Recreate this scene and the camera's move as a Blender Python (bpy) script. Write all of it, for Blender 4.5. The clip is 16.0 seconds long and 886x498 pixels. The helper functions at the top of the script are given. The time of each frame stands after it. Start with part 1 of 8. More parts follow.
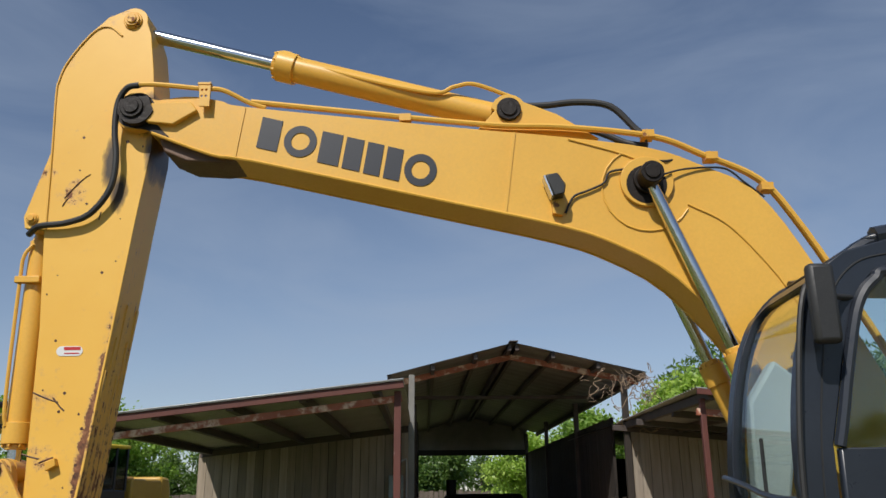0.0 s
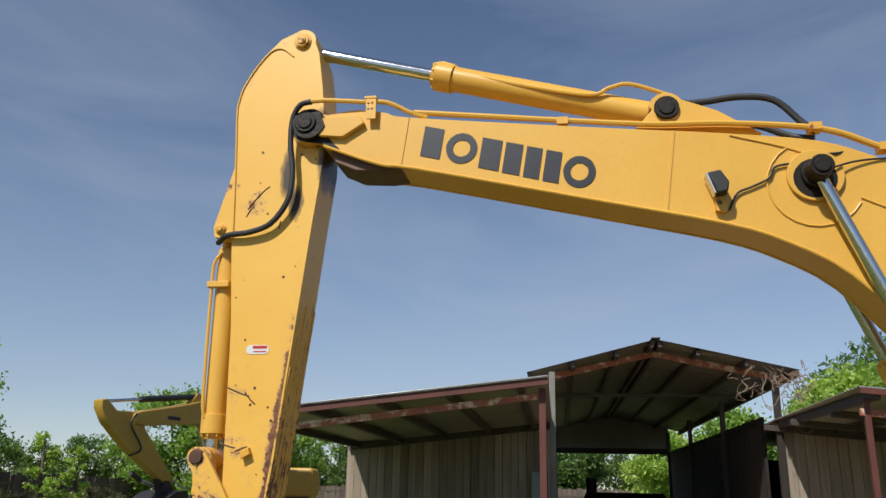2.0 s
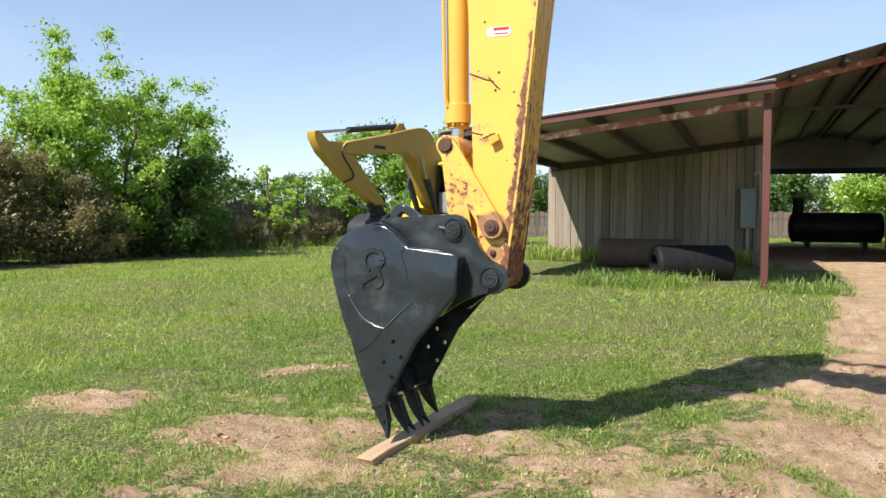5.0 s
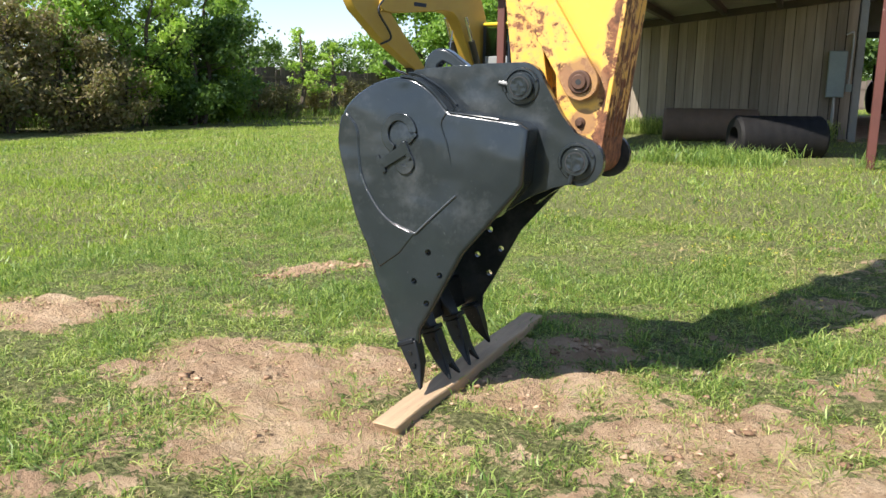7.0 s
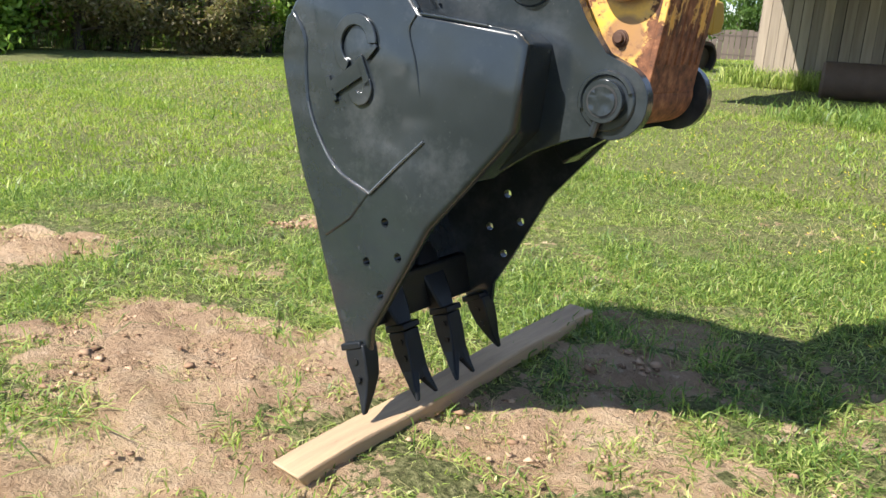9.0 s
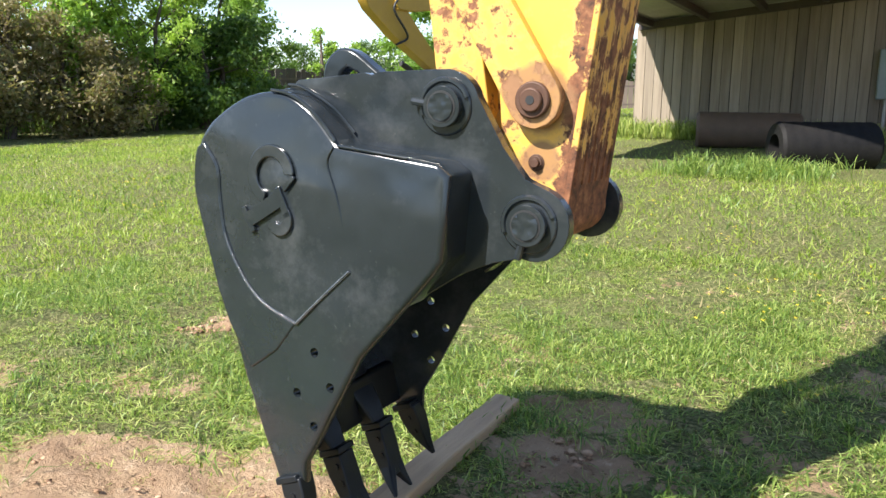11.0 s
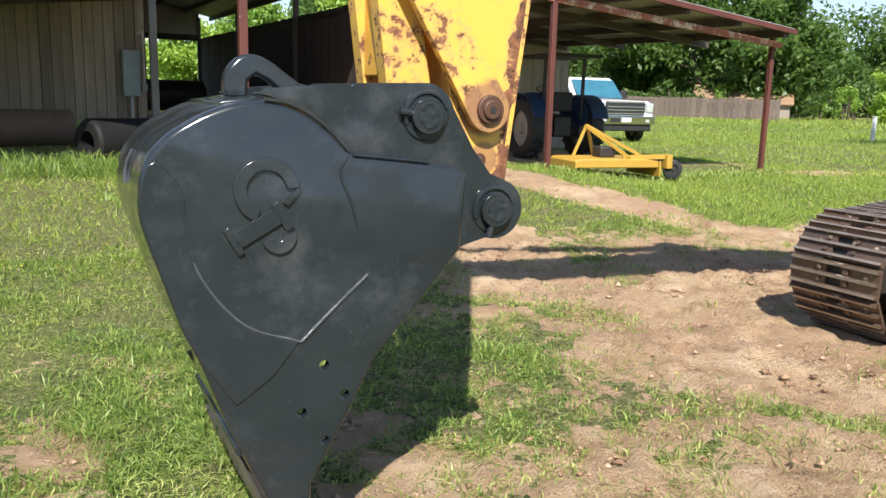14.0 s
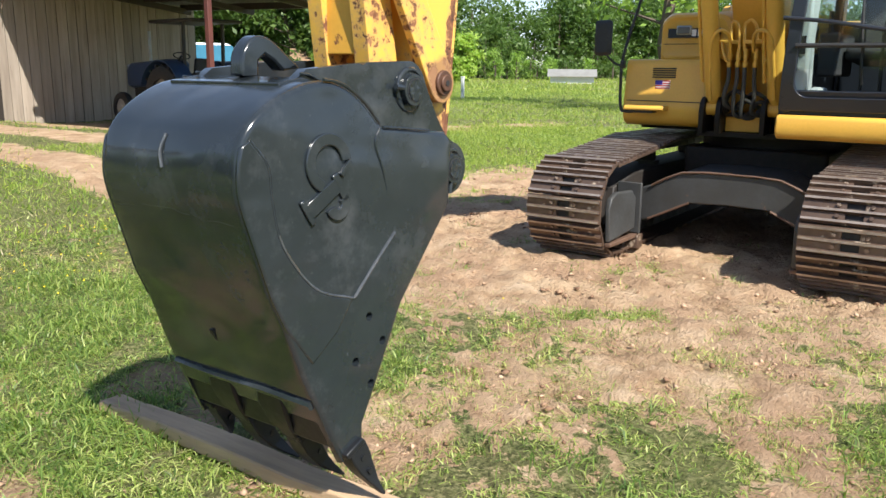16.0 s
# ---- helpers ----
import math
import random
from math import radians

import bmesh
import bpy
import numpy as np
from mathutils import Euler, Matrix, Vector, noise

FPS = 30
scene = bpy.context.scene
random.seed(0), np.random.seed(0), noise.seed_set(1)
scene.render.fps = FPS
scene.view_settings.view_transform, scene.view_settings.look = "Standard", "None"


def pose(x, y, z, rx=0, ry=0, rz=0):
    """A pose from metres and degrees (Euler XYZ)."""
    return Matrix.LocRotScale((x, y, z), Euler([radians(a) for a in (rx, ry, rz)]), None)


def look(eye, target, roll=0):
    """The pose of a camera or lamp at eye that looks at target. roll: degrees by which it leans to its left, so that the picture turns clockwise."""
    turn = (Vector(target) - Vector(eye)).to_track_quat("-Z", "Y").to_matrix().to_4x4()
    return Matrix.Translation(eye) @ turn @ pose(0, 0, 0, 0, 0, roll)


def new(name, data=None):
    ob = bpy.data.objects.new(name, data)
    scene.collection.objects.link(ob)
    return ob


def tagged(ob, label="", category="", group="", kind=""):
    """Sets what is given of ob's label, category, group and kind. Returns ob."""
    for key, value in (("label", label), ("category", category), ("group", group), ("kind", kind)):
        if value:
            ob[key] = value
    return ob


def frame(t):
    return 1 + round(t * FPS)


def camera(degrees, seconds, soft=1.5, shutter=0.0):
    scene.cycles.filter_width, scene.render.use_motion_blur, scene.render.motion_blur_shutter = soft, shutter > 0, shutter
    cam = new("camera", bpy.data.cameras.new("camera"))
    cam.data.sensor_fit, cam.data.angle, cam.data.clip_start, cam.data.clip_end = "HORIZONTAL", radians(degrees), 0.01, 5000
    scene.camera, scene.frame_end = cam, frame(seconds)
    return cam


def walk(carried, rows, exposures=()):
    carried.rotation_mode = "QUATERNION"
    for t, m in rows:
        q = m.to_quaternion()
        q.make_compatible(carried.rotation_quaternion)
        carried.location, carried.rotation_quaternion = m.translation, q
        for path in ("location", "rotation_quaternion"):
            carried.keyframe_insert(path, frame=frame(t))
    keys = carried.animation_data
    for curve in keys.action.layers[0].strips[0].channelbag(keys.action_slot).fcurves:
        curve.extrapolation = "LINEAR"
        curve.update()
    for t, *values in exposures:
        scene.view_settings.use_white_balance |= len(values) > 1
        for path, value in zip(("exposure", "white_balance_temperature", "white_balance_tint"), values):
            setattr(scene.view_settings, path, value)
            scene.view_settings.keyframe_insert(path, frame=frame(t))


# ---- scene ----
cam = camera(57.4, 16.0)
PATH = [
    (0, (-0.14, -0.038, 1.654), (-0.091, 1.874, 2.24), -0.4),
    (0.5, (-0.147, -0.138, 1.683), (-0.214, 1.768, 2.283), -0.7),
    (1, (-0.214, -0.202, 1.688), (-0.268, 1.695, 2.318), -1.1),
    (1.5, (-0.249, -0.219, 1.682), (-0.35, 1.675, 2.314), -0.4),
    (2, (-0.319, -0.199, 1.636), (-0.59, 1.697, 2.212), 1.2),
    (2.5, (-0.387, -0.181, 1.583), (-0.842, 1.711, 2.044), 2.4),
    (3, (-0.448, -0.17, 1.519), (-0.993, 1.717, 1.893), 2.4),
    (3.5, (-0.483, -0.173, 1.434), (-1.108, 1.71, 1.687), 2.0),
    (4, (-0.529, -0.179, 1.392), (-1.223, 1.694, 1.496), 1.6),
    (4.2, (-0.551, -0.187, 1.386), (-1.259, 1.683, 1.441), 1.4),
    (6.3, (-1.261, 0.936, 1.302), (-1.961, 2.793, 1.049), -0.8),
    (6.5, (-1.315, 1.079, 1.288), (-2.019, 2.927, 0.989), -0.5),
    (7, (-1.385, 1.482, 1.298), (-2.171, 3.279, 0.909), 0.7),
    (7.5, (-1.476, 1.824, 1.274), (-2.33, 3.582, 0.849), 1.2),
    (8, (-1.463, 2.135, 1.189), (-2.415, 3.837, 0.746), 1.9),
    (8.2, (-1.465, 2.257, 1.163), (-2.435, 3.942, 0.693), 2.7),
    (10.3, (-1.264, 2.962, 1.299), (-2.387, 4.524, 0.75), 2.2),
    (10.5, (-1.309, 2.84, 1.325), (-2.343, 4.482, 0.841), 1.8),
    (11, (-1.492, 2.67, 1.353), (-2.354, 4.431, 0.964), 0.5),
    (11.5, (-1.775, 2.642, 1.381), (-2.384, 4.511, 1.015), 0.8),
    (12, (-2.062, 2.462, 1.373), (-2.382, 4.403, 1.011), 0.5),
    (12.5, (-2.408, 2.34, 1.365), (-2.426, 4.302, 0.978), 0.7),
    (13, (-2.772, 2.358, 1.363), (-2.441, 4.292, 0.975), 0.9),
    (13.5, (-3.17, 2.319, 1.368), (-2.501, 4.162, 0.972), 1.1),
    (14, (-3.474, 2.433, 1.361), (-2.519, 4.152, 0.993), 1.5),
    (14.5, (-3.835, 2.584, 1.364), (-2.625, 4.139, 1.017), 0.8),
    (15, (-4.097, 2.741, 1.352), (-2.706, 4.133, 0.995), 0.6),
    (15.5, (-4.331, 2.904, 1.359), (-2.781, 4.108, 0.973), 0.6),
    (16, (-4.578, 2.947, 1.376), (-2.941, 4.011, 0.942), 0.6),
]
walk(cam, [(t, look(eye, target, roll)) for t, eye, target, roll in PATH],
     exposures=[(0, -0.08), (1.5, 0.0), (2.5, 0.07), (3.5, 0.28), (4.2, 0.70), (6.3, 0.96), (7, 1.07), (8.2, 1.16), (10.3, 1.29), (11.5, 1.33), (12.2, 1.26), (13, 1.13), (14, 0.96), (16, 1.05)])

# ---- world, sun ----
SUN = Vector((-0.42, -0.87, 1.04)).normalized()
world = bpy.data.worlds.new("sky")
scene.world = world
world.use_nodes = True
wn, wl = world.node_tree.nodes, world.node_tree.links
wn.clear()
w_out, w_bg, w_sky = wn.new("ShaderNodeOutputWorld"), wn.new("ShaderNodeBackground"), wn.new("ShaderNodeTexSky")
w_sky.sky_type, w_sky.sun_disc = "NISHITA", False
w_sky.sun_elevation = math.asin(SUN.z)
w_sky.sun_rotation = math.atan2(SUN.x, SUN.y)
w_sky.air_density, w_sky.dust_density, w_sky.ozone_density = 0.9, 0.08, 2.2
# thin high cloud, stretched along the horizon
w_co, w_map, w_n1 = wn.new("ShaderNodeTexCoord"), wn.new("ShaderNodeMapping"), wn.new("ShaderNodeTexNoise")
w_map.inputs["Scale"].default_value = (1.0, 1.0, 3.2)
w_map.inputs["Rotation"].default_value = (0.0, 0.25, 0.4)
w_n1.inputs["Scale"].default_value, w_n1.inputs["Detail"].default_value, w_n1.inputs["Roughness"].default_value = 2.3, 7.0, 0.55
w_n1.inputs["Distortion"].default_value = 0.7
w_ramp = wn.new("ShaderNodeValToRGB")
w_ramp.color_ramp.elements[0].position, w_ramp.color_ramp.elements[0].color = 0.40, (0.0, 0.0, 0.0, 1)
w_ramp.color_ramp.elements[1].position, w_ramp.color_ramp.elements[1].color = 0.78, (0.36, 0.36, 0.36, 1)
w_mix = wn.new("ShaderNodeMixRGB")
w_mix.inputs["Color2"].default_value = (3.6, 4.6, 6.0, 1)
wl.new(w_co.outputs["Generated"], w_map.inputs["Vector"])
wl.new(w_map.outputs["Vector"], w_n1.inputs["Vector"])
wl.new(w_n1.outputs["Fac"], w_ramp.inputs["Fac"])
w_sep, w_haze, w_sum = wn.new("ShaderNodeSeparateXYZ"), wn.new("ShaderNodeValToRGB"), wn.new("ShaderNodeMixRGB")
w_haze.color_ramp.elements[0].position, w_haze.color_ramp.elements[0].color = 0.0, (0.34, 0.34, 0.34, 1)
w_haze.color_ramp.elements[1].position, w_haze.color_ramp.elements[1].color = 0.62, (0, 0, 0, 1)
w_haze.color_ramp.interpolation = "EASE"
w_sum.blend_type = "ADD"
w_sum.inputs["Fac"].default_value = 1.0
wl.new(w_co.outputs["Generated"], w_sep.inputs[0])
wl.new(w_sep.outputs["Z"], w_haze.inputs["Fac"])
wl.new(w_ramp.outputs["Color"], w_sum.inputs["Color1"])
wl.new(w_haze.outputs["Color"], w_sum.inputs["Color2"])
wl.new(w_sum.outputs["Color"], w_mix.inputs["Fac"])
wl.new(w_sky.outputs["Color"], w_mix.inputs["Color1"])
w_tint = wn.new("ShaderNodeMixRGB")
w_tint.blend_type = "MULTIPLY"
w_tint.inputs["Fac"].default_value, w_tint.inputs["Color2"].default_value = 1.0, (1.06, 1.0, 0.985, 1)
wl.new(w_mix.outputs["Color"], w_tint.inputs["Color1"])
wl.new(w_tint.outputs["Color"], w_bg.inputs["Color"])
w_bg.inputs["Strength"].default_value = 0.096
wl.new(w_bg.outputs["Background"], w_out.inputs["Surface"])

sun = new("sun", bpy.data.lights.new("sun", "SUN"))
sun.data.energy, sun.data.angle, sun.data.color = 4.5, radians(0.6), (1.0, 0.955, 0.885)
sun.matrix_basis = look(SUN * 60, (0, 0, 0))

# ---- materials ----
def ramp_node(nt, fac, stops):
    r = nt.nodes.new("ShaderNodeValToRGB")
    e = r.color_ramp.elements
    while len(e) < len(stops):
        e.new(0.5)
    for el, (pos, col) in zip(e, stops):
        el.position, el.color = pos, (*col, 1) if len(col) == 3 else col
    nt.links.new(fac, r.inputs["Fac"])
    return r.outputs["Color"]


def noise_node(nt, scale, detail=6.0, rough=0.55, stretch=(1, 1, 1), space="Object", distort=0.0):
    co, mp, n = nt.nodes.new("ShaderNodeTexCoord"), nt.nodes.new("ShaderNodeMapping"), nt.nodes.new("ShaderNodeTexNoise")
    mp.inputs["Scale"].default_value = stretch
    n.inputs["Scale"].default_value, n.inputs["Detail"].default_value, n.inputs["Roughness"].default_value = scale, detail, rough
    n.inputs["Distortion"].default_value = distort
    nt.links.new(co.outputs[space], mp.inputs["Vector"])
    nt.links.new(mp.outputs["Vector"], n.inputs["Vector"])
    return n.outputs["Fac"]


def mix_node(nt, fac, a, b, blend="MIX"):
    m = nt.nodes.new("ShaderNodeMixRGB")
    m.blend_type = blend
    for sock, v in (("Fac", fac), ("Color1", a), ("Color2", b)):
        if isinstance(v, (int, float)):
            m.inputs[sock].default_value = v
        elif isinstance(v, tuple):
            m.inputs[sock].default_value = (*v, 1)
        else:
            nt.links.new(v, m.inputs[sock])
    return m.outputs["Color"]


def material(name, base, rough=0.5, metal=0.0):
    m = bpy.data.materials.new(name)
    m.use_nodes = True
    b = m.node_tree.nodes["Principled BSDF"]
    b.inputs["Base Color"].default_value = (*base, 1)
    b.inputs["Roughness"].default_value, b.inputs["Metallic"].default_value = rough, metal
    return m, m.node_tree, b


def bump(nt, b, height, strength=0.3, distance=0.01):
    n = nt.nodes.new("ShaderNodeBump")
    n.inputs["Strength"].default_value, n.inputs["Distance"].default_value = strength, distance
    nt.links.new(height, n.inputs["Height"])
    nt.links.new(n.outputs["Normal"], b.inputs["Normal"])


def surface(name, base, dark, rough=0.5, metal=0.0, grain=30.0, blot=2.5, stretch=(1, 1, 1), bump_strength=0.25, bump_dist=0.004,
            wear=None, wear_at=0.62, wear_scale=6.0, wear_soft=0.04, vary=0.0):
    """A surface with broad blotches, fine grain, roughness that follows them, and worn spots of another colour."""
    m, nt, b = material(name, base, rough, metal)
    big = noise_node(nt, blot, 5.0, 0.6, stretch)
    fine = noise_node(nt, grain, 8.0, 0.65, stretch)
    col = mix_node(nt, ramp_node(nt, big, [(0.3, (0, 0, 0)), (0.72, (1, 1, 1))]), base, dark)
    col = mix_node(nt, ramp_node(nt, fine, [(0.25, (0, 0, 0)), (0.75, (0.45, 0.45, 0.45))]), col, tuple(c * 0.72 for c in base))
    rmap = ramp_node(nt, fine, [(0.2, (max(rough - 0.1, 0.03),) * 3), (0.8, (min(rough + 0.12, 1.0),) * 3)])
    if wear:
        spots = noise_node(nt, wear_scale, 9.0, 0.7, stretch)
        k = ramp_node(nt, spots, [(wear_at, (0, 0, 0)), (wear_at + wear_soft, (1, 1, 1))])
        col = mix_node(nt, k, col, wear)
        rmap = mix_node(nt, k, rmap, (0.8, 0.8, 0.8))
        if metal:
            inv = nt.nodes.new("ShaderNodeInvert")
            nt.links.new(k, inv.inputs["Color"])
            nt.links.new(mix_node(nt, 1.0, inv.outputs["Color"], (metal,) * 3, "MULTIPLY"), b.inputs["Metallic"])
    if vary:
        info = nt.nodes.new("ShaderNodeObjectInfo")
        v = ramp_node(nt, info.outputs["Random"], [(0.0, (1 - vary,) * 3), (1.0, (1.0,) * 3)])
        col = mix_node(nt, 1.0, col, v, "MULTIPLY")
    nt.links.new(col, b.inputs["Base Color"])
    nt.links.new(rmap, b.inputs["Roughness"])
    bump(nt, b, mix_node(nt, 0.5, big, fine), bump_strength, bump_dist)
    return m


YELLOW = surface("yellow_paint", (0.79, 0.45, 0.075), (0.72, 0.39, 0.06), 0.34, 0.0, 60, 1.6, bump_strength=0.06,
                 wear=(0.16, 0.055, 0.02), wear_at=0.715, wear_scale=8.0)
YELLOW_WORN = surface("worn_yellow_paint", (0.80, 0.43, 0.05), (0.66, 0.33, 0.05), 0.45, 0.0, 60, 3.0, bump_strength=0.2,
                      wear=(0.20, 0.075, 0.03), wear_at=0.60, wear_scale=9.0, wear_soft=0.03)
RUST_PIN = surface("rusty_greased_steel", (0.13, 0.06, 0.035), (0.05, 0.028, 0.02), 0.55, 0.2, 50, 8.0, bump_strength=0.5)
BUCKET = surface("black_bucket_paint", (0.016, 0.021, 0.025), (0.024, 0.030, 0.035), 0.17, 0.0, 40, 5.0, bump_strength=0.05, bump_dist=0.003,
                 wear=(0.056, 0.061, 0.067), wear_at=0.50, wear_scale=4.5, wear_soft=0.28)
b_nt = BUCKET.node_tree
for n_ in b_nt.nodes:
    if n_.type == "BUMP":
        b_nt.links.new(noise_node(b_nt, 3.2, 1.5, 0.4, (1, 1, 1.6)), n_.inputs["Height"])
        n_.inputs["Strength"].default_value, n_.inputs["Distance"].default_value = 0.5, 0.04
b_b = b_nt.nodes["Principled BSDF"]
b_dust = ramp_node(b_nt, noise_node(b_nt, 70.0, 6.0, 0.7), [(0.64, (0, 0, 0)), (0.72, (0.3, 0.3, 0.3))])
b_nt.links.new(mix_node(b_nt, b_dust, b_b.inputs["Base Color"].links[0].from_socket, (0.11, 0.112, 0.11)), b_b.inputs["Base Color"])
b_b.inputs["Specular IOR Level"].default_value = 0.5
b_nt.links.new(ramp_node(b_nt, noise_node(b_nt, 7.0, 5.0, 0.6), [(0.35, (0.08, 0.08, 0.08)), (0.65, (0.24, 0.24, 0.24))]), b_b.inputs["Roughness"])
b_b.inputs["Coat Weight"].default_value, b_b.inputs["Coat Roughness"].default_value = 0.15, 0.12
WELD = surface("glossy_weld_paint", (0.075, 0.08, 0.085), (0.03, 0.034, 0.038), 0.16, 0.0, 90, 20.0, bump_strength=0.9, bump_dist=0.008)
WELD.node_tree.nodes["Principled BSDF"].inputs["Coat Weight"].default_value = 0.8
CHROME = surface("chrome_rod", (0.72, 0.72, 0.72), (0.62, 0.62, 0.62), 0.10, 1.0, 40, 3.0, bump_strength=0.02)
RUBBER = surface("black_rubber", (0.018, 0.018, 0.019), (0.03, 0.03, 0.03), 0.55, 0.0, 60, 6.0)
# real grease on pins and brackets; also the shade painted under the machine
GREASE_SHADE = surface("black_grease_and_shade", (0.009, 0.007, 0.006), (0.022, 0.014, 0.010), 0.5, 0.0, 30, 12.0, bump_strength=0.8, bump_dist=0.01)
GREASE_SHADE.node_tree.nodes["Principled BSDF"].inputs["Specular IOR Level"].default_value = 0.25
CAB_PAINT = surface("dark_cab_paint", (0.017, 0.021, 0.030), (0.026, 0.031, 0.042), 0.32, 0.0, 40, 3.0, bump_strength=0.05)
TRACK_STEEL = surface("worn_track_steel", (0.23, 0.155, 0.115), (0.12, 0.075, 0.055), 0.45, 0.55, 40, 6.0, bump_strength=0.5,
                      wear=(0.52, 0.42, 0.31), wear_at=0.57, wear_scale=9.0, wear_soft=0.07, vary=0.45)
FRAME_STEEL = surface("grimy_frame_steel", (0.024, 0.022, 0.021), (0.040, 0.031, 0.025), 0.6, 0.1, 40, 3.0, bump_strength=0.3,
                      wear=(0.11, 0.06, 0.035), wear_at=0.64, wear_scale=5.0)
GUARD_STEEL = surface("worn_grey_guard_steel", (0.070, 0.074, 0.076), (0.045, 0.043, 0.040), 0.5, 0.2, 40, 4.0, bump_strength=0.3,
                      wear=(0.20, 0.11, 0.06), wear_at=0.63, wear_scale=6.0, wear_soft=0.08)
RUST_EDGE = surface("rusty_edge_steel", (0.17, 0.10, 0.068), (0.10, 0.06, 0.04), 0.6, 0.2, 50, 6.0, bump_strength=0.4)
SHOE_EDGE = surface("polished_grouser_steel", (0.46, 0.38, 0.32), (0.20, 0.15, 0.12), 0.42, 0.6, 50, 8.0, bump_strength=0.5)
# bucket black darkened for the shade under the lip; brown spots are wear
TOOTH = surface("shaded_tooth_paint", (0.011, 0.013, 0.016), (0.018, 0.018, 0.019), 0.36, 0.0, 40, 9.0, bump_strength=0.4,
                wear=(0.09, 0.065, 0.045), wear_at=0.72, wear_scale=12.0, wear_soft=0.06)
TOOTH.node_tree.nodes["Principled BSDF"].inputs["Specular IOR Level"].default_value = 0.25
HOSE_GREY = surface("dusty_hose_rubber", (0.075, 0.068, 0.06), (0.04, 0.036, 0.033), 0.7, 0.0, 60, 8.0)
CANTON_BLUE = surface("flag_blue", (0.05, 0.03, 0.30), (0.05, 0.03, 0.26), 0.5)
SMOKED = surface("smoked_lens", (0.10, 0.10, 0.11), (0.14, 0.14, 0.14), 0.15, 0.0, 40, 8.0, bump_strength=0.05)
DARK_METAL = surface("dark_metal", (0.035, 0.033, 0.032), (0.06, 0.05, 0.045), 0.5, 0.3, 40, 5.0)
DECAL = surface("dark_blue_decal", (0.010, 0.013, 0.022), (0.015, 0.018, 0.027), 0.45, 0.0, 60, 8.0, bump_strength=0.03,
                wear=(0.5, 0.3, 0.07), wear_at=0.76, wear_scale=18.0)
WHITE = surface("white_paint", (0.78, 0.78, 0.77), (0.68, 0.68, 0.67), 0.3, 0.0, 40, 2.0, bump_strength=0.03)
RED = surface("red_decal", (0.55, 0.03, 0.03), (0.45, 0.03, 0.03), 0.4)
BLUE = surface("faded_blue_paint", (0.02, 0.05, 0.125), (0.03, 0.055, 0.10), 0.4, 0.0, 40, 3.0, wear=(0.16, 0.09, 0.06), wear_at=0.68)
PALE_WHEEL = surface("pale_wheel_paint", (0.42, 0.39, 0.33), (0.25, 0.22, 0.18), 0.5)
LIGHT_STEEL = surface("galvanised_steel", (0.45, 0.46, 0.46), (0.32, 0.33, 0.33), 0.42, 0.5, 40, 3.0)
GREY_BOX = surface("grey_green_enamel", (0.30, 0.36, 0.35), (0.25, 0.30, 0.29), 0.45)
RED_STEEL = surface("rusty_red_steel", (0.13, 0.038, 0.027), (0.08, 0.026, 0.020), 0.6, 0.0, 40, 2.0, bump_strength=0.3,
                    wear=(0.62, 0.52, 0.46), wear_at=0.66, wear_scale=2.2, wear_soft=0.08)
PEELED_STEEL = surface("peeling_red_steel", (0.42, 0.14, 0.075), (0.27, 0.075, 0.04), 0.65, 0.0, 40, 2.0, bump_strength=0.3,
                       wear=(0.68, 0.52, 0.40), wear_at=0.50, wear_scale=3.5, wear_soft=0.10)
# lighter copy of the roof tin, as if lit by the ground below
TIN_LIT = surface("lit_roof_tin", (0.40, 0.39, 0.355), (0.29, 0.28, 0.24), 0.5, 0.4, 30, 1.2, wear=(0.30, 0.22, 0.15), wear_at=0.66, wear_scale=3.0, wear_soft=0.12)
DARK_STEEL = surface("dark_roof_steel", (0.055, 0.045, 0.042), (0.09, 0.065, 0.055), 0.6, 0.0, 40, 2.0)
# darker copy of the same tin: shade under the gable put into the colour
TIN = surface("weathered_roof_tin", (0.27, 0.26, 0.235), (0.17, 0.16, 0.14), 0.5, 0.4, 30, 1.2, wear=(0.30, 0.22, 0.15), wear_at=0.66, wear_scale=3.0, wear_soft=0.12)
BOARD = surface("weathered_grey_board", (0.45, 0.37, 0.285), (0.26, 0.205, 0.15), 0.85, 0.0, 26, 2.2, (6, 6, 0.35), 0.6, 0.008, vary=0.5,
                wear=(0.15, 0.115, 0.09), wear_at=0.64, wear_scale=5.0, wear_soft=0.1)
# board colour lowered so that it carries the barn's inner shade
SHADED_BOARD = surface("old_shaded_board", (0.040, 0.030, 0.024), (0.026, 0.020, 0.016), 0.85, 0.0, 26, 2.2, (6, 6, 0.5), 0.5, 0.006, vary=0.4)
PALE_BOARD = surface("sun_bleached_board", (0.50, 0.425, 0.345), (0.29, 0.23, 0.175), 0.85, 0.0, 26, 2.0, (5, 5, 0.3), 0.6, 0.008, vary=0.35,
                     wear=(0.13, 0.095, 0.07), wear_at=0.60, wear_scale=4.0, wear_soft=0.14)
PLY = surface("worn_plywood", (0.34, 0.22, 0.13), (0.24, 0.15, 0.09), 0.8, 0.0, 30, 2.0, (1, 1, 3))
PLANK_WOOD = surface("rough_sawn_plank", (0.58, 0.40, 0.235), (0.36, 0.245, 0.155), 0.85, 0.0, 30, 3.0, (7, 0.7, 7), 0.6, 0.008,
                     wear=(0.16, 0.10, 0.07), wear_at=0.62, wear_scale=6.0, wear_soft=0.1)
FENCE_WOOD = surface("grey_fence_wood", (0.20, 0.155, 0.125), (0.13, 0.10, 0.085), 0.9, 0.0, 20, 2.0, (5, 5, 0.5), 0.4, vary=0.4)
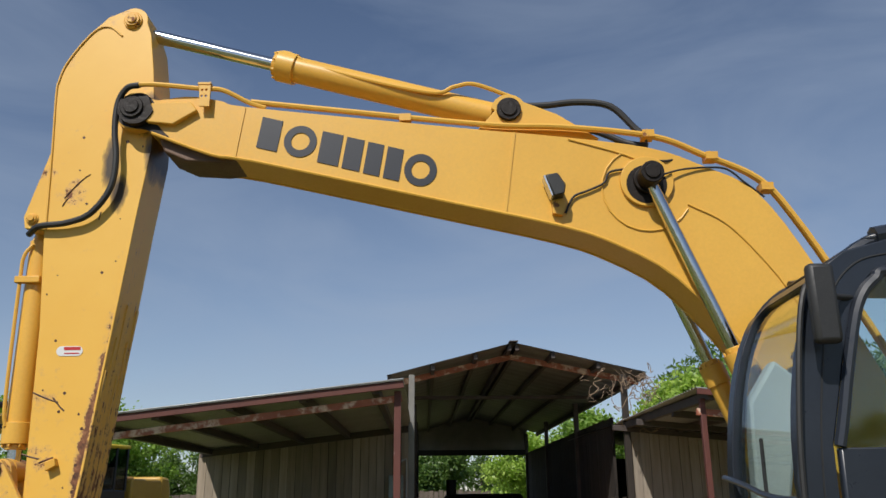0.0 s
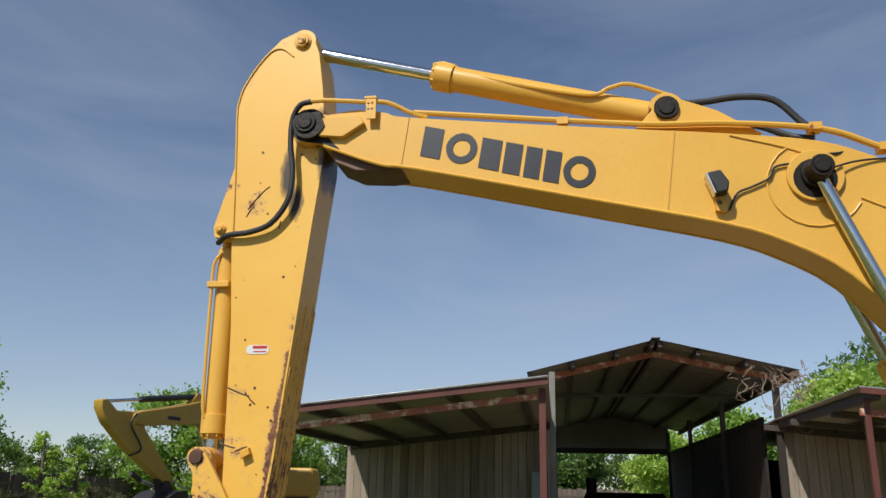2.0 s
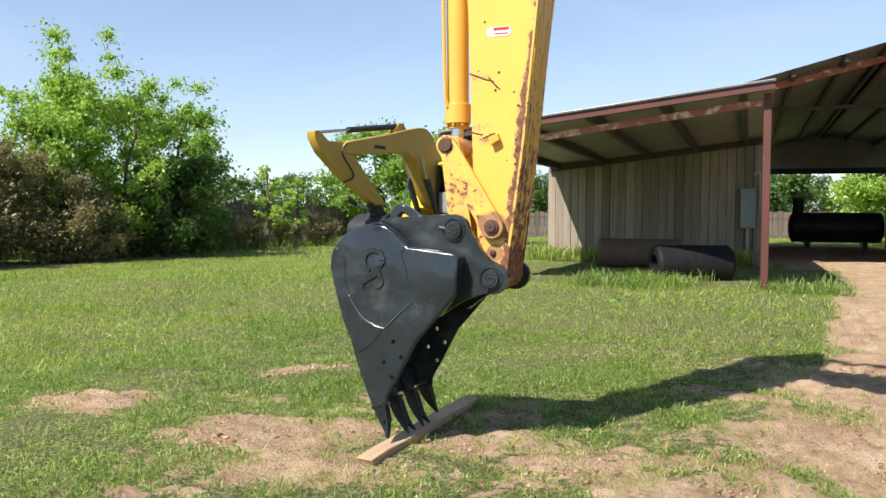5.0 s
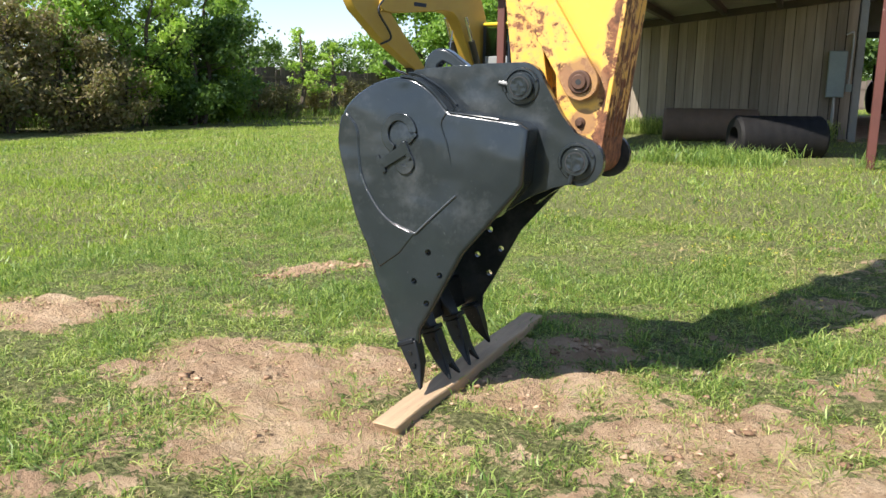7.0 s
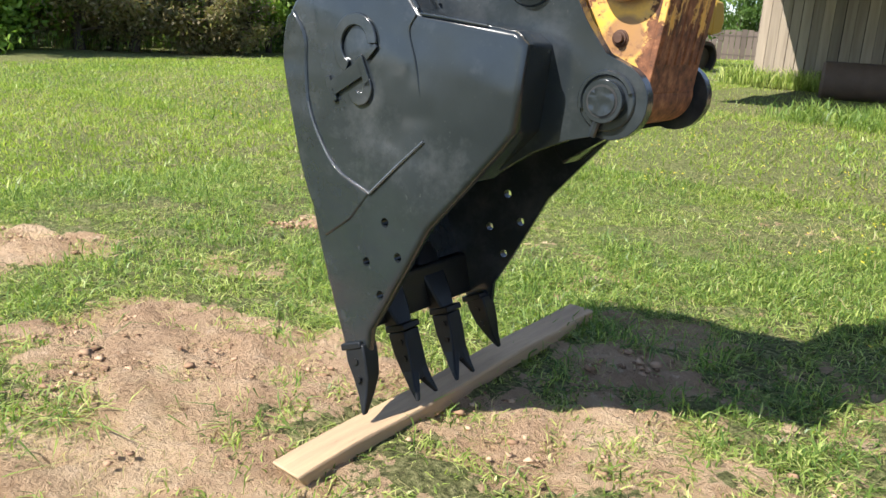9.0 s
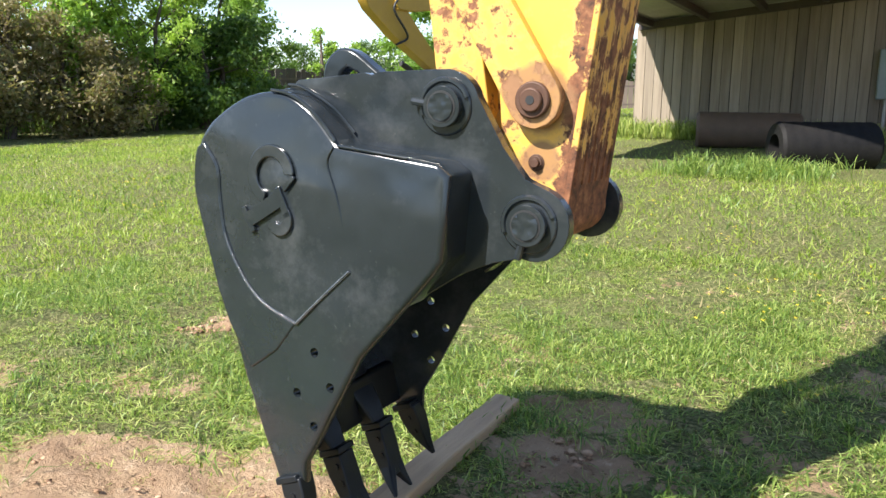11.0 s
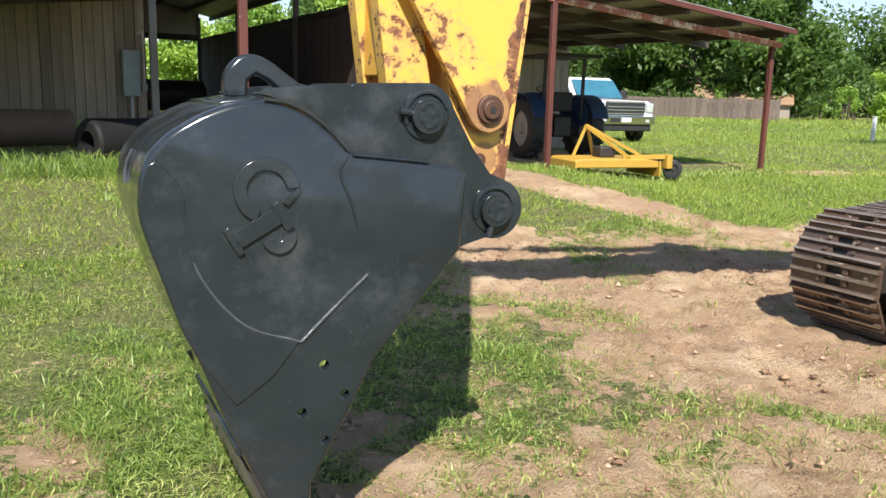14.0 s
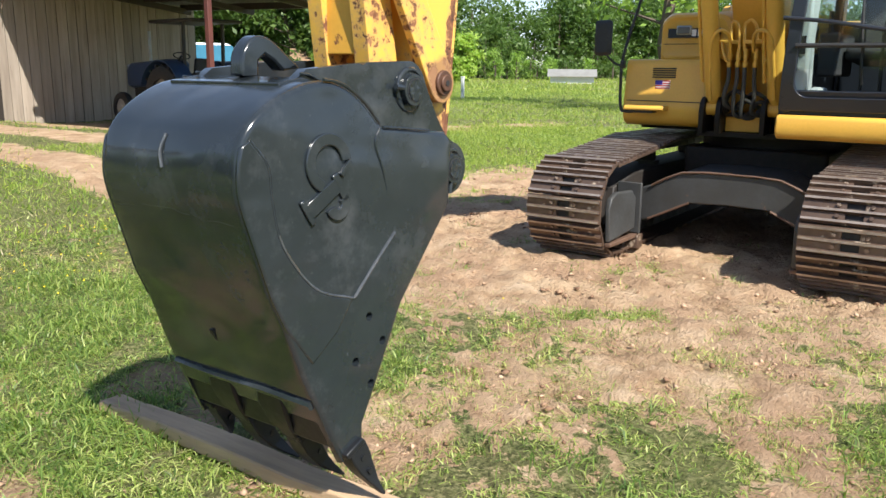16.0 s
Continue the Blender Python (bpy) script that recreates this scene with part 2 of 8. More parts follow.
PLASTIC_PIPE = surface("black_corrugated_plastic", (0.010, 0.010, 0.011), (0.022, 0.020, 0.019), 0.6, 0.0, 30, 3.0)
PLASTIC_PIPE.node_tree.nodes["Principled BSDF"].inputs["Specular IOR Level"].default_value = 0.15
RUST_TANK = surface("brown_rusted_tank", (0.17, 0.11, 0.075), (0.10, 0.07, 0.05), 0.7, 0.0, 30, 3.0)
BARK = surface("bark", (0.13, 0.10, 0.075), (0.08, 0.06, 0.045), 0.9, 0.0, 30, 5.0, (3, 3, 0.7), 0.6, 0.02)
SEAT = surface("dark_seat_cloth", (0.03, 0.03, 0.033), (0.045, 0.045, 0.045), 0.8)
PALE_TRIM = surface("pale_cab_trim", (0.46, 0.50, 0.49), (0.38, 0.42, 0.41), 0.6)
VINE = surface("dry_vine", (0.30, 0.21, 0.14), (0.20, 0.14, 0.09), 0.9)


def glass_material(name, tint, rough=0.02):
    """A thin pane: clear straight through, mirror-like towards grazing angles."""
    m, nt, b = material(name, tint, rough)
    nt.nodes.remove(b)
    out = nt.nodes["Material Output"]
    tr, gl, mx, lw, pw, ma = (nt.nodes.new(k) for k in ("ShaderNodeBsdfTransparent", "ShaderNodeBsdfGlossy", "ShaderNodeMixShader", "ShaderNodeLayerWeight", "ShaderNodeMath", "ShaderNodeMath"))
    tr.inputs["Color"].default_value = (*tint, 1)
    gl.inputs["Roughness"].default_value = rough
    lw.inputs["Blend"].default_value = 0.5
    pw.operation, ma.operation = "POWER", "MULTIPLY_ADD"
    nt.links.new(lw.outputs["Facing"], pw.inputs[0])
    pw.inputs[1].default_value = 4.0
    nt.links.new(pw.outputs[0], ma.inputs[0])
    ma.inputs[1].default_value, ma.inputs[2].default_value = 0.6, 0.035
    nt.links.new(ma.outputs[0], mx.inputs["Fac"])
    nt.links.new(tr.outputs["BSDF"], mx.inputs[1])
    nt.links.new(gl.outputs["BSDF"], mx.inputs[2])
    nt.links.new(mx.outputs["Shader"], out.inputs["Surface"])
    return m


GLASS = glass_material("tinted_glass", (0.94, 0.98, 0.97))
DARK_GLASS = glass_material("dark_glass", (0.30, 0.36, 0.38))
MIRROR, _, _ = material("mirror_glass", (0.85, 0.85, 0.85), 0.03, 1.0)
LAMP_GLASS, _, _ = material("lamp_lens", (0.75, 0.77, 0.78), 0.12, 0.6)


def leaf_material(name, a, b_, c):
    m, nt, b = material(name, a, 0.55)
    geo = nt.nodes.new("ShaderNodeNewGeometry")
    col = ramp_node(nt, geo.outputs["Random Per Island"], [(0.0, a), (0.55, b_), (1.0, c)])
    nt.links.new(col, b.inputs["Base Color"])
    b.inputs["Specular IOR Level"].default_value = 0.4
    b.inputs["Roughness"].default_value = 0.42
    tl, mx, out = nt.nodes.new("ShaderNodeBsdfTranslucent"), nt.nodes.new("ShaderNodeMixShader"), nt.nodes["Material Output"]
    nt.links.new(mix_node(nt, 1.0, col, (1.45, 1.55, 0.85), "MULTIPLY"), tl.inputs["Color"])
    mx.inputs["Fac"].default_value = 0.42
    nt.links.new(b.outputs["BSDF"], mx.inputs[1])
    nt.links.new(tl.outputs["BSDF"], mx.inputs[2])
    nt.links.new(mx.outputs["Shader"], out.inputs["Surface"])
    return m


GRASS = leaf_material("grass_blades", (0.083, 0.138, 0.028), (0.285, 0.37, 0.085), (0.61, 0.63, 0.25))
GRASS_DARK = leaf_material("dark_grass_blades", (0.075, 0.14, 0.03), (0.20, 0.30, 0.07), (0.40, 0.47, 0.14))
GRASS_FAR = leaf_material("pasture_grass_blades", (0.165, 0.245, 0.040), (0.285, 0.375, 0.070), (0.47, 0.505, 0.135))
DRY_GRASS = leaf_material("dry_grass_blades", (0.40, 0.32, 0.18), (0.56, 0.46, 0.28), (0.36, 0.33, 0.15))
LEAF_BRIGHT = leaf_material("spring_leaves", (0.22, 0.34, 0.06), (0.32, 0.45, 0.085), (0.44, 0.55, 0.13))
LEAF_MID = leaf_material("green_leaves", (0.15, 0.26, 0.05), (0.23, 0.355, 0.07), (0.32, 0.44, 0.10))
LEAF_DARK = leaf_material("dark_leaves", (0.065, 0.12, 0.030), (0.10, 0.172, 0.042), (0.15, 0.225, 0.06))
LEAF_BROWN = leaf_material("dry_brush_leaves", (0.21, 0.17, 0.095), (0.27, 0.22, 0.125), (0.17, 0.20, 0.07))

def arm_paint(name, centres, edge=0.0, grease=(), dust=()):
    """Yellow paint that chips to rust, more so towards the scraped lower end and round the pins; edge adds upright streaks."""
    m, nt, b = material(name, (0.8, 0.45, 0.06), 0.42)

    def calc(op, *args):
        n = nt.nodes.new("ShaderNodeMath")
        n.operation = op
        for k, v in enumerate(args):
            if isinstance(v, (int, float)):
                n.inputs[k].default_value = v
            else:
                nt.links.new(v, n.inputs[k])
        return n.outputs[0]

    co, sep = nt.nodes.new("ShaderNodeTexCoord"), nt.nodes.new("ShaderNodeSeparateXYZ")
    nt.links.new(co.outputs["Object"], sep.inputs[0])
    low = calc("MULTIPLY", calc("MAXIMUM", calc("SUBTRACT", 2.5, sep.outputs["Z"]), 0.0), 0.055)
    field = calc("ADD", noise_node(nt, 15.0, 10.0, 0.74), low)
    if edge:
        field = calc("ADD", field, calc("MULTIPLY", calc("SUBTRACT", noise_node(nt, 11.0, 6.0, 0.65, (0.4, 3.2, 0.16)), 0.5), 0.8))
        field = calc("ADD", field, calc("MULTIPLY", calc("MAXIMUM", calc("SUBTRACT", 3.3, sep.outputs["Z"]), 0.0), edge))
    if grease:
        front = calc("SUBTRACT", calc("MULTIPLY", sep.outputs["Z"], 0.097), calc("ADD", sep.outputs["X"], 0.005))
        rub = calc("MULTIPLY", calc("MAXIMUM", calc("SUBTRACT", 1.0, calc("DIVIDE", calc("MAXIMUM", front, 0.0), 0.065)), 0.0), 0.44)
        field = calc("ADD", field, calc("MULTIPLY", rub, calc("MINIMUM", calc("MAXIMUM", calc("SUBTRACT", 3.05, sep.outputs["Z"]), 0.0), 0.9)))
    for cx, cz, r, amount in centres:
        d = calc("SQRT", calc("ADD", calc("POWER", calc("SUBTRACT", sep.outputs["X"], cx), 2.0), calc("POWER", calc("SUBTRACT", sep.outputs["Z"], cz), 2.0)))
        field = calc("ADD", field, calc("MULTIPLY", calc("MAXIMUM", calc("SUBTRACT", 1.0, calc("DIVIDE", d, r)), 0.0), amount))
    paint = mix_node(nt, ramp_node(nt, noise_node(nt, 2.2, 5.0, 0.6), [(0.3, (0, 0, 0)), (0.7, (1, 1, 1))]), (0.80, 0.47, 0.085), (0.76, 0.42, 0.065))
    tan = mix_node(nt, ramp_node(nt, field, [(0.60, (0, 0, 0)), (0.72, (0.8, 0.8, 0.8))]), paint, (0.60, 0.34, 0.13))
    rust = ramp_node(nt, noise_node(nt, 23.0, 8.0, 0.7), [(0.36, (0.055, 0.024, 0.014)), (0.52, (0.20, 0.078, 0.035)), (0.68, (0.38, 0.18, 0.085))])
    k = ramp_node(nt, field, [(0.70, (0, 0, 0)), (0.735, (1, 1, 1))])
    col = mix_node(nt, k, tan, rust)
    for cx, cz, r in dust:
        d = calc("SQRT", calc("ADD", calc("POWER", calc("SUBTRACT", sep.outputs["X"], cx), 2.0), calc("POWER", calc("SUBTRACT", sep.outputs["Z"], cz), 2.0)))
        d = calc("ADD", calc("DIVIDE", d, r), calc("MULTIPLY", noise_node(nt, 14.0, 5.0, 0.6), 0.5))
        col = mix_node(nt, ramp_node(nt, d, [(0.85, (0.85, 0.85, 0.85)), (1.30, (0, 0, 0))]), col, (0.30, 0.155, 0.075))
    smear = None
    for cx, cz, rx, rz, amount in grease:
        dx, dz = calc("DIVIDE", calc("SUBTRACT", sep.outputs["X"], cx), rx), calc("DIVIDE", calc("SUBTRACT", sep.outputs["Z"], cz), rz)
        near = calc("MULTIPLY", calc("MAXIMUM", calc("SUBTRACT", 1.0, calc("SQRT", calc("ADD", calc("POWER", dx, 2.0), calc("POWER", dz, 2.0)))), 0.0), amount)
        smear = near if smear is None else calc("MAXIMUM", smear, near)
    if smear is not None:
        smear = calc("ADD", smear, calc("MULTIPLY", calc("SUBTRACT", noise_node(nt, 9.0, 8.0, 0.65, (1.6, 1, 0.5)), 0.5), 0.9))
        col = mix_node(nt, ramp_node(nt, smear, [(0.30, (0, 0, 0)), (0.48, (0.65, 0.65, 0.65)), (0.75, (0.97, 0.97, 0.97))]), col, (0.035, 0.024, 0.017))
    nt.links.new(col, b.inputs["Base Color"])
    nt.links.new(mix_node(nt, k, (0.40, 0.40, 0.40), (0.8, 0.8, 0.8)), b.inputs["Roughness"])
    bump(nt, b, k, 0.5, -0.003)
    return m


ARM_PAINT = arm_paint("chipped_arm_paint", ((0.0, 1.327, 0.20, 0.12), (0.0, 1.10, 0.14, 0.10), (-0.08, 3.41, 0.13, 0.24), (-0.27, 3.55, 0.14, 0.20), (0.06, 4.70, 0.16, 0.24), (-0.12, 2.18, 0.14, 0.18), (-0.08, 1.86, 0.12, 0.18), (-0.24, 4.3, 0.10, 0.15)), 0.0, ((0.33, 3.93, 0.16, 0.22, 1.3), (0.13, 3.62, 0.085, 0.30, 1.05), (0.20, 3.42, 0.08, 0.20, 1.05), (0.36, 3.70, 0.07, 0.30, 0.9)), ((0.005, 1.33, 0.125), (0.01, 1.18, 0.075), (0.0, 1.05, 0.10)))
ARM_EDGE = arm_paint("scraped_arm_edge", ((0.02, 1.0, 0.24, 0.5),), 0.085)
LINK_PAINT = arm_paint("chipped_link_paint", ((-0.29, 1.81, 0.09, 0.3), (0.0, 1.327, 0.12, 0.2), (-0.237, 1.50, 0.35, 0.16)), 0.0, (), ((0.005, 1.33, 0.13),))

CLOD, c_nt, c_b = material("dirt_clods", (0.35, 0.24, 0.16), 0.95)
c_geo = c_nt.nodes.new("ShaderNodeNewGeometry")
c_nt.links.new(ramp_node(c_nt, c_geo.outputs["Random Per Island"], [(0.0, (0.20, 0.12, 0.075)), (0.6, (0.36, 0.23, 0.145)), (1.0, (0.56, 0.39, 0.26))]), c_b.inputs["Base Color"])
c_b.inputs["Specular IOR Level"].default_value = 0.1
BUTTERCUP, _, _ = material("buttercup_petals", (0.80, 0.62, 0.03), 0.5)


def ground_material():
    m, nt, b = material("pasture_ground", (0.1, 0.1, 0.05), 0.95)
    att = nt.nodes.new("ShaderNodeAttribute")
    att.attribute_name = "bare"
    ragged = noise_node(nt, 8.0, 9.0, 0.75)
    add = nt.nodes.new("ShaderNodeMath")
    add.operation = "MULTIPLY_ADD"
    nt.links.new(ragged, add.inputs[0])
    add.inputs[1].default_value = 1.5
    nt.links.new(att.outputs["Fac"], add.inputs[2])
    k = ramp_node(nt, add.outputs[0], [(0.98, (0, 0, 0)), (1.22, (1, 1, 1))])
    big, mid, fine = noise_node(nt, 0.35, 5.0), noise_node(nt, 3.0, 8.0, 0.65), noise_node(nt, 40.0, 8.0, 0.7)
    dirt = ramp_node(nt, mid, [(0.34, (0.31, 0.195, 0.112)), (0.46, (0.50, 0.34, 0.205)), (0.57, (0.60, 0.43, 0.272)), (0.70, (0.71, 0.54, 0.365))])
    dirt = mix_node(nt, ramp_node(nt, noise_node(nt, 1.1, 6.0, 0.6), [(0.42, (0, 0, 0)), (0.62, (0.8, 0.8, 0.8))]), dirt, (0.44, 0.285, 0.18))
    crumb = noise_node(nt, 17.0, 9.0, 0.75)
    dirt = mix_node(nt, ramp_node(nt, crumb, [(0.33, (0.9, 0.9, 0.9)), (0.39, (0, 0, 0))]), dirt, (0.17, 0.10, 0.06))
    dirt = mix_node(nt, ramp_node(nt, crumb, [(0.57, (0, 0, 0)), (0.66, (0.6, 0.6, 0.6))]), dirt, (0.74, 0.57, 0.41))
    dirt = mix_node(nt, ramp_node(nt, fine, [(0.34, (0.6, 0.6, 0.6)), (0.42, (0, 0, 0))]), dirt, (0.27, 0.165, 0.10))
    sod = ramp_node(nt, fine, [(0.38, (0.035, 0.042, 0.016)), (0.50, (0.15, 0.16, 0.06)), (0.62, (0.36, 0.34, 0.16))])
    sod = mix_node(nt, ramp_node(nt, mid, [(0.4, (0, 0, 0)), (0.75, (0.55, 0.55, 0.55))]), sod, (0.21, 0.18, 0.08))
    sod = mix_node(nt, ramp_node(nt, big, [(0.4, (0, 0, 0)), (0.7, (0.5, 0.5, 0.5))]), sod, (0.17, 0.22, 0.06))
    nt.links.new(mix_node(nt, k, sod, dirt), b.inputs["Base Color"])
    b.inputs["Specular IOR Level"].default_value = 0.15
    bump(nt, b, mix_node(nt, 0.40, mix_node(nt, 0.6, mid, crumb), fine), 1.0, 0.09)
    return m


GROUND = ground_material()


# ---- mesh tools ----
def part(name, bm, material, parent=None, label="", bevel=0.0, smooth=True):
    """Links a bmesh as one mesh object, under its thing or part."""
    me = bpy.data.meshes.new(name)
    bmesh.ops.recalc_face_normals(bm, faces=bm.faces)
    bm.to_mesh(me)
    bm.free()
    me.materials.append(material)
    if smooth:
        me.shade_smooth()
        me.set_sharp_from_angle(angle=radians(32))
    ob = new(name, me)
    ob.parent = parent
    if label:
        ob["label"] = label
    if bevel:
        mod = ob.modifiers.new("edges", "BEVEL")
        mod.width, mod.segments, mod.limit_method, mod.angle_limit = bevel, 2, "ANGLE", radians(40)
    return ob


def empty(name, m, label, category, group="", kind=""):
    ob = new(name)
    ob.empty_display_size = 0.2
    ob.matrix_basis = m
    return tagged(ob, label, category, group, kind)


def box(bm, x0, x1, y0, y1, z0, z1):
    m = Matrix.Translation(((x0 + x1) / 2, (y0 + y1) / 2, (z0 + z1) / 2)) @ Matrix.Diagonal((x1 - x0, y1 - y0, z1 - z0, 1))
    bmesh.ops.create_cube(bm, size=1.0, matrix=m)
    return bm


def boxed(*a):
    return box(bmesh.new(), *a)


def beam(bm, p, q, w, h):
    """A bar of w by h from p to q."""
    p, q = Vector(p), Vector(q)
    d = q - p
    m = Matrix.Translation((p + q) / 2) @ d.to_track_quat("Y", "Z").to_matrix().to_4x4() @ Matrix.Diagonal((w, d.length, h, 1))
    bmesh.ops.create_cube(bm, size=1.0, matrix=m)
    return bm


def rod(bm, p, q, r, r2=None, n=20):
    p, q = Vector(p), Vector(q)
    d = q - p
    m = Matrix.Translation((p + q) / 2) @ d.to_track_quat("Z", "Y").to_matrix().to_4x4()
    bmesh.ops.create_cone(bm, cap_ends=True, segments=n, radius1=r, radius2=r if r2 is None else r2, depth=d.length, matrix=m)
    return bm


def tube(bm, pts, r, n=8, smooth=6):
    """A round hose or pipe through the points, by a Catmull-Rom curve."""
    P = [Vector(p) for p in pts]
    if smooth > 1 and len(P) > 2:
        Q = [P[0] * 2 - P[1]] + P + [P[-1] * 2 - P[-2]]
        line = []
        for i in range(1, len(Q) - 2):
            a, b, c, d = Q[i - 1:i + 3]
            for k in range(smooth):
                t = k / smooth
                line.append(0.5 * ((2 * b) + (c - a) * t + (2 * a - 5 * b + 4 * c - d) * t * t + (3 * b - a - 3 * c + d) * t ** 3))
        line.append(P[-1])
    else:
        line = P
    rings, up = [], Vector((0, 0, 1))
    for i, p in enumerate(line):
        t = (line[min(i + 1, len(line) - 1)] - line[max(i - 1, 0)]).normalized()
        if abs(t.dot(up)) > 0.97:
            up = Vector((0, 1, 0)) if abs(t.y) < 0.9 else Vector((1, 0, 0))
        s = t.cross(up).normalized()
        up = s.cross(t).normalized()
        rings.append([bm.verts.new(p + (s * math.cos(2 * math.pi * k / n) + up * math.sin(2 * math.pi * k / n)) * r) for k in range(n)])
    for a, b in zip(rings, rings[1:]):
        for k in range(n):
            bm.faces.new((a[k], a[(k + 1) % n], b[(k + 1) % n], b[k]))
    bm.faces.new(rings[0]), bm.faces.new(rings[-1])
    return bm


def plate(bm, outline, y0, y1, holes=()):
    """A flat plate of that outline in x and z, from y0 to y1, with round holes (x, z, r) through it."""
    loops = [list(outline)] + [[(x + r * math.cos(a * math.pi / 8), z + r * math.sin(a * math.pi / 8)) for a in range(16)] for x, z, r in holes]
    edges = []
    for loop in loops:
        vs = [bm.verts.new((x, y0, z)) for x, z in loop]
        edges += [bm.edges.new((vs[i], vs[(i + 1) % len(vs)])) for i in range(len(vs))]
    faces = [g for g in bmesh.ops.triangle_fill(bm, use_beauty=True, use_dissolve=False, edges=edges)["geom"] if isinstance(g, bmesh.types.BMFace)]
    ext = bmesh.ops.extrude_face_region(bm, geom=faces)["geom"]
    bmesh.ops.translate(bm, vec=(0, y1 - y0, 0), verts=[g for g in ext if isinstance(g, bmesh.types.BMVert)])
    return bm


def plated(outline, y0, y1, holes=()):
    return plate(bmesh.new(), outline, y0, y1, holes)


def curve2(pts, n=5):
    """A smooth line through points of the plane."""
    P = [Vector(p) for p in pts]
    Q = [P[0] * 2 - P[1]] + P + [P[-1] * 2 - P[-2]]
    out = []
    for i in range(1, len(Q) - 2):
        a, b, c, d = Q[i - 1:i + 3]
        for k in range(n):
            t = k / n
            v = 0.5 * ((2 * b) + (c - a) * t + (2 * a - 5 * b + 4 * c - d) * t * t + (3 * b - a - 3 * c + d) * t ** 3)
            out.append((v.x, v.y))
    return out + [(P[-1].x, P[-1].y)]


def arc(cx, cz, r, a0, a1, n=10):
    return [(cx + r * math.cos(radians(a0 + (a1 - a0) * k / n)), cz + r * math.sin(radians(a0 + (a1 - a0) * k / n))) for k in range(n + 1)]


def skin(bm, line, y0, y1, thick):
    """A bent sheet: the line in x and z, from y0 to y1, of that thickness towards the line's right side."""
    P = [Vector(p) for p in line]
    inner = []
    for i, p in enumerate(P):
        t = (P[min(i + 1, len(P) - 1)] - P[max(i - 1, 0)]).normalized()
        inner.append(p + Vector((t.y, -t.x)) * thick)
    rows = [[bm.verts.new((p.x, y, p.y)) for p in q] for q in (P, inner) for y in (y0, y1)]
    a, b, c, d = rows
    n = len(P)
    for i in range(n - 1):
        for u, v in ((a, b), (d, c), (c, a), (b, d)):
            bm.faces.new((u[i], u[i + 1], v[i + 1], v[i]))
    for i in (0, n - 1):
        bm.faces.new((a[i], b[i], d[i], c[i]))
    return bm


def mesh_from_arrays(name, verts, faces, material, kind=""):
    """Many small triangles or quads in one mesh, from arrays."""
    me = bpy.data.meshes.new(name)
    k = faces.shape[1]
    me.vertices.add(len(verts))
    me.vertices.foreach_set("co", verts.astype(np.float32).ravel())
    me.loops.add(faces.size)
    me.loops.foreach_set("vertex_index", faces.astype(np.int32).ravel())
    me.polygons.add(len(faces))
    me.polygons.foreach_set("loop_start", (np.arange(len(faces)) * k).astype(np.int32))
    me.update(calc_edges=True)
    me.materials.append(material)
    return me


# ---- ground ----
def smooth01(v):
    v = np.clip(v, 0.0, 1.0)
    return v * v * (3 - 2 * v)


def ground_height(x, y):
    x, y = np.asarray(x, float), np.asarray(y, float)
    rise = 0.32 * smooth01((y - 7.0) / 5.5) * (1 - 0.75 * smooth01((x - 3.2) / 3.2)) * (1 - 0.5 * smooth01((-x - 8) / 8))
    wave = 0.012 * np.sin(1.7 * x + 0.6 * y) + 0.010 * np.sin(2.3 * y - 1.1 * x + 1.0) + 0.006 * np.sin(5.1 * x + 3.7 * y)
    near = 1 - smooth01((np.hypot(x - 2.9, y - 4.5) - 2.2) / 1.0)
    return rise + wave * (1 - 0.6 * near)


def gz(x, y):
    return float(ground_height(x, y))


# bare places: centre, radii, turn in degrees, strength
BARE = [(-4.46, 6.32, 0.46, 0.18, 63, 0.72), (-3.65, 4.45, 0.70, 0.40, 10, 0.85), (-5.3, 4.7, 0.60, 0.36, 15, 0.62), (-2.85, 3.85, 0.50, 0.30, 0, 0.60),
        (-2.3, 4.72, 0.42, 0.24, 25, 0.65), (-2.1, 3.75, 0.36, 0.28, 0, 0.52), (-3.5, 5.65, 0.30, 0.50, 0, 0.55), (-2.35, 5.92, 0.26, 0.18, 0, 0.7), (-1.3, 4.55, 0.60, 0.30, 20, 0.6), (-2.35, 5.40, 0.26, 0.16, 0, 0.5), (-0.75, 5.5, 0.40, 0.4, 30, 0.7),
        (1.7, 5.1, 2.35, 3.0, 0, 1.3), (2.7, 7.7, 1.4, 1.1, 20, 0.66), (0.2, 7.3, 0.9, 0.9, 0, 0.9), (-0.6, 4.0, 0.9, 0.7, 10, 0.75), (-1.6, 3.4, 0.5, 0.25, 20, 0.5),
        (2.3, 24.5, 2.7, 4.8, 0, 1.6), (2.3, 34.0, 2.7, 8.0, 0, 1.6), (2.4, 21.0, 2.6, 1.5, 0, 1.3), (-1.0, 6.8, 0.35, 0.3, 0, 0.4), (9.5, 15.5, 2.5, 0.5, 160, 0.42), (13.5, 12.0, 5.0, 0.7, 165, 0.40),
        (-4.2, 5.3, 0.6, 0.16, 30, 0.4), (7.0, 18.0, 2.6, 2.2, 0, 0.8), (4.0, 5.0, 3.0, 3.0, 0, 1.0)]
RUTS = [[(0.4, 6.5), (0.55, 9.0), (0.75, 11.5), (1.15, 15.0), (1.8, 21.0)], [(3.3, 8.0), (2.9, 11.5), (2.75, 15.0), (3.1, 21.0)]]


LATTICE = np.random.default_rng(77).random((256, 256))


